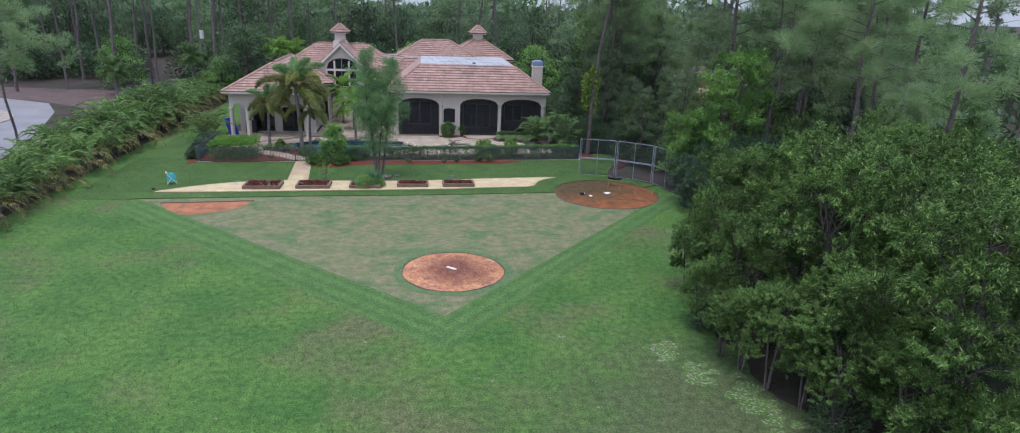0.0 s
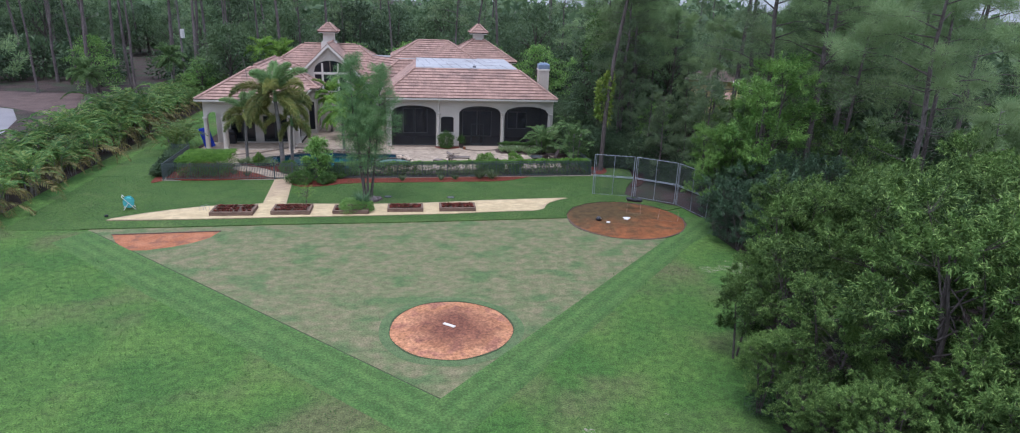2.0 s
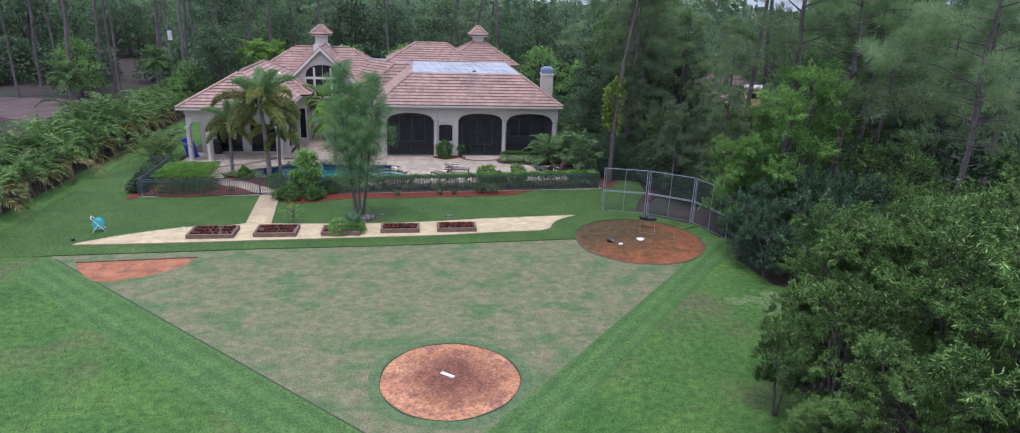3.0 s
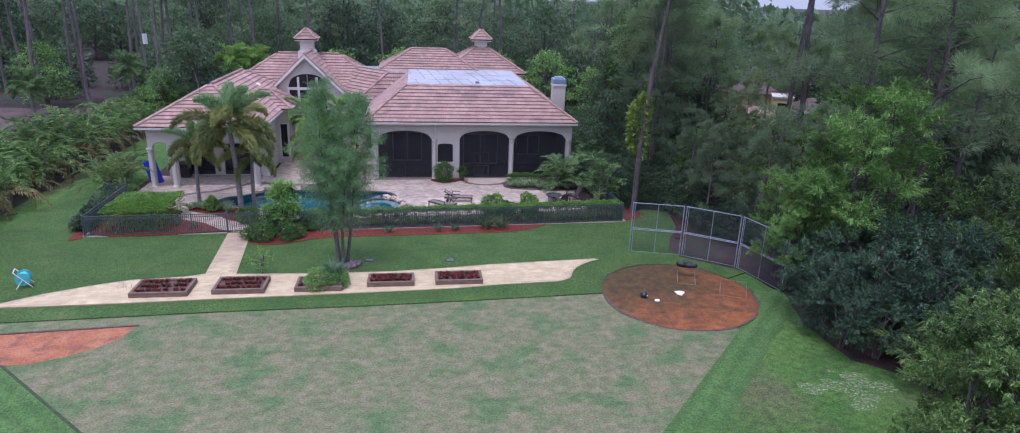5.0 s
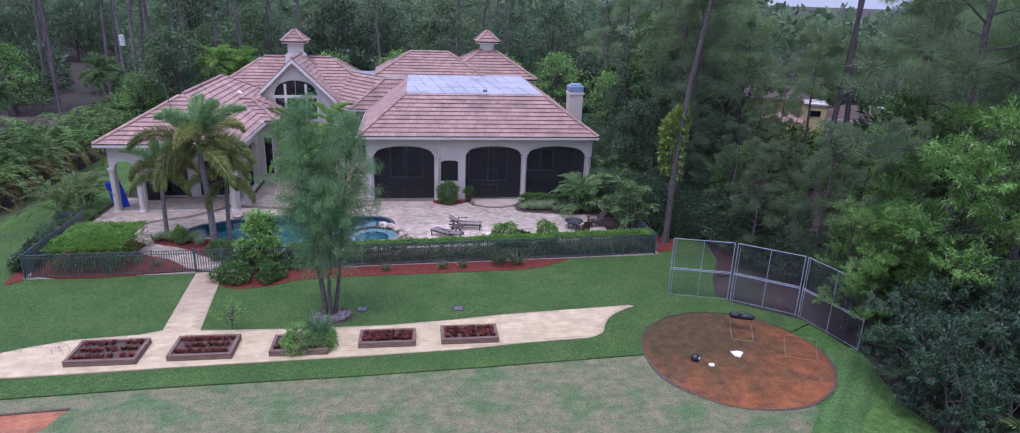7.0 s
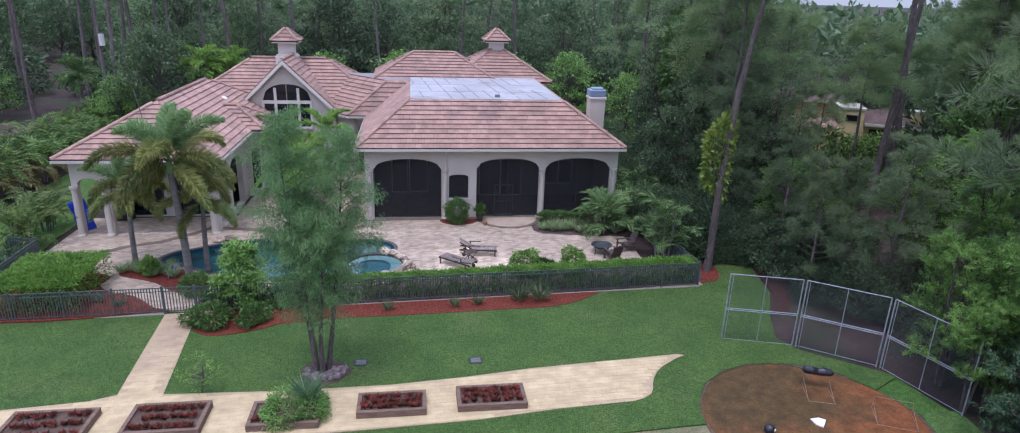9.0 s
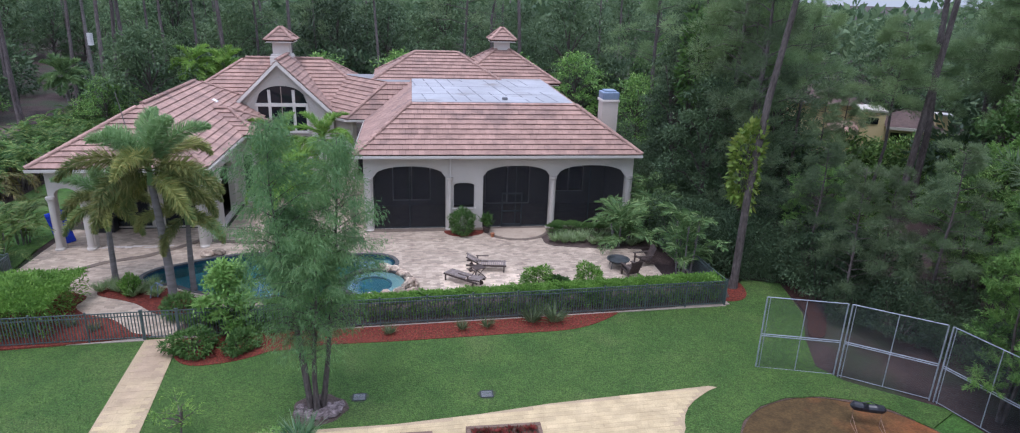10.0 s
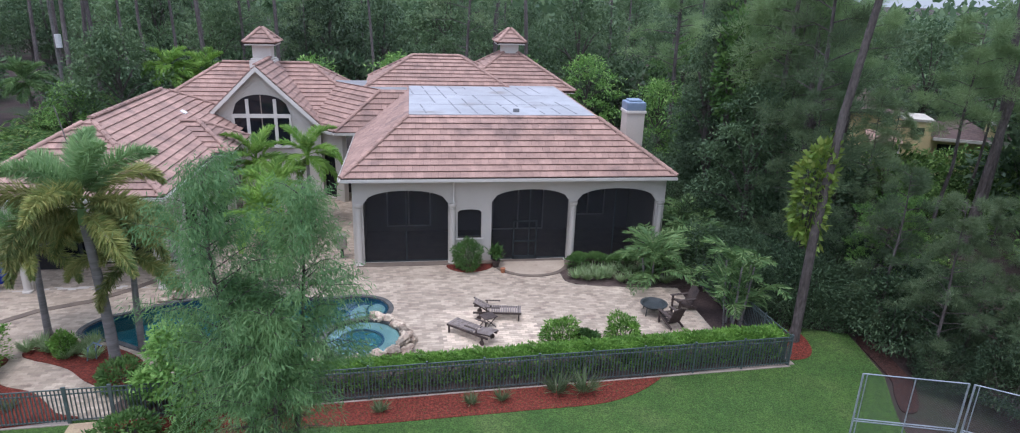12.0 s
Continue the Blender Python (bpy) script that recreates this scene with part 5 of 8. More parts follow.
def palm(name, at, h, fronds, length, seed, label, material, trunk_r=0.13, bush=0.0, pairs=34, leaflet=0.55, width=0.05, lean=(0, 0), category="palm", group="", arch=1.5, young=None):
    """A palm: ringed trunk, green crownshaft and single arching fronds, the upper ones upright and the lower ones hanging."""
    rng = random.Random(seed)
    t = thing(name, at, label, category, group)
    pts = [(lean[0] * k * k, lean[1] * k * k, h * k) for k in (0, 0.06, 0.25, 0.5, 0.75, 1.0)]
    part("trunk", tube(pts, [trunk_r * 1.35, trunk_r * 1.05, trunk_r, trunk_r * 0.95, trunk_r * 0.85, trunk_r * 0.75], 12), M_BARK_PALE, t, smooth=True)
    part("crownshaft", tube([(lean[0], lean[1], h), (lean[0], lean[1], h + 0.35), (lean[0], lean[1], h + 0.8)], [trunk_r * 0.85, trunk_r * 0.8, trunk_r * 0.3], 10), young or material, t)
    kinds = []
    for k in range(3):
        me, v, f = frond_mesh("frond", seed * 10 + k, length * (0.86, 1.0, 0.9)[k], pairs, leaflet, width, arch * (0.68, 1.0, 0.78)[k], 0.15, bush, (0.05, 0.3, 0.4)[k] if bush else 0.25, 0.25 if bush else 0.6)
        both = to_mesh("frond", joined([(v, f), pieces_of(me)]))
        both.materials.append(young if young and k == 0 else material)
        kinds.append(both)
    for i in range(fronds):
        u = i / max(1, fronds - 1)
        k = 0 if u < 0.24 else 1 if u < 0.62 else 2
        tilt = (-72 + 80 * u, -44 + 80 * (u - 0.24), -8 + 60 * (u - 0.62))[k] + rng.uniform(-7, 7)
        part("frond", kinds[k], material, t, at=Matrix.Translation((lean[0], lean[1], h + 0.75 - 0.4 * u)) @ pose(0, 0, 0, 0, 0, i * 137.5 + seed * 40 + rng.uniform(-12, 12)) @ pose(0, 0, 0, rng.uniform(-15, 15), tilt, 0))
    return t


def clump_palm(name, seed, h, n, label, material, group="", pairs=24, leaflet=0.48, width=0.085, stems=6, steep=(-92, -38), bow=1.5, category="palm clump", rise=(0.03, 0.45), reach=0.95, old=None):
    """A many-stemmed palm clump that starts at the ground: canes, arching fronds and, below them, old hanging ones."""
    rng = random.Random(seed)
    t = thing(name, (0, 0, 0), label, category, group)
    fresh, dry, canes_v, canes_f = [], [], [], []
    kinds = [frond_mesh("f", seed * 7 + k, h * reach, pairs, leaflet, width, bow + 0.3 * k) for k in range(3)]
    packs = [joined([(v, f), pieces_of(me)]) for me, v, f in kinds]
    for i in range(stems):
        a = i * 2.4
        tube([(0.3 * math.cos(a), 0.3 * math.sin(a), 0), (0.5 * math.cos(a), 0.5 * math.sin(a), h * (rise[1] + 0.05))], [0.04, 0.03], 5, canes_v, canes_f)
    for i in range(n):
        hanging = old is not None and i % 3 == 0
        z = h * (rng.uniform(0.25, 0.45) if hanging else rng.uniform(*rise))
        a = i * 137.5 + rng.uniform(-20, 20)
        m = Matrix.Translation((rng.gauss(0, 0.22), rng.gauss(0, 0.22), z)) @ pose(0, 0, 0, 0, 0, a) @ pose(0, 0, 0, rng.uniform(-25, 25), rng.uniform(-35, 5) if hanging else rng.uniform(*steep), 0)
        s = rng.uniform(0.7, 1.15)
        v, f = packs[i % 3]
        (dry if hanging else fresh).append(([m @ (Vector(q) * s) for q in v], f))
    part("branching", (canes_v, canes_f), M_BARK_PALE, t, kind="stuff")
    for title, shapes, mat in (("foliage", fresh, material), ("old_foliage", dry, old)):
        if shapes:
            v, f = joined(shapes)
            part(title, ([(x, y, max(z, 0.03)) for x, y, z in v], f), mat, t)
    return t


def bush(name, seed, rx, ry, h, n, leaf, material, label, group="", boxy=0.0, category="shrub", at=None, narrow=0.4, loose=0.03):
    """A low shrub or clipped hedge: short stems and leaves in an uneven or boxy volume."""
    rng = np.random.default_rng(seed)
    t = thing(name, (0, 0, 0), label, category, group)
    v, f = [], []
    for i in range(7):
        a = i * 2.4
        tube([(0.1 * rx * math.cos(a), 0.1 * ry * math.sin(a), 0.0), (0.5 * rx * math.cos(a), 0.5 * ry * math.sin(a), h * 0.7)], [0.025, 0.01], 5, v, f)
    part("branching", (v, f), M_BARK, t, kind="stuff")
    if boxy:
        p = rng.uniform(-1, 1, (n, 3))
        k = rng.choice(5, n, p=[0.03, 0.055, 0.0, 0.205, 0.71])
        p[:, 0] = np.where(k == 0, np.sign(p[:, 0]), p[:, 0])
        p[:, 1] = np.where(k == 1, np.sign(p[:, 1]), p[:, 1])
        p[:, 2] = np.where(k == 4, 1.0, p[:, 2])
        p[:, 2] = np.where(k < 2, 1 - 1.7 * np.abs(p[:, 2]) ** 1.6, p[:, 2])
        d = p / np.linalg.norm(p, axis=1, keepdims=True)
        p = p * rng.uniform(0.84, 1.0, (n, 1)) * (1 + loose * np.sin(p[:, :1] * 9 + p[:, 1:2] * 7) * np.cos(p[:, :1] * 4 + seed))
    else:
        d = rng.normal(size=(n, 3))
        d /= np.linalg.norm(d, axis=1, keepdims=True)
        ph = rng.uniform(0, 6.28, 6)
        lump = 1 + 0.16 * np.sin(4 * d[:, 0] + ph[0]) + 0.14 * np.sin(5 * d[:, 1] + ph[1]) + 0.12 * np.sin(6 * d[:, 2] + ph[2])
        p = d * (rng.uniform(0.5, 1.0, n) ** 0.5 * lump)[:, None]
    base = p * np.array([rx, ry, h / 2]) + np.array([0, 0, h / 2])
    base[:, 2] = np.maximum(base[:, 2], 0.02)
    way = d + rng.normal(size=(n, 3)) * 0.6
    me = leaves("foliage", base, way, leaf * rng.uniform(0.7, 1.3, n), leaf * narrow, rng, 0.5)
    part("foliage", me, material, t)
    if at:
        t.matrix_basis = pose(*at)
    return t


def strappy(name, seed, r, h, n, material, label, group="", width=0.05, at=None, category="plant"):
    """A tuft of arching strap leaves."""
    rng = np.random.default_rng(seed)
    t = thing(name, (0, 0, 0), label, category, group)
    a = rng.uniform(0, 6.28, n)
    out = np.stack([np.cos(a), np.sin(a), np.zeros(n)], 1)
    steep = rng.uniform(0.5, 2.2, n)[:, None]
    base = out * rng.uniform(0, 0.2, n)[:, None] * r
    base[:, 2] = 0.02
    me = leaves("strap_leaves", base, out + np.array([0, 0, 1.0]) * steep, np.hypot(r, h) * rng.uniform(0.6, 1.05, n), width, rng, 0.6)
    part("foliage", me, material, t)
    if at:
        t.matrix_basis = pose(*at)
    return t


def scatter(proto, places, seed, lo=0.85, hi=1.15, tall=1.0):
    """Copies of a prototype at plan places, turned and sized by chance; the prototype takes the first place."""
    rng = random.Random(seed)
    for i, p in enumerate(places):
        x, y = p[0], p[1]
        k = rng.uniform(lo, hi) * (p[2] if len(p) > 2 else 1.0)
        m = pose(x, y, -0.03, 0, 0, rng.uniform(0, 360)) @ Matrix.Diagonal((k, k, k * tall, 1))
        if i == 0:
            proto.matrix_basis = m
            proto.scale = (1, 1, 1)
            proto.matrix_basis = m
        else:
            keep = proto.matrix_basis.copy()
            proto.matrix_basis = Matrix.Identity(4)
            copy_thing(proto, m)
            proto.matrix_basis = keep


# the woods: places by chance inside bounds, thinned so that trees keep apart
def sown(n, seed, area, gap):
    rng = random.Random(seed)
    out, tries = [], 0
    while len(out) < n and tries < n * 60:
        tries += 1
        p = area(rng)
        if p and clear(*p) and all((p[0] - q[0]) ** 2 + (p[1] - q[1]) ** 2 > gap * gap for q in out):
            out.append(p)
    return out


def split(places, k):
    return [places[i::k] for i in range(k)]


def edge_x(y):
    """Where the woods begin east of the lawn."""
    pts = [(-40, 34), (2, 31), (10, 17), (16, 8.2), (20, 7.0), (24, 8.0), (30, 11.5), (36, 14.5), (44, 15.0), (50, 13.0), (54, 10.5), (60, 9.5), (80, 9.0), (200, 9.0)]
    for (y0, x0), (y1, x1) in zip(pts, pts[1:]):
        if y <= y1:
            return x0 + (x1 - x0) * (y - y0) / (y1 - y0)
    return 9.0


def clear(x, y):
    """Keeps the view of the neighbour's house open."""
    if not 44 < y < 260 or 67 < y < 72:
        return True
    xs = [a + (26.5 - a) * (y - b) / (69 - b) for a, b in ((-6.8, 32.3), (-6.2, 13.4))]
    free = 5.2 + 0.05 * max(0, y - 50)
    return x < min(xs) - free or x > max(xs) + free


def back_area(rng):
    x, y = rng.uniform(-110, 110), rng.uniform(90, 175)
    return (x, y)


def east_area(rng):
    y = rng.uniform(40, 100)
    return (edge_x(y) + 3 + rng.random() ** 1.2 * 60, y)


tall_pines = [pine("pine_tree", 100 + k, 16.0 + 1.6 * k, 130, 2000, "tall slash pine with a bare trunk and open crown", "pines of the woods", 0.4 + 0.06 * k, 0.17, stubs=6, fluff=0.024) for k in range(4)]
spots = sown(60, 1, back_area, 5.0) + sown(16, 2, east_area, 5.5)
for k, q in enumerate(split(spots, 4)):
    scatter(tall_pines[k], q, 20 + k, 0.8, 1.25)
bare_pines = [pine("slender_pine", 130 + k, 21.0, 40, 1800, "slender pine with a long bare grey trunk", "slender pines at the wood's edge", 0.68, 0.12, 0.05) for k in range(2)]
edge_spots = [(-62, 92), (-57, 88), (-52.5, 91), (-50, 96), (-46, 90), (-43, 94), (-40.5, 89), (-37.5, 93), (-36, 99), (-33.5, 90), (-31, 95), (-66, 97), (-71, 90), (-47.5, 101), (-55, 101), (-28, 98), (-24, 93), (-19, 97),
              (-60.5, 104), (-41, 105), (-75, 102), (-82, 95), (-34, 107), (-10, 96), (4, 95), (21.6, 61.0, 1.05), (24.6, 63.5, 1.1)]
for k, q in enumerate(split(edge_spots, 2)):
    scatter(bare_pines[k], q, 40 + k, 0.85, 1.2)
oaks = [broadleaf("oak_tree", 200 + k, 11.0, 4.6, 5200, 0.42, (LEAF_OAK, LEAF_DARK, LEAF_OAK)[k], "dark broad-leaved tree of the woods", "broad-leaved trees of the woods", 0.05, 30, 0.34) for k in range(3)]
spots = sown(66, 5, lambda r: (lambda x: (x, r.uniform(92 if x > -26 else 112, 150)))(r.uniform(-95, 75)), 5.5)
for k, q in enumerate(split(spots, 3)):
    scatter(oaks[k], q, 60 + k, 0.65, 1.2)
east_oaks = [broadleaf("oak_tree", 210 + k, 10.5, 4.2, 6500, 0.34, (LEAF_OAK, LEAF_SHRUB)[k], "broad-leaved tree of the woods", "broad-leaved trees of the woods", 0.05, 40, 0.27) for k in range(2)]
spots = sown(17, 6, lambda r: (lambda y: (edge_x(y) + 9 + r.random() * 28, y))(r.uniform(50, 110)), 6.0)
spots = [(x + 12, y + 14) if math.hypot(x - 25, y - 68) < 6 or math.hypot(x - 31.5, y - 77) < 7.5 else (x, y) for x, y in spots]
for k, q in enumerate(split(spots, 2)):
    scatter(east_oaks[k], q, 66 + k, 0.65, 1.2)
pale = broadleaf("sapling_tree", 220, 8.0, 3.2, 3200, 0.36, LEAF_BRIGHT, "pale green young tree behind the house", "pale young trees", 0.05, 34, 0.27)
scatter(pale, [(-14.5, 86.5), (-8.0, 90.0), (2.5, 88.5), (-31.5, 84.5, 0.7), (11.5, 80.0, 0.8), (-46, 92, 0.8), (9.0, 92.0)], 221, 0.85, 1.15)
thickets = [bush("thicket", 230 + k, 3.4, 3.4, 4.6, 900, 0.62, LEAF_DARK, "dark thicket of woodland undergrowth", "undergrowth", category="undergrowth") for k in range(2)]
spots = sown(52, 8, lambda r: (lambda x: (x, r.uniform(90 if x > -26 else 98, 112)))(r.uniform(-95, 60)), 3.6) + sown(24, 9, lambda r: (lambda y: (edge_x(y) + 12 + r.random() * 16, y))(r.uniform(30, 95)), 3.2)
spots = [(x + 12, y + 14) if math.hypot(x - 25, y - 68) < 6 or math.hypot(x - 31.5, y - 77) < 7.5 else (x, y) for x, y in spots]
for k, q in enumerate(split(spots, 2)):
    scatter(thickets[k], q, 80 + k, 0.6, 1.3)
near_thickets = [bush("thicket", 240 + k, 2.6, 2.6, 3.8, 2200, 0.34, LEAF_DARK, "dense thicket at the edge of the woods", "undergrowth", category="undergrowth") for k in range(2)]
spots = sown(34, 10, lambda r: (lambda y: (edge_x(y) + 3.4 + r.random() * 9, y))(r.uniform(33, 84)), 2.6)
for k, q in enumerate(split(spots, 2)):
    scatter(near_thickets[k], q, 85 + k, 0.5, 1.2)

# the near trees east of the lawn
ACACIA = "dense green acacia with sprays of narrow drooping leaves"
acacias = [acacia("acacia_tree", 300 + k, 8.0, 2.7, LEAF_ACACIA, ACACIA, "acacias beside the lawn", low=0.3) for k in range(3)]
near = [(9.0, 26.6, 0.78), (7.7, 25.5, 0.84), (6.0, 22.4, 0.64), (8.9, 21.4, 1.04), (5.6, 19.2, 0.66), (7.6, 17.2, 1.07), (6.7, 14.4, 0.66), (8.0, 11.6, 1.06), (11.6, 24.6, 0.96), (11.8, 19.0, 1.08), (12.8, 27.6, 0.82),
        (11.4, 14.6, 1.05), (12.2, 9.4, 1.0), (9.3, 16.0, 0.8), (15.0, 25.0, 1.0), (16.6, 32.8, 0.72), (15.2, 20.0, 1.05), (4.5, 20.7, 0.36), (4.4, 18.3, 0.38), (5.3, 24.2, 0.42), (5.1, 16.0, 0.5), (6.0, 13.4, 0.5), (5.7, 14.8, 0.42), (4.7, 17.2, 0.4), (7.0, 26.2, 0.45), (6.7, 11.4, 0.5)]
for k, q in enumerate(split(near, 3)):
    scatter(acacias[k], q, 300 + k, 0.97, 1.04)
deep = acacia("acacia_tree", 305, 8.0, 3.0, LEAF_ACACIA, ACACIA, "acacias beside the lawn", 15, 18, 44, 0.25)
scatter(deep, [(17.6, 30.5, 0.8), (18.5, 37.5, 0.8), (20.0, 27.0, 0.95), (18.5, 16.0, 1.1), (17.0, 9.5, 1.1), (19.0, 43.8, 0.8), (17.5, 51.0, 0.75), (24, 34, 1.0), (23, 22, 1.1), (22, 12, 1.1)], 306, 0.95, 1.08)
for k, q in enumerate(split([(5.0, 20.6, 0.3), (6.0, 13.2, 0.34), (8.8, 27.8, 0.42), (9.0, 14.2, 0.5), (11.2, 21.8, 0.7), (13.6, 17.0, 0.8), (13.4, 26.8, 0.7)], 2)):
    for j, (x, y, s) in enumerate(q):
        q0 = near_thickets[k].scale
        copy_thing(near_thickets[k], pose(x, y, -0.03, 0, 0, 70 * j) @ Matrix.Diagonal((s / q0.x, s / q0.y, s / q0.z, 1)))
# glossy dark shrubs beside the batting circle
pepper = [acacia("pepper_shrub", 310 + k, 3.6, 1.9, LEAF_PEPPER, "dark glossy blue-green shrub spilling onto the lawn", "dark shrubs beside the clay circle", 14, 18, 42, 0.15, 0.1, 4, "shrub") for k in range(2)]
for k, q in enumerate(split([(11.7, 39.0, 0.9), (11.0, 37.2, 0.95), (10.9, 35.6, 0.85), (11.9, 34.7, 0.8), (13.2, 37.2, 1.15), (12.7, 40.8, 0.8), (14.6, 34.6, 1.1), (15.2, 39.4, 1.2), (13.8, 33.6, 0.8), (15.4, 36.6, 1.3), (13.0, 42.8, 0.75)], 2)):
    scatter(pepper[k], q, 311 + k, 0.95, 1.06)

# left: palm hedge along the lawn
hedge_label = "areca palm clump with arching yellow-green fronds in a tall hedge"
arecas = [clump_palm("areca_palm", 400 + k, 3.6, 27, hedge_label, LEAF_ARECA, "palm hedge along the lawn", 24, 0.46, 0.07, steep=(-96, -52), bow=1.7, rise=(0.12, 0.5), reach=0.82, old=LEAF_ARECA_OLD) for k in range(3)]
rng = random.Random(9)
row = []
y = 31.0
while y < 98:
    k = 0.74 + 0.3 * min(1, max(0, (y - 40) / 26)) - 0.25 * (y > 72)
    row.append((-31.0 + rng.uniform(-0.5, 0.5) - 0.02 * (y - 40), y, k))
    row.append((-33.2 + rng.uniform(-0.5, 0.5) - 0.02 * (y - 40), y + 1.0, k * 1.08))
    y += rng.uniform(1.5, 2.0)
for k, q in enumerate(split(row, 3)):
    scatter(arecas[k], q, 400 + k, 0.78, 1.18)

# the pine that stands by the driveway
drive_pine = pine("pine_tree", 501, 11.5, 200, 20000, "leaning pine with a dark crooked trunk by the driveway", "pines of the woods", 0.54, 0.44, 0.0, thick=0.0034, needle=0.026, fluff=0.036, bark=M_BARK, mat=LEAF_PINE_PALE_LIT)
drive_pine.matrix_basis = pose(-37.2, 50.9, -0.03, 0, -4, 0)
# its unseen crown above the view is thickened to shade the lawn below
lean_pine = pine("pine_tree", 502, 22.0, 170, 16000, "tall leaning pine at the corner of the fence", "pines of the woods", 0.62, 0.2, 0.0, bark=M_BARK)
lean_pine.matrix_basis = pose(7.6, 53.2, -0.03, -3, 5.7, 0)

# feathery tree in front of the fence
def feathery(at, h, seed):
    """Two tall plumes on slim stems: whorls of rising branchlets with fine drooping foliage."""
    rng = np.random.default_rng(seed)
    t = thing("bald_cypress", at, "feathery two-topped cypress with drooping fine foliage", "tree")
    lv, lf = [], []
    tips, outs = [], []
    ks = (0, 0.08, 0.2, 0.4, 0.6, 0.8, 1.0)
    for s, (bx, by, tx, ty, top, wide, first) in enumerate(((-0.12, 0.0, -0.72, 0.0, 0.985, 1.7, 0.26), (0.14, 0.05, 1.0, 0.3, 0.92, 1.7, 0.3), (-0.2, 0.08, -0.5, 0.5, 0.7, 1.35, 0.3), (0.06, -0.06, 0.3, -0.5, 0.66, 1.7, 0.32))):
        hs = h * top
        stem = [Vector((bx + (tx - bx) * min(1, k * 1.5) + 0.07 * math.sin(6 * k + s), by + (ty - by) * min(1, k * 1.5), hs * k)) for k in ks]
        v, f = tube(stem, [0.12, 0.09, 0.075, 0.06, 0.045, 0.028, 0.008], 8)
        part("stem", (v, f), M_BARK, t)
        n = 64
        for i in range(n):
            k = first + (0.99 - first) * (i + rng.uniform(0, 1)) / n
            j = max(a for a in range(6) if ks[a] <= k)
            p = stem[j].lerp(stem[j + 1], (k - ks[j]) / (ks[j + 1] - ks[j]))
            a = i * 2.4 + s + rng.normal(0, 0.3)
            u = (k - first) / (1 - first)
            ln = wide * (0.62 + 0.38 * math.sin(math.pi * min(1.0, 0.15 + 0.75 * u))) * (1 - 0.62 * max(0.0, u - 0.55) / 0.45) * rng.uniform(0.5, 1.12)
            ln *= 0.74 + 0.26 * min(1.0, u * 2)
            rise = 0.5 if u > 0.5 else 0.1 + 0.5 * u
            e = p + Vector((math.cos(a) * ln, math.sin(a) * ln, rise * ln))
            m1 = p.lerp(e, 0.55) + Vector((0, 0, 0.12 * ln))
            tube([p, m1, e], [0.016, 0.009, 0.003], 4, lv, lf)
            for q in np.linspace(0.22, 1.0, 8 if p.z > 0.42 * h else 4):
                c = p.lerp(m1, q * 2) if q < 0.5 else m1.lerp(e, q * 2 - 1)
                tips.append(c)
                outs.append((e - p).normalized())
    part("branching", (lv, lf), M_BARK, t, kind="stuff")
    tips, outs = np.array(tips), np.array(outs)
    n = 66000
    weight = np.clip((tips[:, 2] - 1.0) / 3.4, 0.34, 1.0)
    w = rng.choice(len(tips), n, p=weight / weight.sum())
    fall = rng.uniform(0, 1, n) ** 1.4
    base = tips[w] + rng.normal(size=(n, 3)) * np.array([0.13, 0.13, 0.09]) + np.array([0, 0, -0.26]) * fall[:, None]
    way = outs[w] * 0.45 + rng.normal(size=(n, 3)) * 0.42 + np.array([0, 0, -0.8])
    base[:, 2] = np.maximum(base[:, 2], 1.5 + 0.7 * rng.random(n))
    part("foliage", leaves("foliage", base, way, 0.15 * rng.uniform(0.6, 1.4, n), 0.02, rng, 0.3), LEAF_CYPRESS, t)
    return t


feathery((-10.05, 45.3, 0.06), 9.4, 71)

# palms on the patio
palm("foxtail_palm", (-19.95, 55.8, 0.1), 3.2, 13, 2.4, 601, "foxtail palm with a slim grey trunk", LEAF_FOXTAIL, 0.12, 1.0, 84, 0.42, 0.034, (0.1, 0), group="foxtail palms by the pool", arch=1.7, young=LEAF_FOXTAIL_GREEN)
palm("foxtail_palm", (-16.9, 53.75, 0.1), 4.95, 18, 3.5, 602, "tall foxtail palm with a leaning grey trunk and olive lower fronds", LEAF_FOXTAIL, 0.17, 1.0, 130, 0.58, 0.038, (-0.25, 0.1), group="foxtail palms by the pool", arch=1.7, young=LEAF_FOXTAIL_GREEN)
palm("foxtail_palm", (-16.35, 54.6, 0.1), 3.0, 9, 2.3, 603, "shorter foxtail palm behind the tall one", LEAF_FOXTAIL, 0.12, 1.0, 84, 0.42, 0.034, (0.1, 0), group="foxtail palms by the pool", arch=1.7, young=LEAF_FOXTAIL_GREEN)
for x, y, h, s in ((-12.94, 59.1, 2.9, 611), (-12.3, 67.6, 3.3, 612), (-15.0, 68.0, 2.9, 613), (-13.6, 64.5, 2.0, 614)):
    palm("courtyard_palm", (x, y, 0.1), h, 15, 2.5, s, "bright green palm between the pool and the house", LEAF_COURT, 0.11, 0.3, 44, 0.5, 0.05, category="palm", group="palms beside the house", arch=1.9)
p = clump_palm("areca_palm", 620, 2.8, 40, "low palm clump beside the porch", LEAF_FRESH, "palms beside the porch", 34, 0.45, 0.045, steep=(-88, -22), bow=1.5, rise=(0.06, 0.34), reach=0.72)
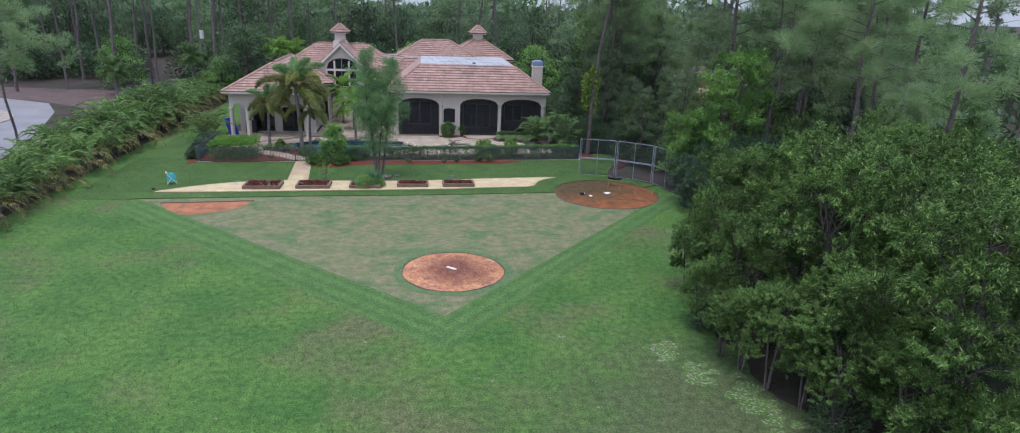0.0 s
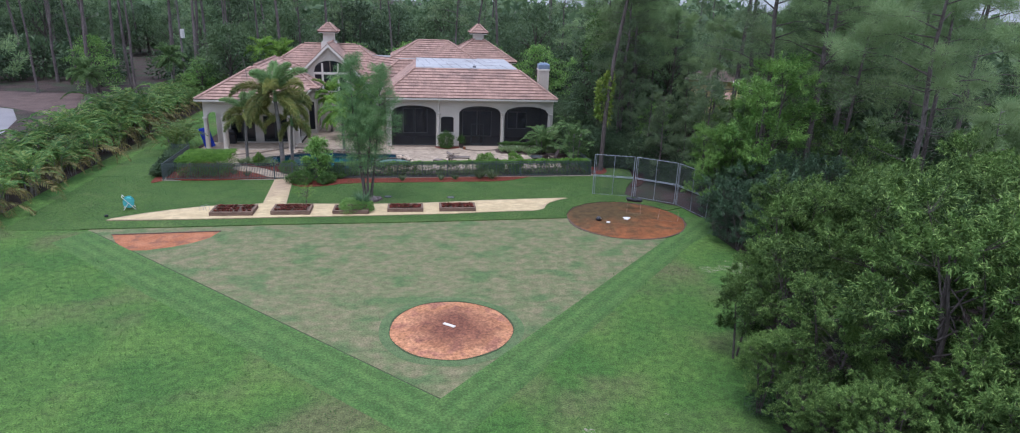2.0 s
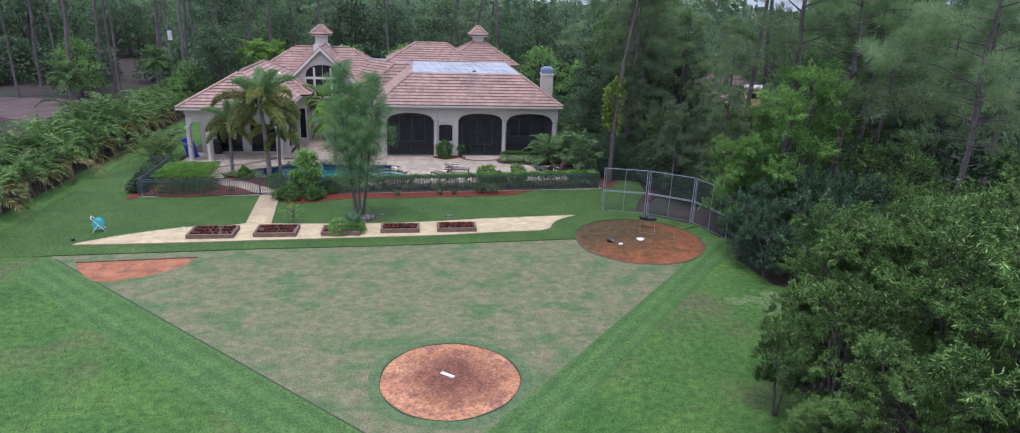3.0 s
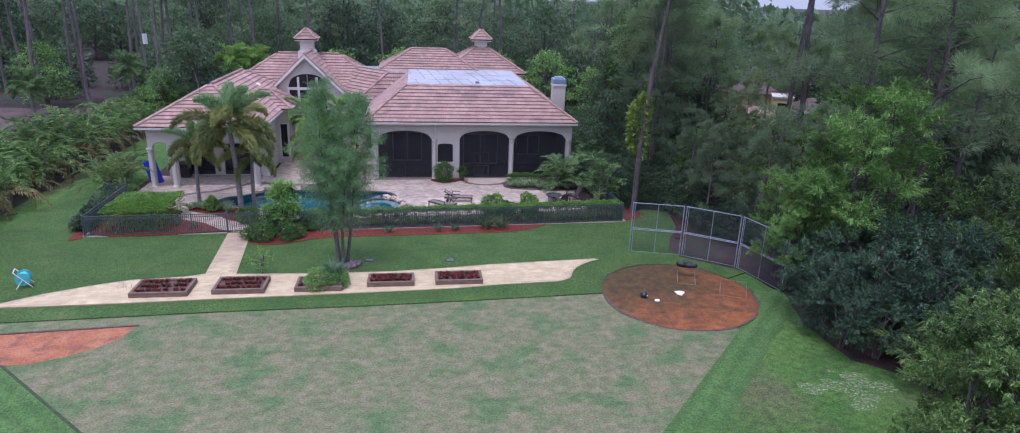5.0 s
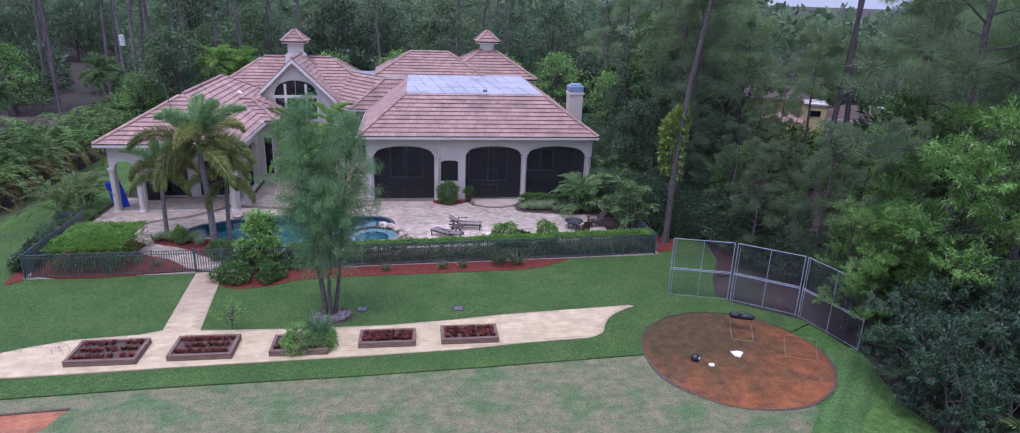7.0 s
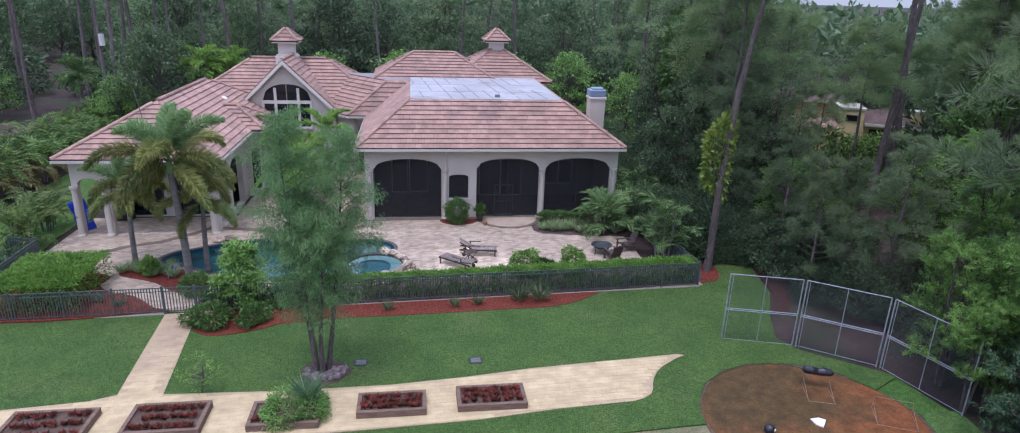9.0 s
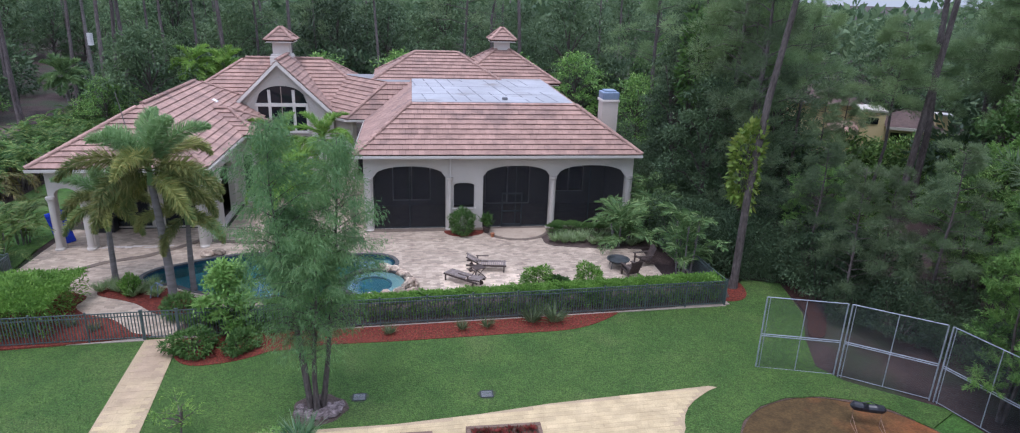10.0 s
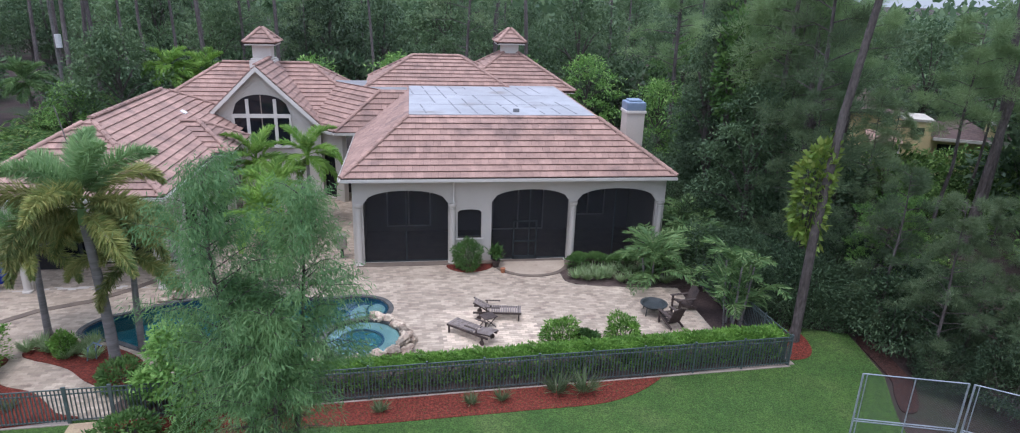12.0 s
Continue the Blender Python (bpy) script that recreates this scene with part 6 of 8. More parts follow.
scatter(p, [(3.9, 58.9, 1.14), (6.4, 60.6, 1.1), (7.2, 63.4, 1.3), (7.2, 57.4, 0.8)], 62, 0.9, 1.1)
p = clump_palm("areca_palm", 621, 3.2, 32, "palm clump inside the fence corner", LEAF_FRESH, "palms beside the porch", 26, 0.5, 0.055, steep=(-92, -50), bow=1.7, rise=(0.15, 0.72), reach=0.47)
scatter(p, [(5.8, 54.6, 1.16)], 63)
p = clump_palm("areca_palm", 622, 3.0, 34, "palm clump beside the arcade", LEAF_PALM, "palms beside the arcade", 24, 0.5, 0.05)
scatter(p, [(-26.1, 58.4, 1.0), (-26.3, 61.0, 0.9)], 64)
for x, y, h, s in ((-25.4, 88, 5.4, 631), (-23.4, 90.5, 5.0, 632), (-36, 88.5, 4.2, 634), (-44.5, 86, 2.6, 635)):
    palm("cabbage_palm", (x, y, -0.03), h, 16, 2.2, s, "cabbage palm at the edge of the woods", LEAF_COURT if x > -26 else LEAF_FRESH, 0.17, 0.3, 30, 0.8, 0.06, group="palms at the wood's edge")
bt = broadleaf("dense_tree", 640, 9.0, 4.6, 9000, 0.34, LEAF_OAK, "dense dark round-headed tree behind the arcade roof", "", 0.02, 44, 0.3)
bt.matrix_basis = pose(-29.0, 87.5, -0.03)

# specific trees on the east side
light = [acacia("young_acacia", 320 + k, 8.8, 2.3, LEAF_BRIGHT, "bright green young tree beyond the backstop", "young trees beyond the backstop", 19, 24, 48, 0.19, 0.2) for k in range(2)]
scatter(light[0], [(14.3, 40.4, 1.2), (11.9, 42.8, 0.66), (12.6, 55.5, 0.6)], 321, 0.98, 1.02)
scatter(light[1], [(11.5, 41.2, 0.5), (12.6, 41.4, 0.72), (16.8, 47.2, 0.8), (19.5, 52.0, 0.85)], 322, 0.98, 1.02)
fringe = [bush("fringe_shrub", 330 + k, 1.7, 1.7, 2.4, 5600, 0.13, LEAF_DARK, "leafy shrub at the edge of the woods", "shrubs at the wood's edge") for k in range(2)]
rng = random.Random(33)
spots = [(11.6, 52.9), (10.9, 54.8), (10.2, 57.0), (9.6, 59.0), (10.4, 61.5), (9.2, 63.6),
         (8.6, 66.0), (8.8, 68.6), (8.4, 71.0), (8.9, 74.0), (8.6, 77.5), (7.4, 80.8), (7.6, 56.4, 0.8), (8.4, 55.2, 0.7), (6.9, 58.4, 0.9), (9.4, 54.6, 0.7), (11.4, 53.6, 0.5), (12.4, 56.0), (12.8, 59.0), (12.0, 63.0), (11.0, 66.4), (13.6, 52.6),
         (12.2, 48.2, 0.7), (13.6, 46.8, 0.8), (14.6, 45.0, 0.8), (11.2, 49.9, 0.6), (14.4, 48.6), (9.2, 55.6), (8.6, 57.6), (8.2, 59.8), (7.9, 62.6), (7.6, 64.6)]
for k, q in enumerate(split(spots, 2)):
    scatter(fringe[k], q, 331 + k, 0.75, 1.3)
soft = [pine("young_pine", 560 + k, 9.0, 300, 24000, "soft bushy young pine branched to the ground", "young pines beyond the backstop", 0.1, 0.27, 0.02, mat=LEAF_PINE, thick=0.002, needle=0.028, fluff=0.022) for k in range(2)]
scatter(soft[0], [(11.6, 53.8, 0.74), (14.6, 49.6, 0.84), (19.6, 66.8, 0.85), (22.9, 69.2, 0.8)], 561, 0.97, 1.03)
scatter(soft[1], [(11.7, 51.0, 0.7), (13.9, 51.9, 0.66), (10.2, 58.2, 1.0), (17.0, 47.6, 0.9)], 562, 0.97, 1.03)
east_pines = [pine("pine_tree", 520 + k, 18.5, 210, 21000, "pine with a reddish-grey trunk and soft green boughs", "pines east of the lawn", 0.33, 0.19, 0.03, mat=LEAF_PINE_PALE_LIT if k > 0 else None, thick=0.0015, needle=0.018, fluff=0.024, stubs=8) for k in range(3)]
spots = [(14.9, 41.9), (25.6, 51.0), (27.9, 60.6), (14.0, 69.5), (23.4, 38.6), (24.2, 48.5), (11.0, 60.0), (11.6, 64.0), (18.0, 76.0), (31.5, 58.0), (30.0, 44.0), (20.5, 28.5), (12.0, 70.0), (20.2, 80.0), (14.0, 84.0), (33.0, 64.0), (36.0, 54.0), (28.4, 47.0), (34.5, 70.0), (38, 62)]
for k, q in enumerate(split(spots, 3)):
    scatter(east_pines[k], q, 520 + k, 0.85, 1.15)
crown_pine = pine("pine_tree", 540, 14.0, 170, 22000, "pine with a bare trunk and a light spreading crown", "pines east of the lawn", 0.55, 0.26, 0.02, thick=0.0016, needle=0.022, mat=LEAF_PINE_PALE_LIT)
scatter(crown_pine, [(13.6, 66.0), (28.2, 62.4), (30.5, 61.0), (35.0, 67.0), (20.4, 62.0, 0.8), (26.4, 66.4, 0.8), (31.4, 64.6), (18.4, 67.5, 0.84), (33.2, 59.5)], 545, 0.92, 1.12)
big_pines = [pine("pine_tree", 530 + k, 19.0, 170, 20000, "tall pine with a thick bare grey-brown trunk", "pines east of the lawn", 0.5, 0.22, 0.035, mat=LEAF_PINE_PALE_LIT, thick=0.0014, needle=0.018, fluff=0.024, stubs=12) for k in range(2)]
for k, q in enumerate(split([(18.9, 33.5), (17.8, 41.5), (24.3, 49.2), (13.0, 63.0), (17.0, 74.0), (36.5, 63.0), (21.4, 47.5), (28.0, 56.0), (15.2, 71.5), (31.5, 66.5)], 2)):
    scatter(big_pines[k], q, 532 + k, 0.92, 1.08)
wisp = pine("young_pine", 566, 9.4, 120, 15000, "slender young pine with a pale curved trunk and a soft crown", "young pines beyond the backstop", 0.52, 0.2, 0.06, thick=0.0018, needle=0.026, fluff=0.03, mat=LEAF_PINE_PALE_LIT, bark=M_BARK_PALE)
wisp.matrix_basis = pose(16.6, 26.6, -0.03, 0, -6, 0)
# trees hung with creeper
for x, y, h, s in ((9.9, 67.0, 12.0, 541), (11.6, 70.5, 13.0, 542), (9.4, 61.5, 9.0, 543), (13.8, 74.5, 13.0, 544)):
    t = broadleaf("creeper_tree", s, h, 2.2, 16000, 0.2, LEAF_DARK, "tall narrow tree hung with dark creeper", "creeper-hung trees", 0.0, 40, 0.36)
    t.matrix_basis = pose(x, y, -0.03)
t = bush("variegated_creeper", 551, 0.6, 0.6, 4.3, 900, 0.32, LEAF_YELLOW, "yellow-green variegated creeper climbing a trunk", category="creeper", narrow=0.55)
t.matrix_basis = pose(7.7, 53.9, 3.6)
t = bush("variegated_creeper", 552, 0.7, 0.7, 6.0, 900, 0.34, LEAF_SHRUB, "green creeper climbing a trunk", category="creeper", narrow=0.55)
t.matrix_basis = pose(9.5, 65.0, 6.0)

# far woods to the horizon
rng = np.random.default_rng(77)
n = 26000
ang = rng.uniform(-1.05, 0.95, n)
dist = rng.uniform(165, 300, n)
top = 11.5 + 3 * np.sin(ang * 23) + 2 * np.sin(ang * 61 + dist * 0.05)
top = np.where((ang > 0.5) & (ang < 0.8), top * (0.72 + 0.2 * np.sin(ang * 150) + 0.14 * np.sin(ang * 331)), top)
base = np.stack([np.sin(ang) * dist, np.cos(ang) * dist - 5, rng.uniform(0, 1, n) ** 0.8 * top], 1)
size = rng.uniform(0.6, 1.3, n)
gap = 9000
ang, dist = rng.uniform(0.45, 0.85, gap), rng.uniform(105, 165, gap)
top = 8.9 + 1.1 * np.sin(ang * 140) + 0.9 * np.sin(ang * 353) + 0.5 * np.sin(dist)
base = np.concatenate([base, np.stack([np.sin(ang) * dist, np.cos(ang) * dist - 5, rng.uniform(0, 1, gap) ** 0.7 * top], 1)])
size = np.concatenate([size, rng.uniform(0.35, 0.7, gap)])
n += gap
part_far = part("far_woods", leaves("far_woods", base, rng.normal(size=(n, 3)) + np.array([0, 0, 0.6]), 2.6 * size, 1.5 * size, rng, 0.3), LEAF_OAK, None, "distant dark green woods closing the view", kind="stuff")
tagged(part_far, category="woods")

low = bush("low_thicket", 345, 2.0, 2.0, 2.6, 1800, 0.28, LEAF_ACACIA, "low thicket before the neighbour's house", "low thickets", category="undergrowth")
scatter(low, [(24.2, 67.2), (26.4, 68.6), (28.6, 68.2), (22.4, 65.0), (20.6, 62.4), (30.8, 69.0), (18.6, 60.2), (17.0, 57.4), (24.6, 64.0), (26.6, 66.0), (26.2, 70.5, 1.6), (28.6, 72.6, 1.5), (30.6, 72.2, 1.5), (32.4, 71.0, 1.7), (23.6, 70.0, 1.7), (34.2, 70.2, 1.7), (36.4, 71.5, 1.8)], 346, 0.55, 0.9)
palmetto = clump_palm("saw_palmetto", 347, 1.3, 18, "low saw palmetto at the edge of the woods", LEAF_PALM, "saw palmettos", 14, 0.5, 0.07)
scatter(palmetto, [(12.8, 32.5), (13.4, 31.5), (13.5, 33.0), (14.6, 31.8), (12.9, 33.8), (14.2, 30.6)], 348, 1.1, 1.4)
near_bush = bush("corner_shrub", 349, 1.7, 1.5, 2.2, 4200, 0.2, LEAF_BRIGHT, "bright leafy shrub at the edge of the lawn", category="shrub", narrow=0.3)
near_bush.matrix_basis = pose(8.6, 10.9, -0.03) @ Matrix.Scale(1.2, 4)

# the neighbour's house among the trees
nb = thing("neighbour_house", (29.3, 76.5, 0), "yellow stucco house with brown hipped roofs among trees", "house", turn=-25)


def small_hip(x0, x1, y0, y1, z0, z1, run):
    """A plain hipped roof with a short ridge along x."""
    ym = (y0 + y1) / 2
    rv = [(x0, y0, z0), (x1, y0, z0), (x1, y1, z0), (x0, y1, z0), (x0 + run, ym, z1), (x1 - run, ym, z1)]
    return rv, [(0, 1, 5, 4), (1, 2, 5), (2, 3, 4, 5), (3, 0, 4), (0, 3, 2, 1)]


part("wall", boxed(-5.2, 0.4, 3.0, 8.0, -0.03, 4.3), M_YELLOW, nb)
part("roof", small_hip(-5.7, 0.9, 2.5, 8.5, 4.3, 5.7, 2.8), M_BROWNROOF, nb, "brown hipped roof")
part("wall", boxed(0.0, 1.9, 0.0, 2.98, -0.03, 4.25, 0.01), M_YELLOW, nb)
part("parapet", boxed(-0.08, 1.98, -0.08, 3.05, 4.23, 4.43, 0.02), M_STUCCO, nb, "cream parapet coping")
part("wall", boxed(1.9, 6.0, 0.2, 4.4, -0.03, 3.15), M_YELLOW, nb)
part("roof", small_hip(1.99, 6.4, -0.3, 4.9, 3.2, 4.3, 1.7), M_BROWNROOF, nb, "brown hipped roof")
part("fascia", boxed(1.99, 6.35, -0.34, -0.27, 3.0, 3.22), M_TRIM, nb)
part("chimney", boxed(5.6, 6.6, 0.3, 1.2, 2.9, 4.3, 0.02), M_YELLOW, nb)
part("chimney_cap", boxed(5.52, 6.68, 0.22, 1.28, 4.3, 4.45, 0.02), M_TRIM, nb, "white chimney cap")
part("awning", ([(-2.4, 0.6, 3.3), (-0.05, 0.6, 3.3), (-0.05, -1.0, 2.7), (-2.4, -1.0, 2.7), (-2.4, 0.6, 3.18), (-0.05, 0.6, 3.18), (-0.05, -1.0, 2.58), (-2.4, -1.0, 2.58)],
                [(0, 3, 2, 1), (4, 5, 6, 7), (0, 1, 5, 4), (2, 3, 7, 6), (1, 2, 6, 5), (3, 0, 4, 7)]), M_ROOFTILE, nb, "low tiled lean-to roof")
for x in (-2.3, -0.3):
    part("post", boxed(x, x + 0.14, -0.9, -0.76, -0.03, 2.62), M_TRIM, nb)
part("window", boxed(0.5, 1.4, -0.06, 0.02, 3.3, 3.8), M_GLASS, nb, "dark window")
part("window", boxed(2.5, 3.8, 0.14, 0.22, 1.9, 2.7), M_GLASS, nb, "dark window")

# ---------------------------------------------------------------- pool


def basin(loop, depth, rim):
    n = len(loop)
    v = [(x, y, rim) for x, y in loop] + [(x, y, -depth) for x, y in loop]
    f = [(i, n + i, n + (i + 1) % n, (i + 1) % n) for i in range(n)]
    v2, f2 = fill([loop], -depth)
    f += [tuple(n + k for k in t) for t in f2]
    return v, f


def band(loop, w, z0, z1):
    """A flat rim along a closed line, w wide on the outside."""
    n = len(loop)
    c = Vector((sum(p[0] for p in loop) / n, sum(p[1] for p in loop) / n))
    out = []
    for i, p in enumerate(loop):
        d = Vector(loop[(i + 1) % n]) - Vector(loop[i - 1])
        o = Vector((d.y, -d.x)).normalized()
        if o.dot(Vector(p) - c) < 0:
            o = -o
        out.append((p[0] + o.x * w, p[1] + o.y * w))
    return prism([out, loop], z0, z1)


pool = thing("swimming_pool", (0, 0, 0), "free-form swimming pool with teal water and dark tile edge", "pool")
part("basin", basin(POOL, 1.3, 0.06), M_POOLTILE, pool)
part("tile_band", basin([(x * 0.997 - 0.042, y * 0.9996 + 0.022) for x, y in POOL], 0.14, 0.07)[0:1] + ([(i, len(POOL) + i, len(POOL) + (i + 1) % len(POOL), (i + 1) % len(POOL)) for i in range(len(POOL))],), M_POOLBAND, pool, "dark blue tile band")
water = part("water", sheet(POOL[::-1], 0.0), M_WATER, pool, "clear rippled teal water")
water.visible_shadow = False
part("coping", band(POOL, 0.2, 0.05, 0.12), M_COPING, pool, "dark stone coping")
part("ledge", slab(ring_pts(-8.75, 57.1, 0.78, 0.95, 28), -1.28, -0.3), M_SPABENCH, pool, "pale shallow ledge under the water")
part("ledge_edge", prism([ring_pts(-8.75, 57.1, 0.8, 0.97, 28), ring_pts(-8.75, 57.1, 0.66, 0.83, 28)], -0.33, -0.27), M_POOLBAND, pool)
part("step", slab(ring_pts(-8.35, 57.25, 0.42, 0.6, 24), -0.3, -0.1), M_SPABENCH, pool)
part("step_edge", prism([ring_pts(-8.35, 57.25, 0.44, 0.62, 24), ring_pts(-8.35, 57.25, 0.34, 0.52, 24)], -0.12, -0.085), M_POOLBAND, pool)
spa = thing("spa_tub", (0, 0, 0), "round raised spa with pale teal water and a boulder rim", "spa")
part("rim", prism([ring_pts(SX, SY, 1.56, 1.56, 32), SPA], 0.09, 0.44), M_COPING, spa, "dark stone rim")
part("shell", prism([SPA, ring_pts(SX - 0.1, SY - 0.05, 0.78, 0.8, 32)], 0.1, 0.26), M_SPABENCH, spa, "pale seat ring under the water")
part("floor", sheet(ring_pts(SX - 0.1, SY - 0.05, 0.82, 0.84, 32), 0.11), M_SPATILE, spa, "dark teal floor")
part("seat_edge", prism([ring_pts(SX - 0.1, SY - 0.05, 0.87, 0.89, 32), ring_pts(SX - 0.1, SY - 0.05, 0.78, 0.8, 32)], 0.22, 0.266), M_POOLBAND, spa)
w3 = part("water", sheet(ring_pts(SX, SY, 1.33, 1.33, 32), 0.38), M_WATER, spa)
w3.visible_shadow = False


def boulder(seed, r, flat=0.6):
    rng = np.random.default_rng(seed)
    bm = bmesh.new()
    bmesh.ops.create_icosphere(bm, subdivisions=2, radius=r)
    ph = rng.uniform(0, 6.28, 6)
    for vv in bm.verts:
        c = vv.co
        k = 1 + 0.16 * math.sin(5 * c.x / r + ph[0]) + 0.13 * math.sin(4 * c.y / r + ph[1]) + 0.12 * math.sin(6 * c.z / r + ph[2])
        vv.co = Vector((c.x * k, c.y * k, c.z * k * flat))
    return bm


rock_meshes = []
for k in range(4):
    me = to_mesh("boulder", boulder(k, 0.31))
    me.materials.append(M_ROCK)
    rock_meshes.append(me)
rng = random.Random(3)
for i in range(44):
    a = -1.75 + 3.0 * (i % 22) / 21 + rng.uniform(-0.06, 0.06)
    tier = i // 22
    rr = 1.66 - 0.14 * tier + rng.uniform(-0.07, 0.1)
    k = rng.uniform(0.55, 1.0)
    tagged(part("boulder", rock_meshes[rng.randrange(4)], M_ROCK, None, "tan and brown boulder piled on the rim of the spa", pose(SX + rr * math.cos(a), SY + rr * math.sin(a), 0.2 + 0.24 * tier + rng.uniform(0, 0.05), rng.uniform(-18, 18), rng.uniform(-18, 18), math.degrees(a) + rng.uniform(-25, 25)) @ Matrix.Diagonal((0.75 * k, 1.1 * k, k, 1))), category="boulder", group="boulders round the spa")
for i, (x, y) in enumerate(((-16.9, 58.5), (-16.4, 58.7), (-13.4, 59.0), (-12.8, 58.8), (-14.0, 59.1))):
    tagged(part("boulder", rock_meshes[i % 4], M_ROCK, None, "tan boulder at the edge of the pool", pose(x, y, 0.18, 0, 0, i * 70)), category="boulder", group="boulders round the pool")

# ---------------------------------------------------------------- fences
picket_me = to_mesh("picket", boxed(-0.015, 0.015, -0.015, 0.015, 0.08, 1.14))
picket_me.materials.append(M_FENCE)


def post_mesh(h, r):
    bm = boxed(-r, r, -r, r, 0.0, h, 0.004)
    box(bm, -r * 1.25, r * 1.25, -r * 1.25, r * 1.25, h - 0.01, h + 0.03, 0.006)
    me = to_mesh("post", bm)
    me.materials.append(M_FENCE)
    return me


post_me = post_mesh(1.2, 0.027)


def metal_fence(name, a, b, label, category="fence", step=0.108, bay=1.85, base=0.07):
    a, b = Vector(a), Vector(b)
    ln = (b - a).length
    t = thing(name, (a.x, a.y, base), label, category, "", "", math.degrees(math.atan2(b.y - a.y, b.x - a.x)))
    for z in (0.12, 1.0, 1.15):
        part("rail", boxed(0, ln, -0.016, 0.016, z - 0.016, z + 0.016, 0.003), M_FENCE, t)
    nb_ = max(1, round(ln / bay))
    for i in range(nb_ + 1):
        part("post", post_me, M_FENCE, t, at=(ln * i / nb_, 0, 0))
    n = int(ln / step)
    for i in range(1, n):
        part("picket", picket_me, M_FENCE, t, at=(ln * i / n, 0, 0))
    return t


FL = "black-green metal picket fence on a pale kerb"
metal_fence("garden_fence", (-24.22, 50.05), (-16.88, 50.37), FL)
metal_fence("garden_fence", (-15.62, 50.42), (6.4, 51.46), FL + " before a hedge")
metal_fence("garden_fence", (-24.22, 50.1), (-24.35, 56.3), FL)
metal_fence("garden_fence", (-24.4, 56.32), (-25.7, 56.6), FL)
metal_fence("garden_fence", (6.4, 51.5), (6.0, 58.2), FL + " by the woods")
metal_fence("garden_gate", (-16.83, 50.37), (-15.67, 50.42), "closed metal picket gate at the end of the walk", "gate", bay=1.2)


def kerb(a, b):
    a, b = Vector(a), Vector(b)
    structure("kerb", strip(tuple(a), tuple(b), 0.2, -0.02, 0.085), M_CONCRETE, "pale concrete kerb under the fence", "kerb")


kerb((-24.25, 50.18), (-16.85, 50.5))
kerb((-15.6, 50.55), (6.45, 51.59))
kerb((-24.3, 56.3), (-24.16, 50.1))
kerb((6.48, 51.5), (6.08, 58.2))

# chain-link backstop
BS = [(5.28, 46.6), (8.02, 45.82), (10.42, 44.05), (11.3, 40.9)]
backstop = thing("backstop", (BS[0][0], BS[0][1], 0.0), "galvanised chain-link backstop in angled panels", "backstop")


def pipe(p, q, r=0.03, name="rail", parent=None):
    o = Vector((BS[0][0], BS[0][1], 0))
    return part(name, tube([Vector(p) - o, Vector(q) - o], [r, r], 8), M_GALV, parent)


def link_mesh(a, b, z0, z1, step=0.075, r=0.0023):
    """Crossing diagonal wires that fill an upright panel."""
    o = Vector((BS[0][0], BS[0][1], 0))
    a, b = Vector((*a, 0)) - o, Vector((*b, 0)) - o
    ln = (b - a).length
    d = (b - a).normalized()
    nrm = Vector((-d.y, d.x, 0))
    h = z1 - z0
    v, f = [], []
    for sgn in (1, -1):
        s = -h
        while s < ln:
            p0, p1 = max(0, s), min(ln, s + h)
            if p1 > p0:
                za, zb = p0 - s, p1 - s
                if sgn < 0:
                    za, zb = h - za, h - zb
                A, B = a + d * p0 + Vector((0, 0, z0 + za)), a + d * p1 + Vector((0, 0, z0 + zb))
                w = (B - A).normalized().cross(nrm).normalized() * r
                k = nrm * r
                n = len(v)
                for P in (A, B):
                    v += [P + w, P + k, P - w, P - k]
                f += [(n + i, n + (i + 1) % 4, n + 4 + (i + 1) % 4, n + 4 + i) for i in range(4)]
            s += step
    return v, f


for i in range(3):
    a, b = Vector(BS[i]), Vector(BS[i + 1])
    d = (b - a).normalized()
    a2, b2 = a + d * 0.07, b - d * 0.07
    H3 = 2.86
    pipe((*a2, 0), (*a2, H3), 0.026, "post", backstop)
    pipe((*b2, 0), (*b2, H3), 0.026, "post", backstop)
    pipe((*(a2 + d * 0.11), 0), (*(a2 + d * 0.11), H3), 0.014, "post", backstop)
    m = a.lerp(b, 0.5)
    pipe((*m, 0.05), (*m, H3), 0.016, "post", backstop)
    for z, r in ((H3, 0.018), (1.41, 0.019), (1.34, 0.019), (0.06, 0.01)):
        pipe((*a2, z), (*b2, z), r, "rail", backstop)
    part("chain_link", link_mesh(tuple(a2), tuple(b2), 0.08, H3), M_WIRE, backstop, "grey diamond wire mesh", kind="")

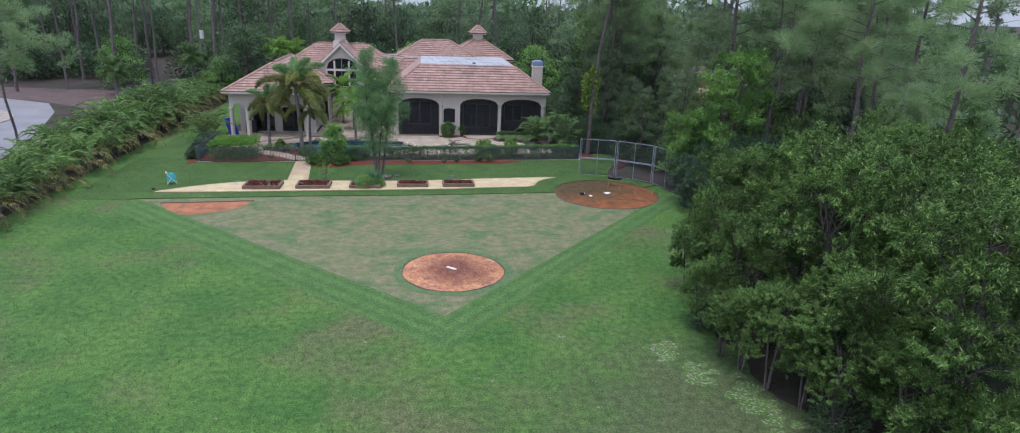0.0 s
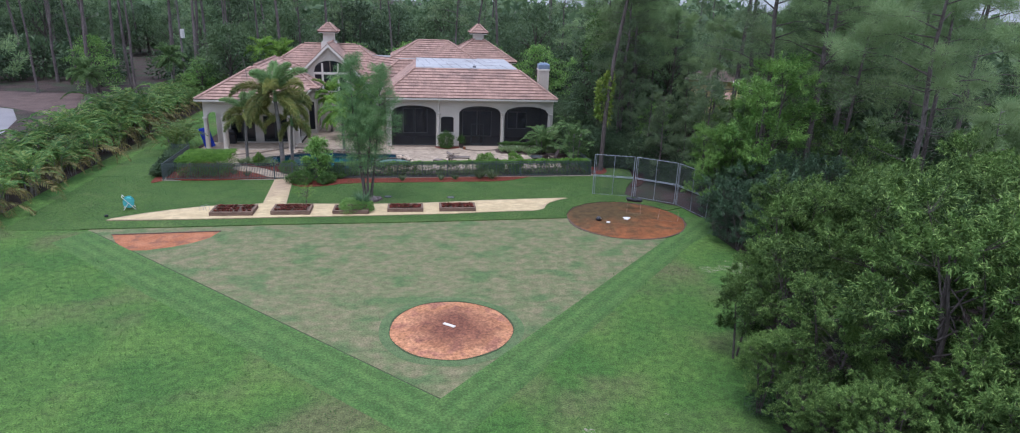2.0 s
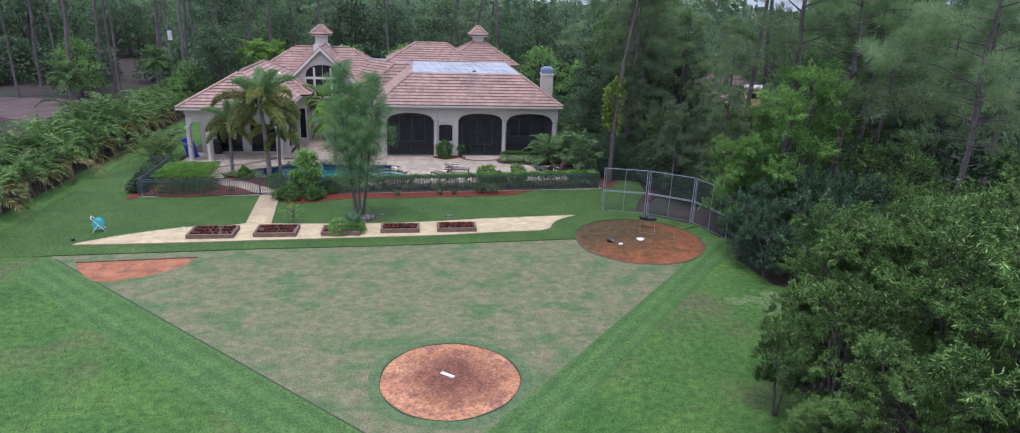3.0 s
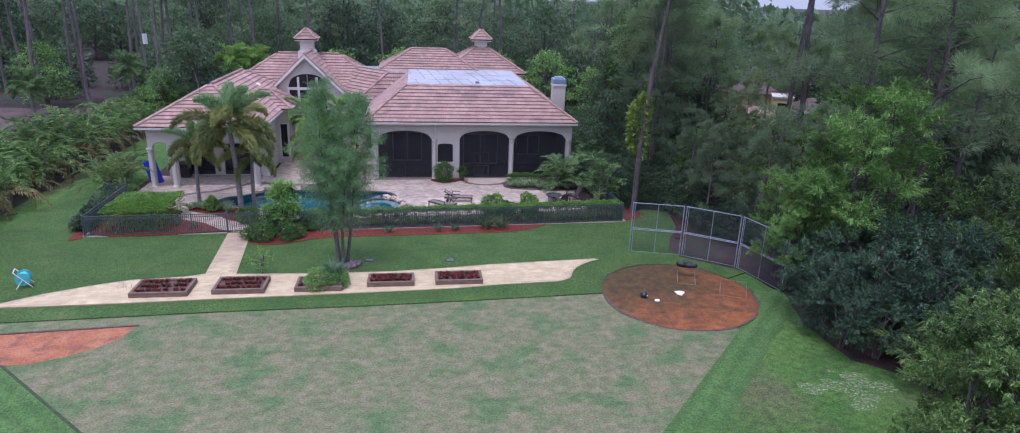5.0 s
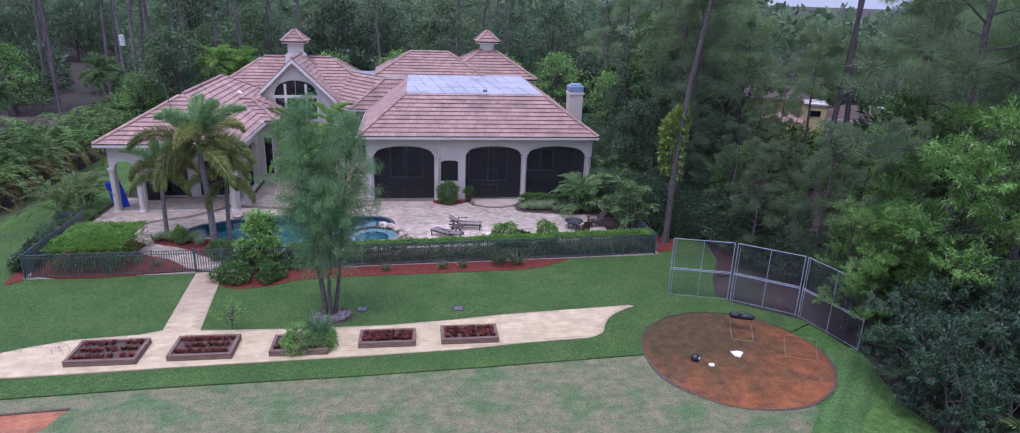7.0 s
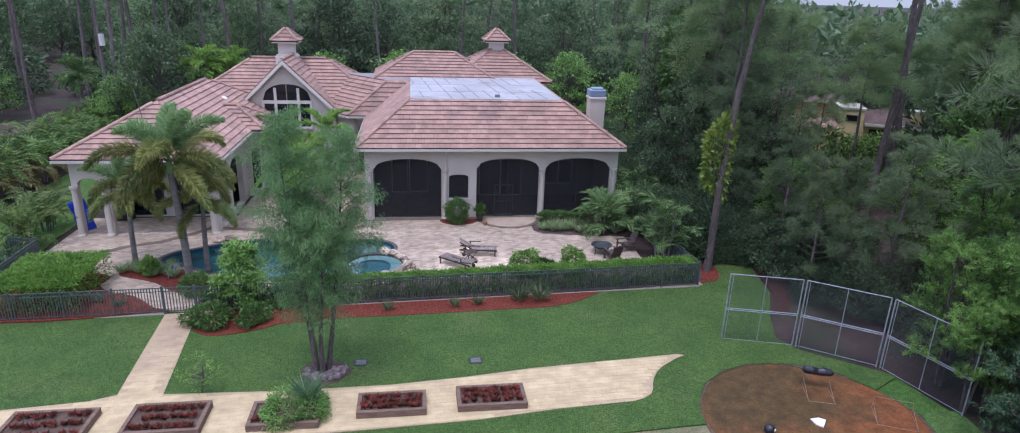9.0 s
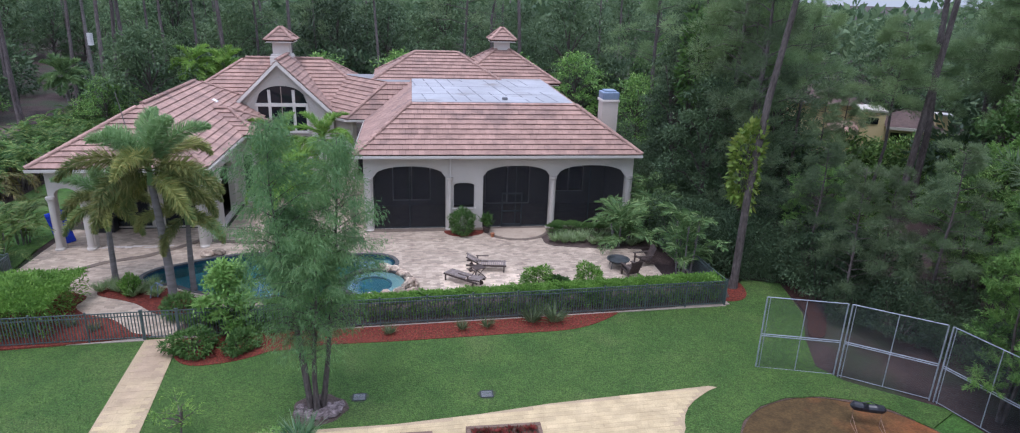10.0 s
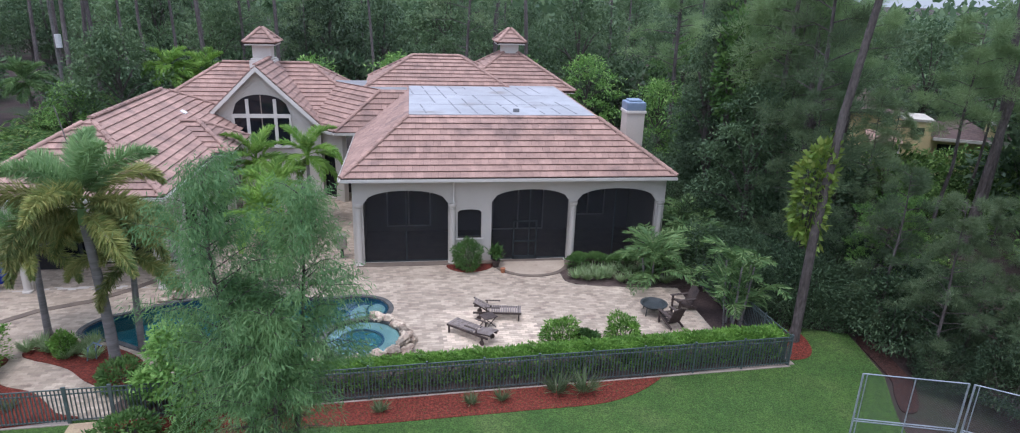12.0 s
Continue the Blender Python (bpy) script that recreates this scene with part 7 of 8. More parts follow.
# ---------------------------------------------------------------- baseball things
t = tagged(part("pitching_rubber", boxed(-0.28, 0.28, -0.07, 0.07, 0.0, 0.04, 0.008), M_TRIM, None, "worn off-white pitching rubber on the clay mound", pose(-5.5, 27.35, 0.115, 0, 0, -38)), category="pitching rubber")
pl = [(-0.22, 0.22), (0.22, 0.22), (0.22, 0.0), (0.0, -0.22), (-0.22, 0.0)]
tagged(part("home_plate", slab(pl, 0.0, 0.04), M_WHITE, None, "white five-sided home plate on damp clay", pose(6.1, 41.05, 0.05, 0, 0, -130)), category="home plate")
tagged(part("marker_disc", slab(ring_pts(0, 0, 0.12, 0.1, 16), 0.0, 0.04), M_WHITE, None, "small pale disc lying on the clay", pose(4.75, 40.3, 0.052)), category="marker")
helmet = thing("batting_helmet", (4.25, 40.72, 0.055), "black batting helmet lying on the clay", "helmet", turn=40)
bm = bmesh.new()
bmesh.ops.create_uvsphere(bm, u_segments=20, v_segments=12, radius=0.17)
bmesh.ops.delete(bm, geom=[vv for vv in bm.verts if vv.co.z < -0.09], context="VERTS")
bmesh.ops.translate(bm, vec=(0, 0, 0.09), verts=bm.verts)
part("shell", bm, M_BLACK, helmet, smooth=True)
part("brim", slab(ring_pts(0.14, 0, 0.13, 0.12, 16), 0.05, 0.065), M_BLACK, helmet)
part("badge", boxed(-0.03, 0.05, -0.178, -0.14, 0.08, 0.16, 0.01), M_WHITE, helmet, "white patch")


def wire_frame(name, at, w, h, d, turn, label):
    t = thing(name, at, label, "training frame", "training frames by the plate", "", turn)
    for pts in (((-w / 2, 0, 0), (-w / 2, 0, h)), ((w / 2, 0, 0), (w / 2, 0, h)), ((-w / 2, 0, h), (w / 2, 0, h)), ((-w / 2, 0, 0.02), (-w / 2, -d, 0.02)), ((w / 2, 0, 0.02), (w / 2, -d, 0.02)), ((-w / 2, -d, 0.02), (w / 2, -d, 0.02)),
                ((-w / 2, -d * 0.9, 0.02), (-w / 2, 0, h * 0.6)), ((w / 2, -d * 0.9, 0.02), (w / 2, 0, h * 0.6))):
        part("bar", tube(pts, [0.009, 0.009], 6), M_RUSTY, t)
    return t


wire_frame("net_frame", (7.2, 43.0, 0.03), 0.85, 0.5, 1.0, -18, "thin rusty metal frame standing on the clay")
wire_frame("net_frame", (9.0, 41.4, 0.02), 1.2, 0.45, 1.0, -25, "thin rusty metal frame standing on the clay")
bag = thing("equipment_bag", (7.2, 43.02, 0.53), "black equipment bag resting on the frame", "bag", turn=-18)
bm = tube([(-0.5, 0.0, 0.1), (-0.42, 0.02, 0.15), (-0.2, -0.01, 0.14), (0.0, 0.02, 0.1), (0.22, -0.02, 0.13), (0.42, 0.01, 0.12), (0.5, 0.0, 0.06)], [0.08, 0.15, 0.145, 0.13, 0.14, 0.14, 0.08], 12)
part("body", bm, M_BLACK, bag)
part("strap", tube([(-0.3, 0, 0.25), (0, 0, 0.36), (0.3, 0, 0.25)], [0.015] * 3, 6), M_BLACK, bag)

# ---------------------------------------------------------------- garden beds
seedling = strappy("bedding_plant", 700, 0.15, 0.15, 26, LEAF_RED, "small dark red bedding plant in a timber planter", "bedding plants", 0.07)
spots = []


def planter(x0, x1, y0, y1, group="timber planters on the path", label="weathered timber planter with rows of dark red plants", rows=3, cols=9):
    t = thing("planter", ((x0 + x1) / 2, (y0 + y1) / 2, 0.07), label, "planter", group)
    w, d = (x1 - x0) / 2, (y1 - y0) / 2
    for q in ((-w, w, -d, -d + 0.13), (-w, w, d - 0.13, d)):
        part("board", boxed(*q, 0.0, 0.24, 0.012), M_PLANK, t)
    for q in ((-w, -w + 0.13, -d + 0.132, d - 0.132), (w - 0.13, w, -d + 0.132, d - 0.132)):
        part("board", boxed(*q, 0.0, 0.237, 0.012), M_PLANK, t)
    part("soil", boxed(-w + 0.12, w - 0.12, -d + 0.12, d - 0.12, 0.0, 0.17), M_SOIL, t)
    rng = random.Random(int(x0 * 10))
    for i in range(cols):
        for j in range(rows):
            if rng.random() < 0.93:
                spots.append((x0 + 0.28 + (x1 - x0 - 0.56) * i / max(1, cols - 1) + rng.uniform(-0.05, 0.05), y0 + 0.3 + (y1 - y0 - 0.6) * j / max(1, rows - 1) + rng.uniform(-0.05, 0.05)))


planter(-18.95, -16.5, 42.02, 43.6)
planter(-15.5, -13.22, 42.15, 43.68)
planter(-8.65, -6.45, 42.55, 43.66)
planter(-5.45, -3.17, 42.6, 43.78)
planter(-11.9, -9.75, 42.2, 43.5, label="weathered timber planter overgrown with ground cover", rows=1, cols=1)
rng = random.Random(12)
for i, (x, y) in enumerate(spots):
    m = pose(x, y, 0.23, 0, 0, rng.uniform(0, 360))
    k = rng.uniform(0.8, 1.25)
    if i == 0:
        seedling.matrix_basis = m
    else:
        copy_thing(seedling, m)
gc = bush("ground_cover", 710, 1.05, 0.85, 0.62, 5200, 0.1, LEAF_BRIGHT, "spreading bright green ground cover spilling over a planter", category="shrub")
gc.matrix_basis = pose(-10.55, 42.95, 0.07)
tuft = strappy("grass_tuft", 711, 0.75, 0.75, 260, LEAF_SILVER, "pale grassy tuft over a planter", "", 0.025)
tuft.matrix_basis = pose(-10.2, 43.3, 0.35)
sap = acacia("sapling", 712, 1.15, 0.72, LEAF_COURT, "thin pale sapling beside the path", "", 9, 5, 9, 0.12, 0.3, 1, "sapling")
sap.matrix_basis = pose(-13.9, 44.5, 0.06)
tagged(part("tree_bed", dome(-9.95, 45.4, 0.85, 0.12, 4, 0.05), M_MULCH2, None, "raised ring of dark soil round the tree", (0, 0, 0.055), "structure"), category="bed")
grey_rocks = []
for k in range(3):
    me = to_mesh("stone", boxed(-0.12, 0.12, -0.075 - 0.01 * k, 0.075, -0.05, 0.05, 0.014))
    me.materials.append(M_ROCK_GREY)
    grey_rocks.append(me)
rng = random.Random(5)
for i in range(46):
    a, rr = rng.uniform(3.0, 6.5), 0.2 + 0.5 * math.sqrt(rng.random())
    tagged(part("stone", grey_rocks[i % 3], M_ROCK_GREY, None, "broken purple-grey paver at the foot of the tree", pose(-9.95 + rr * math.cos(a), 45.4 + rr * math.sin(a) * 0.9, 0.2 - 0.08 * rr, rng.uniform(-30, 30), rng.uniform(-30, 30), rng.uniform(0, 360))), category="stone", group="stones round the tree")
for x, y in ((-4.6, 45.75), (-8.75, 45.95)):
    drain = thing("valve_cover", (x, y, 0.055), "square dark grate set in a ring of dry turf", "valve cover", "valve covers in the lawn")
    part("dry_ring", slab(ring_pts(0, 0, 0.3, 0.28, 22, 0.06, 2), 0.0, 0.008), M_EDGE, drain)
    part("frame", prism([[(-0.22, -0.2), (0.22, -0.2), (0.22, 0.2), (-0.22, 0.2)], [(-0.18, -0.16), (0.18, -0.16), (0.18, 0.16), (-0.18, 0.16)]], 0.0, 0.026), M_DARKMETAL, drain)
    for i in range(6):
        part("bar", boxed(-0.18, 0.18, -0.15 + 0.056 * i, -0.122 + 0.056 * i, 0.004, 0.02), M_SEAM, drain)
for i, (x, y) in enumerate(((-19.55, 42.95), (-19.4, 43.15))):
    tagged(part("wire_hoop", tube([(x - 0.18, y, 0.07), (x - 0.17, y, 0.3), (x - 0.08, y, 0.42), (x + 0.08, y, 0.42), (x + 0.17, y, 0.3), (x + 0.18, y, 0.07)], [0.008] * 6, 6), M_GALV, None, "thin wire hoop standing on the path"), category="hoop", group="wire hoops")

# hose reel
reel = thing("hose_reel", (-23.95, 43.65, 0.06), "teal hose reel cart on the lawn", "hose reel", turn=20)
for y in (-0.24, 0.24):
    n = 20
    v = [(0.3 * math.cos(6.283 * k / n), y + s, 0.42 + 0.3 * math.sin(6.283 * k / n)) for s in (-0.015, 0.015) for k in range(n)]
    part("flange", (v, [tuple(range(n)), tuple(range(n, 2 * n))[::-1]] + [(k, (k + 1) % n, n + (k + 1) % n, n + k) for k in range(n)]), M_TEAL, reel)
part("hose", tube([(0, -0.22, 0.42), (0, 0.22, 0.42)], [0.22, 0.22], 16), M_TEAL, reel, "coiled pale green hose")
for y in (-0.28, 0.28):
    part("leg", tube([(0.32, y, 0.0), (0, y, 0.42), (-0.3, y, 0.8)], [0.018] * 3, 6), M_WHITE, reel)
    part("leg", tube([(-0.3, y, 0.0), (0, y, 0.42)], [0.018] * 2, 6), M_WHITE, reel)
part("crossbar", tube([(-0.3, -0.28, 0.8), (-0.3, 0.28, 0.8)], [0.018] * 2, 6), M_WHITE, reel)
tagged(part("hose_nozzle", boxed(-0.1, 0.1, -0.05, 0.05, 0, 0.12, 0.03), M_BLACK, None, "black hose fitting lying in the grass", pose(-24.6, 42.1, 0.055, 0, 0, 30)), category="hose fitting")

# ---------------------------------------------------------------- planting inside the fence
def mulch(name, pts, z=0.045, label="red bark mulch bed", mat=None):
    structure(name, slab(smooth_loop(pts, 5), -0.02, z), mat or M_MULCH, label, "mulch bed")


mulch("mulch_bed_front", [(-12.4, 49.2), (-10.3, 49.45), (-7.8, 49.5), (-5.6, 49.6), (-3.3, 49.72), (-0.7, 49.9), (1.0, 50.7), (1.3, 51.4), (-3, 51.1), (-9, 50.75), (-13, 50.5)], 0.078)
mulch("mulch_bed_shrub", [(-15.5, 49.2), (-14.7, 48.4), (-13.2, 48.6), (-11.9, 49.4), (-11.4, 50.5), (-15.4, 50.35)], 0.083)
mulch("mulch_bed_gate", [(-24.0, 50.3), (-17.1, 50.5), (-17.5, 50.9), (-18.6, 52.0), (-19.8, 52.55), (-20.5, 53.3), (-20.7, 54.4), (-24.0, 55.2)], 0.128)
mulch("mulch_bed_palms", [(-20.2, 54.5), (-20.1, 55.4), (-19.3, 55.6), (-18.3, 55.05), (-17.3, 54.7), (-16.2, 53.9), (-15.5, 52.8), (-15.8, 52.2), (-16.7, 52.2), (-17.4, 52.6), (-18.2, 53.35), (-19.0, 53.8), (-19.7, 54.1)], 0.13)
# dark tone under the hedge stands in for the shade inside it
mulch("mulch_bed_hedge", [(-15.4, 50.5), (-8, 50.8), (6.1, 51.75), (6.0, 54.4), (4.9, 54.0), (-1, 53.2), (-7.2, 52.9), (-11.5, 52.4), (-15, 52.4)], 0.11, "bed under the hedge, coloured dark for the hedge's shaded inside", M_MULCH2)
mulch("mulch_bed_corner", [(-24.9, 49.75), (-24.4, 49.75), (-24.25, 50.4), (-24.35, 56.2), (-24.9, 56.6), (-25.1, 54)], 0.078)
mulch("mulch_bed_pine", [(6.5, 52.0), (7.4, 51.9), (8.0, 52.6), (8.1, 53.8), (7.0, 54.2), (6.4, 53.6)], 0.078)
mulch("mulch_bed_woods", [(8.75, 48.6), (9.15, 49.5), (9.7, 50.5), (10.15, 53.0), (10.75, 53.0), (10.4, 50.4), (9.8, 49.2), (9.2, 48.5)], 0.03, "dark red mulch along the edge of the woods", M_MULCH_OLD)
mulch("mulch_bed_porch", [(-0.05, 59.6), (0.4, 58.85), (2.8, 58.3), (4.9, 58.2), (5.9, 58.6), (6.2, 61.6), (0.5, 61.55)], 0.11, "dark soil of the porch bed", M_MULCH2)
mulch("mulch_bed_window", [(-5.2, 60.9), (-4.4, 60.4), (-3.3, 60.8), (-3.3, 61.5), (-5.1, 61.5)], 0.12)
structure("porch_step", slab([(-3.05 + 0.0, 61.5)] + ring_pts(-1.27, 61.4, 1.85, 1.7, 24, a0=math.pi, a1=2 * math.pi) + [(0.58, 61.5)], 0.05, 0.135), M_EDGE_PAVER, "curved brown brick step before the porch", "step")
structure("porch_step_top", slab([(-2.85, 61.5)] + ring_pts(-1.27, 61.4, 1.65, 1.5, 24, a0=math.pi, a1=2 * math.pi) + [(0.38, 61.5)], 0.06, 0.142), M_PAVER, "curved paved step before the porch", "step")


def ribbon(pts, w, z0, z1):
    n = len(pts)
    v, f = [], []
    for i, p in enumerate(pts):
        d = Vector(pts[min(i + 1, n - 1)]) - Vector(pts[max(i - 1, 0)])
        o = Vector((d.y, -d.x)).normalized() * (w / 2)
        v += [(p[0] + o.x, p[1] + o.y, z0), (p[0] + o.x, p[1] + o.y, z1), (p[0] - o.x, p[1] - o.y, z1), (p[0] - o.x, p[1] - o.y, z0)]
    for i in range(n - 1):
        f += [(4 * i + k, 4 * i + (k + 1) % 4, 4 * i + 4 + (k + 1) % 4, 4 * i + 4 + k) for k in range(4)]
    return v, f


structure("terrace_edge", ribbon([(-24.6, 55.2), (-23.3, 55.9), (-21.3, 57.9), (-19.7, 58.6), (-18.5, 59.7), (-17.8, 60.6), (-17.0, 60.5), (-15.5, 60.2), (-13, 59.9), (-10.5, 59.6), (-9.6, 60.5)], 0.34, 0.09, 0.125), M_EDGE_PAVER,
          "curving brown paver border across the patio", "paver border")

LB = "clipped low green hedge behind the fence"
hedge = bush("low_hedge", 800, 1.05, 0.36, 1.0, 4600, 0.11, LEAF_HEDGE, LB, "hedge behind the fence", 0.9, "hedge", loose=0.13)
k = 0
x = -11.7
while x < 5.6:
    yy = 51.26 + (x + 11.6) * 0.046
    m = pose(x, yy, 0.05, 0, 0, 3) @ Matrix.Diagonal((1, 1 + 0.012 * (x + 11), 0.96 + 0.011 * (x + 11), 1))
    if k == 0:
        hedge.matrix_basis = m
    else:
        copy_thing(hedge, m)
    x += 1.89
    k += 1
big = bush("box_hedge", 801, 1.72, 1.95, 1.3, 24000, 0.11, LEAF_HEDGE, "broad block of clipped bright green hedge", "", 0.9, "hedge")
big.matrix_basis = pose(-21.9, 52.35, 0.05, 0, 0, 2)
for i, (x, y, r, h, lab) in enumerate(((-1.6, 53.2, 0.62, 1.25, "rounded green shrub behind the hedge"), (0.75, 53.1, 0.6, 1.3, "rounded green shrub behind the hedge"), (-4.35, 60.85, 0.72, 1.45, "dark rounded shrub under the window"), (-0.6, 53.1, 0.4, 0.8, "thin shrub behind the hedge"))):
    t = bush("round_shrub", 810 + i, r, r, h, 2600, 0.13, LEAF_HEDGE if i < 2 else LEAF_SHRUB, lab, "shrubs on the patio")
    t.matrix_basis = pose(x, y, 0.08)
mag = broadleaf("magnolia_shrub", 820, 3.6, 1.35, 4600, 0.24, LEAF_BRIGHT, "open broad-leaved shrub by the gate", "", 0.05, 26, 0.3, category="shrub")
mag.matrix_basis = pose(-13.9, 50.75, 0.04) @ Matrix.Scale(0.84, 4)
sh = bush("low_shrub", 821, 0.8, 0.6, 0.9, 2200, 0.14, LEAF_SHRUB, "low mixed shrub by the gate", "low shrubs by the gate")
scatter(sh, [(-14.9, 49.3), (-13.2, 49.4), (-12.6, 50.9), (-12.0, 51.6), (-15.0, 51.4), (-16.2, 52.3)], 822, 0.7, 1.1)
fresh = bush("young_shrub", 823, 0.42, 0.4, 0.85, 1500, 0.12, LEAF_HEDGE, "bright green leafy shrub among the palms", category="shrub")
fresh.matrix_basis = pose(-18.75, 54.3, 0.12)
porch_hedge = bush("porch_hedge", 825, 0.62, 0.4, 0.62, 2600, 0.1, LEAF_SHRUB, "low dark clipped hedge before the screened porch", "hedge before the porch", 0.9, "hedge")
scatter(porch_hedge, [(0.9, 60.75), (2.0, 60.75), (3.1, 60.6)], 826, 0.95, 1.05)
strap = strappy("strap_plant", 830, 0.42, 0.46, 130, LEAF_STRAP, "tuft of pale striped strap leaves", "strap-leaved plants", 0.03)
rng = random.Random(83)
spots = [(-20.1 + 0.42 * i + rng.uniform(-0.1, 0.1), 54.5 + 0.45 * (i % 2) + rng.uniform(-0.15, 0.15)) for i in range(6)]
spots += [(0.45 + 0.5 * i, 59.1 + rng.uniform(-0.2, 0.35) - 0.05 * i) for i in range(10)] + [(0.9 + 0.5 * i, 59.8 + rng.uniform(-0.2, 0.2)) for i in range(9)]
spots += [(-18.2, 54.6), (-18.6, 54.1), (-17.7, 54.0)]
for i, (x, y) in enumerate(spots):
    m = pose(x, y, 0.11, 0, 0, rng.uniform(0, 360))
    if i == 0:
        strap.matrix_basis = m
    else:
        copy_thing(strap, m)
spike = strappy("spiky_plant", 831, 0.6, 0.8, 120, LEAF_SPIKE, "spiky dark-leaved plant in the mulch", "spiky plants", 0.034)
spots = [(-2.25, 50.55), (-1.35, 50.5), (-7.9, 50.05), (-5.1, 50.2), (-21.2, 51.1), (-19.9, 51.6), (-18.9, 51.2), (-25.0, 51.0), (-25.0, 52.3), (-25.1, 53.6), (-25.2, 54.9), (-24.9, 56.0), (-4.1, 50.3)]
for i, (x, y) in enumerate(spots):
    m = pose(x, y, 0.06, 0, 0, rng.uniform(0, 360)) @ Matrix.Diagonal((*(3 * [1.0 if i < 2 else 0.55]), 1))
    if i == 0:
        spike.matrix_basis = m
    else:
        copy_thing(spike, m)
side = bush("side_shrub", 835, 0.6, 0.8, 1.0, 1800, 0.16, LEAF_DARK, "dark low shrub outside the fence", "shrubs along the side fence")
scatter(side, [(-24.8, 51.4), (-24.9, 52.8), (-24.9, 54.2), (-25.0, 55.5), (-25.6, 57.0)], 836, 0.8, 1.1)
pot = thing("potted_plant", (-3.0, 61.0, 0.11), "small palm in a dark pot beside the porch", "potted plant")
part("pot", tube([(0, 0, 0), (0, 0, 0.05), (0, 0, 0.28), (0, 0, 0.32)], [0.13, 0.15, 0.2, 0.21], 16), M_TEAKDARK, pot)
me = leaves("foliage", np.random.default_rng(5).normal(0, 0.1, (260, 3)) + np.array([0, 0, 0.7]), np.random.default_rng(6).normal(size=(260, 3)) + np.array([0, 0, 0.5]), 0.35, 0.06, np.random.default_rng(7))
part("foliage", me, LEAF_SHRUB, pot)
tagged(part("flower_pot", tube([(0, 0, 0), (0, 0, 0.2), (0, 0, 0.22)], [0.08, 0.12, 0.12], 14), M_CLAY, None, "small clay flower pot on the patio", (-2.75, 60.3, 0.1)), category="flower pot")

# ---------------------------------------------------------------- patio furniture


def lounger(at, turn, label, back=38):
    """A slatted teak sun lounger with a raised back, wheels and armrests."""
    t = thing("sun_lounger", at, label, "sun lounger", "sun loungers on the patio", "", turn)
    for y in (-0.3, 0.3):
        part("side_rail", boxed(-0.95, 0.95, y - 0.025, y + 0.025, 0.28, 0.36, 0.006), M_TEAKDARK, t)
        for x in (-0.85, 0.7):
            part("leg", boxed(x - 0.03, x + 0.03, y - 0.028, y + 0.028, 0.0, 0.29, 0.004), M_TEAKDARK, t)
        part("armrest", boxed(-0.1, 0.5, y - 0.035 + 0.03 * (1 if y > 0 else -1), y + 0.035 + 0.03 * (1 if y > 0 else -1), 0.55, 0.58, 0.006), M_TEAKDARK, t)
        part("arm_post", boxed(0.4, 0.45, y - 0.02, y + 0.02, 0.36, 0.55), M_TEAKDARK, t)
        part("wheel", tube([(0.72, y * 1.12 - 0.02, 0.1), (0.72, y * 1.12 + 0.02, 0.1)], [0.1, 0.1], 14), M_TEAKDARK, t)
    slat = to_mesh("slat", boxed(-0.035, 0.035, -0.28, 0.28, 0.36, 0.378, 0.004))
    slat.materials.append(M_TEAKPALE)
    for i in range(13):
        part("slat", slat, M_TEAKPALE, t, at=(-0.9 + 0.092 * i, 0, 0))
    for i in range(8):
        part("slat", slat, M_TEAKPALE, t, at=Matrix.Translation((0.3, 0, 0.37)) @ pose(0, 0, 0, 0, -back, 0) @ Matrix.Translation((0.05 + 0.09 * i, 0, -0.36)))
    for y in (-0.25, 0.25):
        part("back_rail", boxed(0, 0.74, -0.02, 0.02, -0.05, -0.01), M_TEAKDARK, t, at=Matrix.Translation((0.3, y, 0.37)) @ pose(0, 0, 0, 0, -back, 0))
    return t


lounger((-4.7, 54.5, 0.1), -42, "dark slatted teak sun lounger with raised back on pavers", 8)
lounger((-3.55, 55.95, 0.1), 172, "weathered slatted teak sun lounger beside a side table", 30)
tb = thing("side_table", (-4.0, 55.2, 0.1), "small dark folding side table between the loungers", "side table", turn=25)
part("tabletop", boxed(-0.28, 0.28, -0.25, 0.25, 0.44, 0.47, 0.006), M_TEAKDARK, tb)
for x in (-0.24, 0.24):
    for y in (-0.2, 0.2):
        part("leg", tube([(x, y, 0.0), (-x * 0.9, y, 0.44)], [0.018, 0.018], 6), M_TEAKDARK, tb)


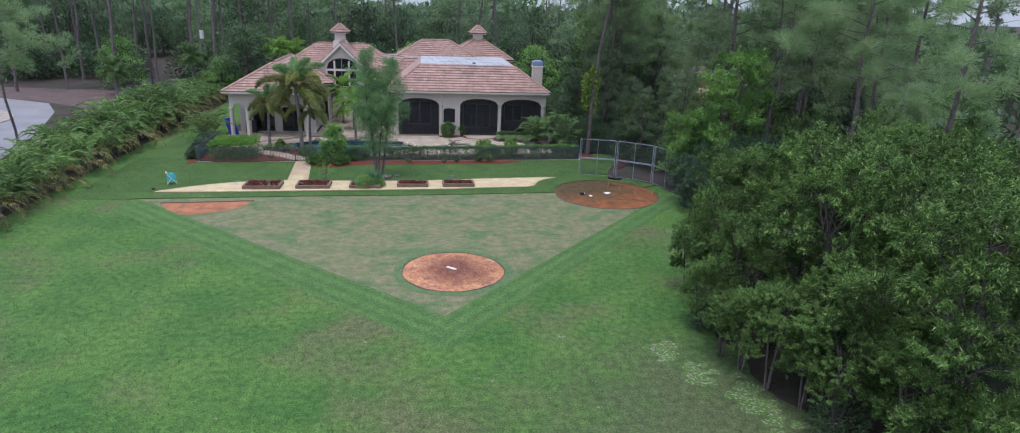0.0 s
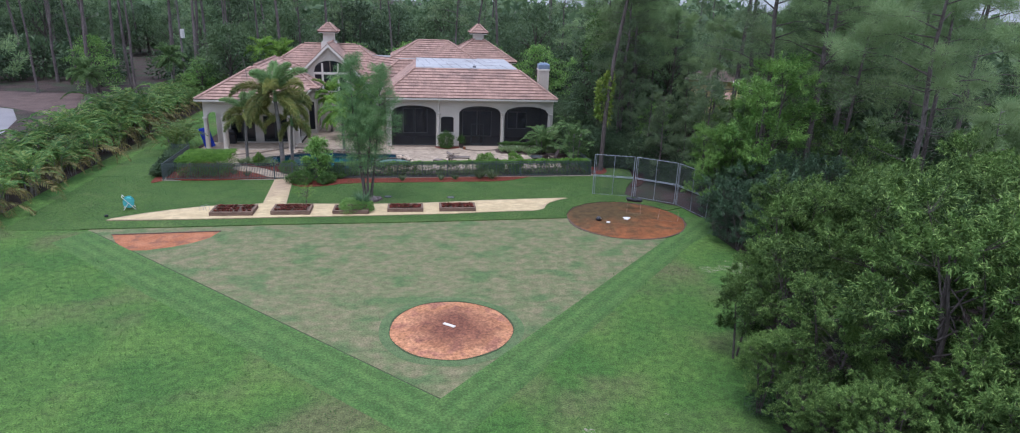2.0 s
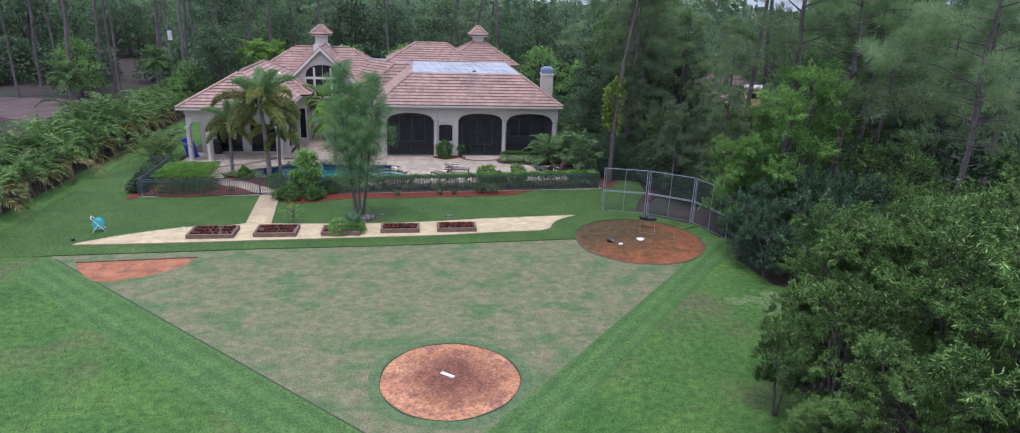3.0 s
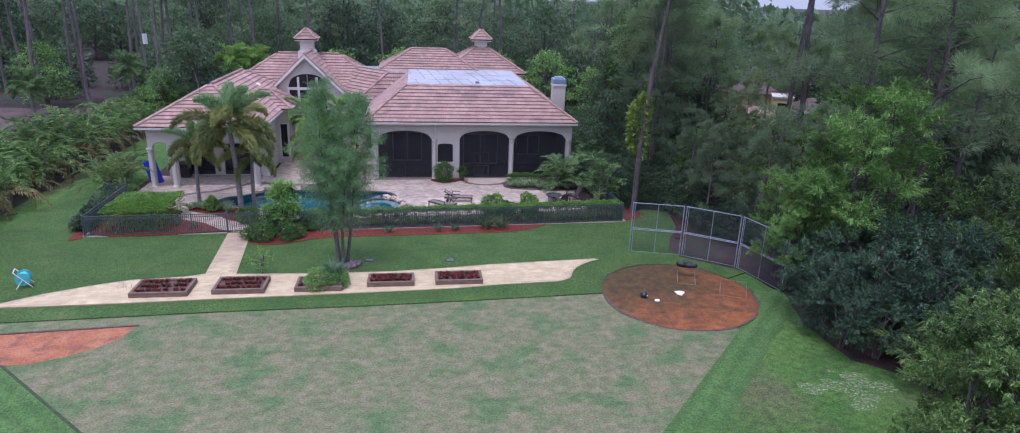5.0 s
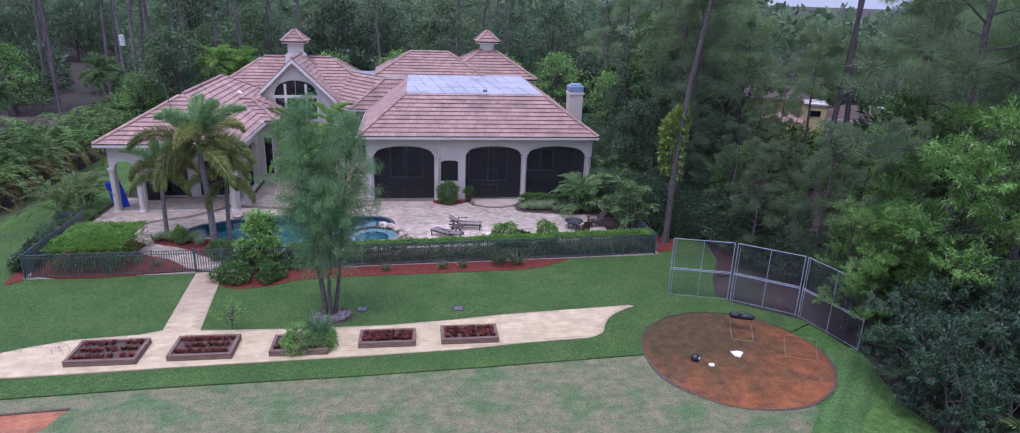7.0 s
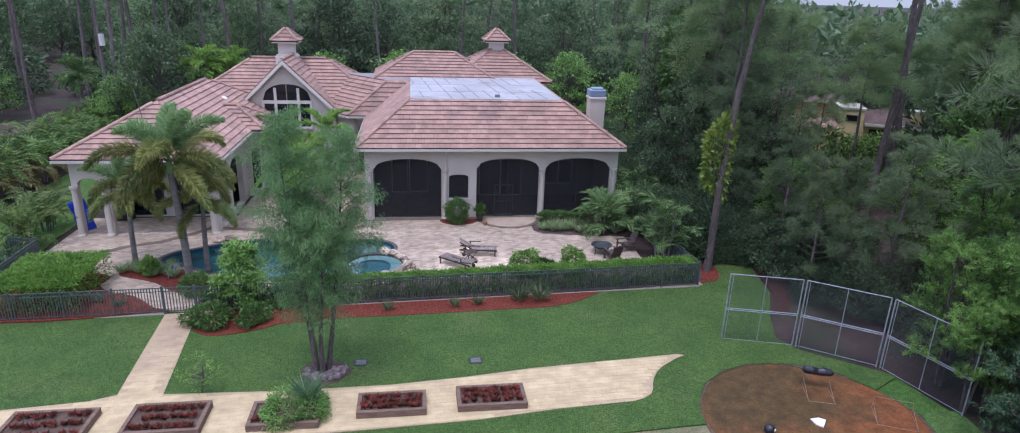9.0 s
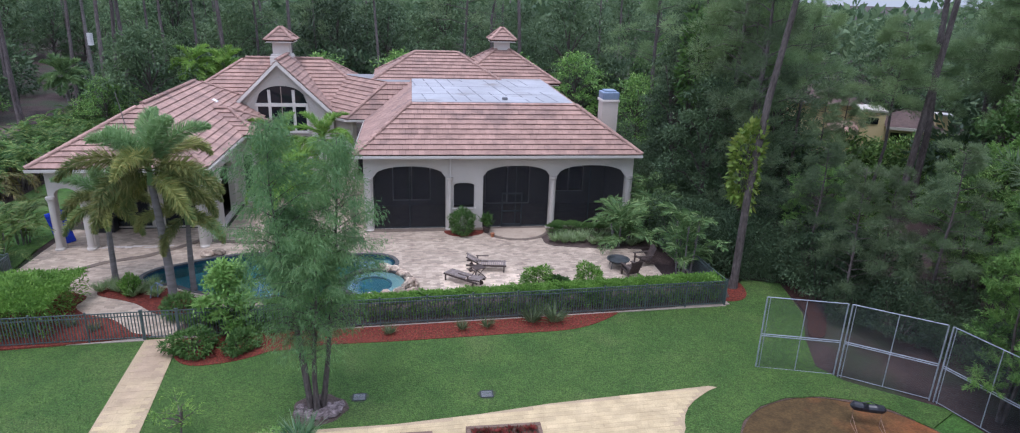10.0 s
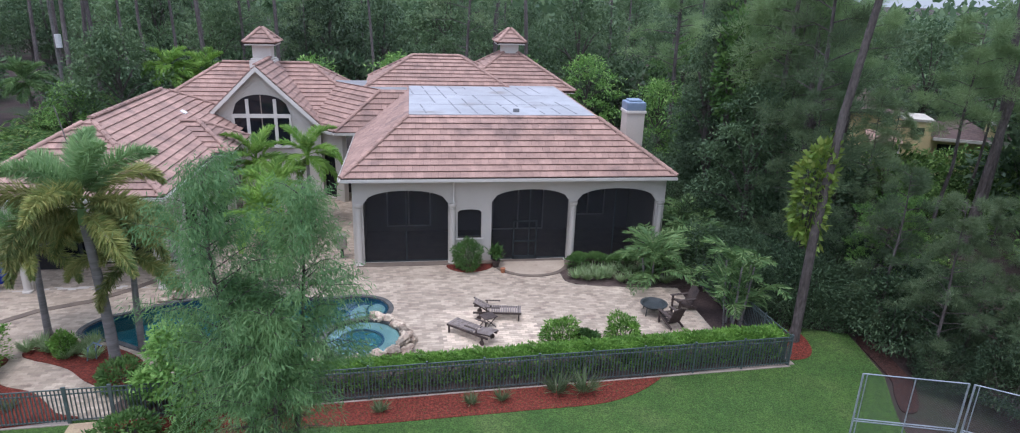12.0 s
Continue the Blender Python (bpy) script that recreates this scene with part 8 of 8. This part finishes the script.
def adirondack(at, turn):
    t = thing("garden_chair", at, "dark wooden slatted garden chair beside the fire pit", "chair", "chairs round the fire pit", "", turn)
    for y in (-0.28, 0.28):
        part("front_leg", boxed(0.28, 0.34, y - 0.04, y + 0.04, 0.0, 0.54, 0.006), M_TEAKDARK, t)
        part("side_rail", boxed(-0.02, 0.9, -0.02, 0.02, -0.05, 0.05), M_TEAKDARK, t, at=Matrix.Translation((-0.5, y, 0.1)) @ pose(0, 0, 0, 0, -18, 0))
        part("armrest", boxed(-0.42, 0.42, y - 0.07, y + 0.07, 0.54, 0.565, 0.008), M_TEAKDARK, t)
    for i in range(6):
        part("seat_slat", boxed(-0.045, 0.045, -0.26, 0.26, 0, 0.02), M_TEAKDARK, t, at=Matrix.Translation((-0.24 + 0.11 * i, 0, 0.24 + 0.032 * i)) @ pose(0, 0, 0, 0, -16, 0))
    for i in range(5):
        hgt = 0.86 - 0.04 * abs(i - 2)
        part("back_slat", boxed(-0.011, 0.011, -0.05, 0.05, 0, hgt), M_TEAKDARK, t, at=Matrix.Translation((-0.24, -0.22 + 0.11 * i, 0.2)) @ pose(0, 0, 0, 0, -24, 0))
    return t


adirondack((4.25, 56.05, 0.1), 190)
adirondack((3.2, 54.75, 0.1), 105)
pit = thing("fire_pit", (2.9, 55.8, 0.1), "round dark metal fire pit on short legs", "fire pit")
n = 28
prof = [(0.2, 0.22), (0.42, 0.32), (0.5, 0.42), (0.56, 0.43), (0.56, 0.45), (0.48, 0.45), (0.4, 0.36), (0.0, 0.28)]
v = [(r * math.cos(6.2832 * k / n), r * math.sin(6.2832 * k / n), z) for r, z in prof for k in range(n)]
f = [(i * n + k, i * n + (k + 1) % n, (i + 1) * n + (k + 1) % n, (i + 1) * n + k) for i in range(len(prof) - 1) for k in range(n)] + [tuple(range(n))[::-1]]
part("bowl", (v, f), M_DARKMETAL, pit)
for a in range(4):
    c, s_ = math.cos(a * 1.5708 + 0.6), math.sin(a * 1.5708 + 0.6)
    part("leg", tube([(0.44 * c, 0.44 * s_, 0.42), (0.5 * c, 0.5 * s_, 0.0)], [0.02, 0.018], 6), M_DARKMETAL, pit)
fold = thing("pool_mat", (-24.05, 60.6, 0.09), "bright blue quilted mat leaning against the arcade", "mat", turn=18)
lean = pose(0, 0, 0, -10, 0, 0) @ pose(0, 0, 0, 0, -14, 0)
part("fabric", boxed(-0.4, 0.4, -0.06, 0.06, 0.0, 1.7, 0.04), M_BLUE, fold, at=lean)
for i in range(8):
    part("ridge", boxed(-0.38, 0.38, -0.085, -0.05, 0.08 + 0.205 * i, 0.2 + 0.205 * i, 0.012), M_BLUE, fold, at=lean)
grill = thing("barbecue", (-22.9, 62.3, 0.1), "black barbecue under the arcade", "barbecue")
part("hood", boxed(-0.5, 0.5, -0.3, 0.3, 0.75, 1.15, 0.1), M_BLACK, grill)
part("cabinet", boxed(-0.5, 0.5, -0.28, 0.28, 0.0, 0.74, 0.02), M_BLACK, grill)
ac = thing("air_unit", (-10.2, 62.6, 0.09), "pale grey box on the wall corner", "air unit")
part("casing", boxed(-0.22, 0.22, -0.2, 0.2, 0.5, 1.2, 0.02), M_CONCRETE, ac)
part("stand", boxed(-0.06, 0.06, -0.06, 0.06, 0.0, 0.5), M_DARKMETAL, ac)
fount = thing("garden_ornament", (-17.6, 53.85, 0.12), "small pale blue metal ornament among the plants", "ornament")
part("bar", tube([(-0.25, 0, 0.0), (-0.15, 0, 0.5), (0.05, 0, 0.7), (0.3, 0, 0.55)], [0.025] * 4, 8), M_CAP, fount)
part("bar", tube([(0.0, 0.1, 0.0), (0.05, 0.1, 0.5), (0.25, 0.1, 0.75)], [0.025] * 3, 8), M_CAP, fount)
rod = thing("antenna_rod", (-20.8, 61.4, 5.55), "thin pale rod standing on the tiled roof", "antenna")
part("rod", tube([(0, 0, 0), (-0.08, -0.1, 1.0), (-0.2, -0.2, 2.0)], [0.025, 0.022, 0.018], 6), M_BARK_PALE, rod)
vent = thing("roof_vent", (-18.95, 69.9, 5.68), "small white vent on the tiled roof", "vent")
part("cover", boxed(-0.16, 0.16, -0.2, 0.2, 0.0, 0.12, 0.02), M_WHITE, vent, at=pose(0, 0, 0, 0, 30, 0))
pole = thing("utility_pole", (-37.0, 96.0, -0.03), "grey utility pole with a pale transformer box", "utility pole")
part("pole", tube([(0, 0, 0), (0, 0, 12)], [0.16, 0.11], 10), M_BARK_PALE, pole)
part("box", tube([(0.3, -0.1, 6.6), (0.3, -0.1, 7.7)], [0.25, 0.25], 12), M_WHITE, pole)

# pavers near the loungers as pieces of their own
pm = to_mesh("paver", boxed(0.005 - PW / 2, PW / 2 - 0.005, 0.005 - PD / 2, PD / 2 - 0.005, -0.02, 0.0))
pm.materials.append(M_PAVER)
ca, sa = math.cos(PT), math.sin(PT)
cx, cy = (min(p[0] for p in PATIO) + max(p[0] for p in PATIO)) / 2, (min(p[1] for p in PATIO) + max(p[1] for p in PATIO)) / 2
rr = math.hypot(max(p[0] for p in PATIO) - min(p[0] for p in PATIO), max(p[1] for p in PATIO) - min(p[1] for p in PATIO)) / 2
rng = random.Random(6)
for j in range(int(2 * rr / PD) + 1):
    for i in range(int(2 * rr / PW) + 2):
        a, b = -rr + i * PW + (PW / 2 if j % 2 else 0), -rr + j * PD
        quad = [(cx + (a + u) * ca - (b + w) * sa, cy + (a + u) * sa + (b + w) * ca) for u, w in ((0.005, 0.005), (PW - 0.005, 0.005), (PW - 0.005, PD - 0.005), (0.005, PD - 0.005))]
        if near_zone(quad) and all(inside(q, PATIO) for q in quad) and not any(inside(q, h) for h in (POOL, SPA) for q in quad):
            x, y = cx + (a + PW / 2) * ca - (b + PD / 2) * sa, cy + (a + PW / 2) * sa + (b + PD / 2) * ca
            part("paver", pm, M_PAVER, patio, at=Matrix.Translation((x, y, 0.1 + rng.uniform(-0.002, 0.002))) @ Matrix.Rotation(PT, 4, "Z"))

# loose blades of grass standing out of the lawn
rng = np.random.default_rng(90)
n = 50000
g = np.stack([rng.uniform(-30, 10, n), 8 + 33 * rng.random(n) ** 1.3], 1)
ok = (g[:, 1] < 22.2 + np.abs(g[:, 0] + 6.05) * np.where(g[:, 0] < -6.05, 0.945, 1.17)) & (g[:, 0] < np.interp(g[:, 1], [8, 14, 16.5, 20, 23, 29, 34, 41], [9, 4.4, 3.2, 3.0, 3.9, 7.2, 10.6, 10.8]))
g = g[ok]
base = np.concatenate([g, np.full((len(g), 1), 0.002)], 1)
blades = part("grass_blades", leaves("grass_blades", base, rng.normal(size=(len(g), 3)) * 0.6 + np.array([0, 0, 0.8]), rng.uniform(0.05, 0.11, len(g)), rng.uniform(0.015, 0.03, len(g)), rng, 0.2), LEAF_GRASS, None, "loose green grass blades standing in the lawn", kind="stuff")
tagged(blades, category="grass")
n = 60000
g = np.stack([rng.uniform(-29.5, 9.5, n), rng.uniform(41.2, 51.2, n)], 1)
ok = [inside(q, UPPER) and not inside(q, PATH_OUT) for q in g]
g = g[ok]
base = np.concatenate([g, np.full((len(g), 1), 0.06)], 1)
blades = part("grass_blades", leaves("grass_blades", base, rng.normal(size=(len(g), 3)) * 0.6 + np.array([0, 0, 0.8]), rng.uniform(0.03, 0.07, len(g)), rng.uniform(0.012, 0.024, len(g)), rng, 0.2), LEAF_GRASS, None, "fine green grass blades standing in the trimmed lawn", kind="stuff")
tagged(blades, category="grass")
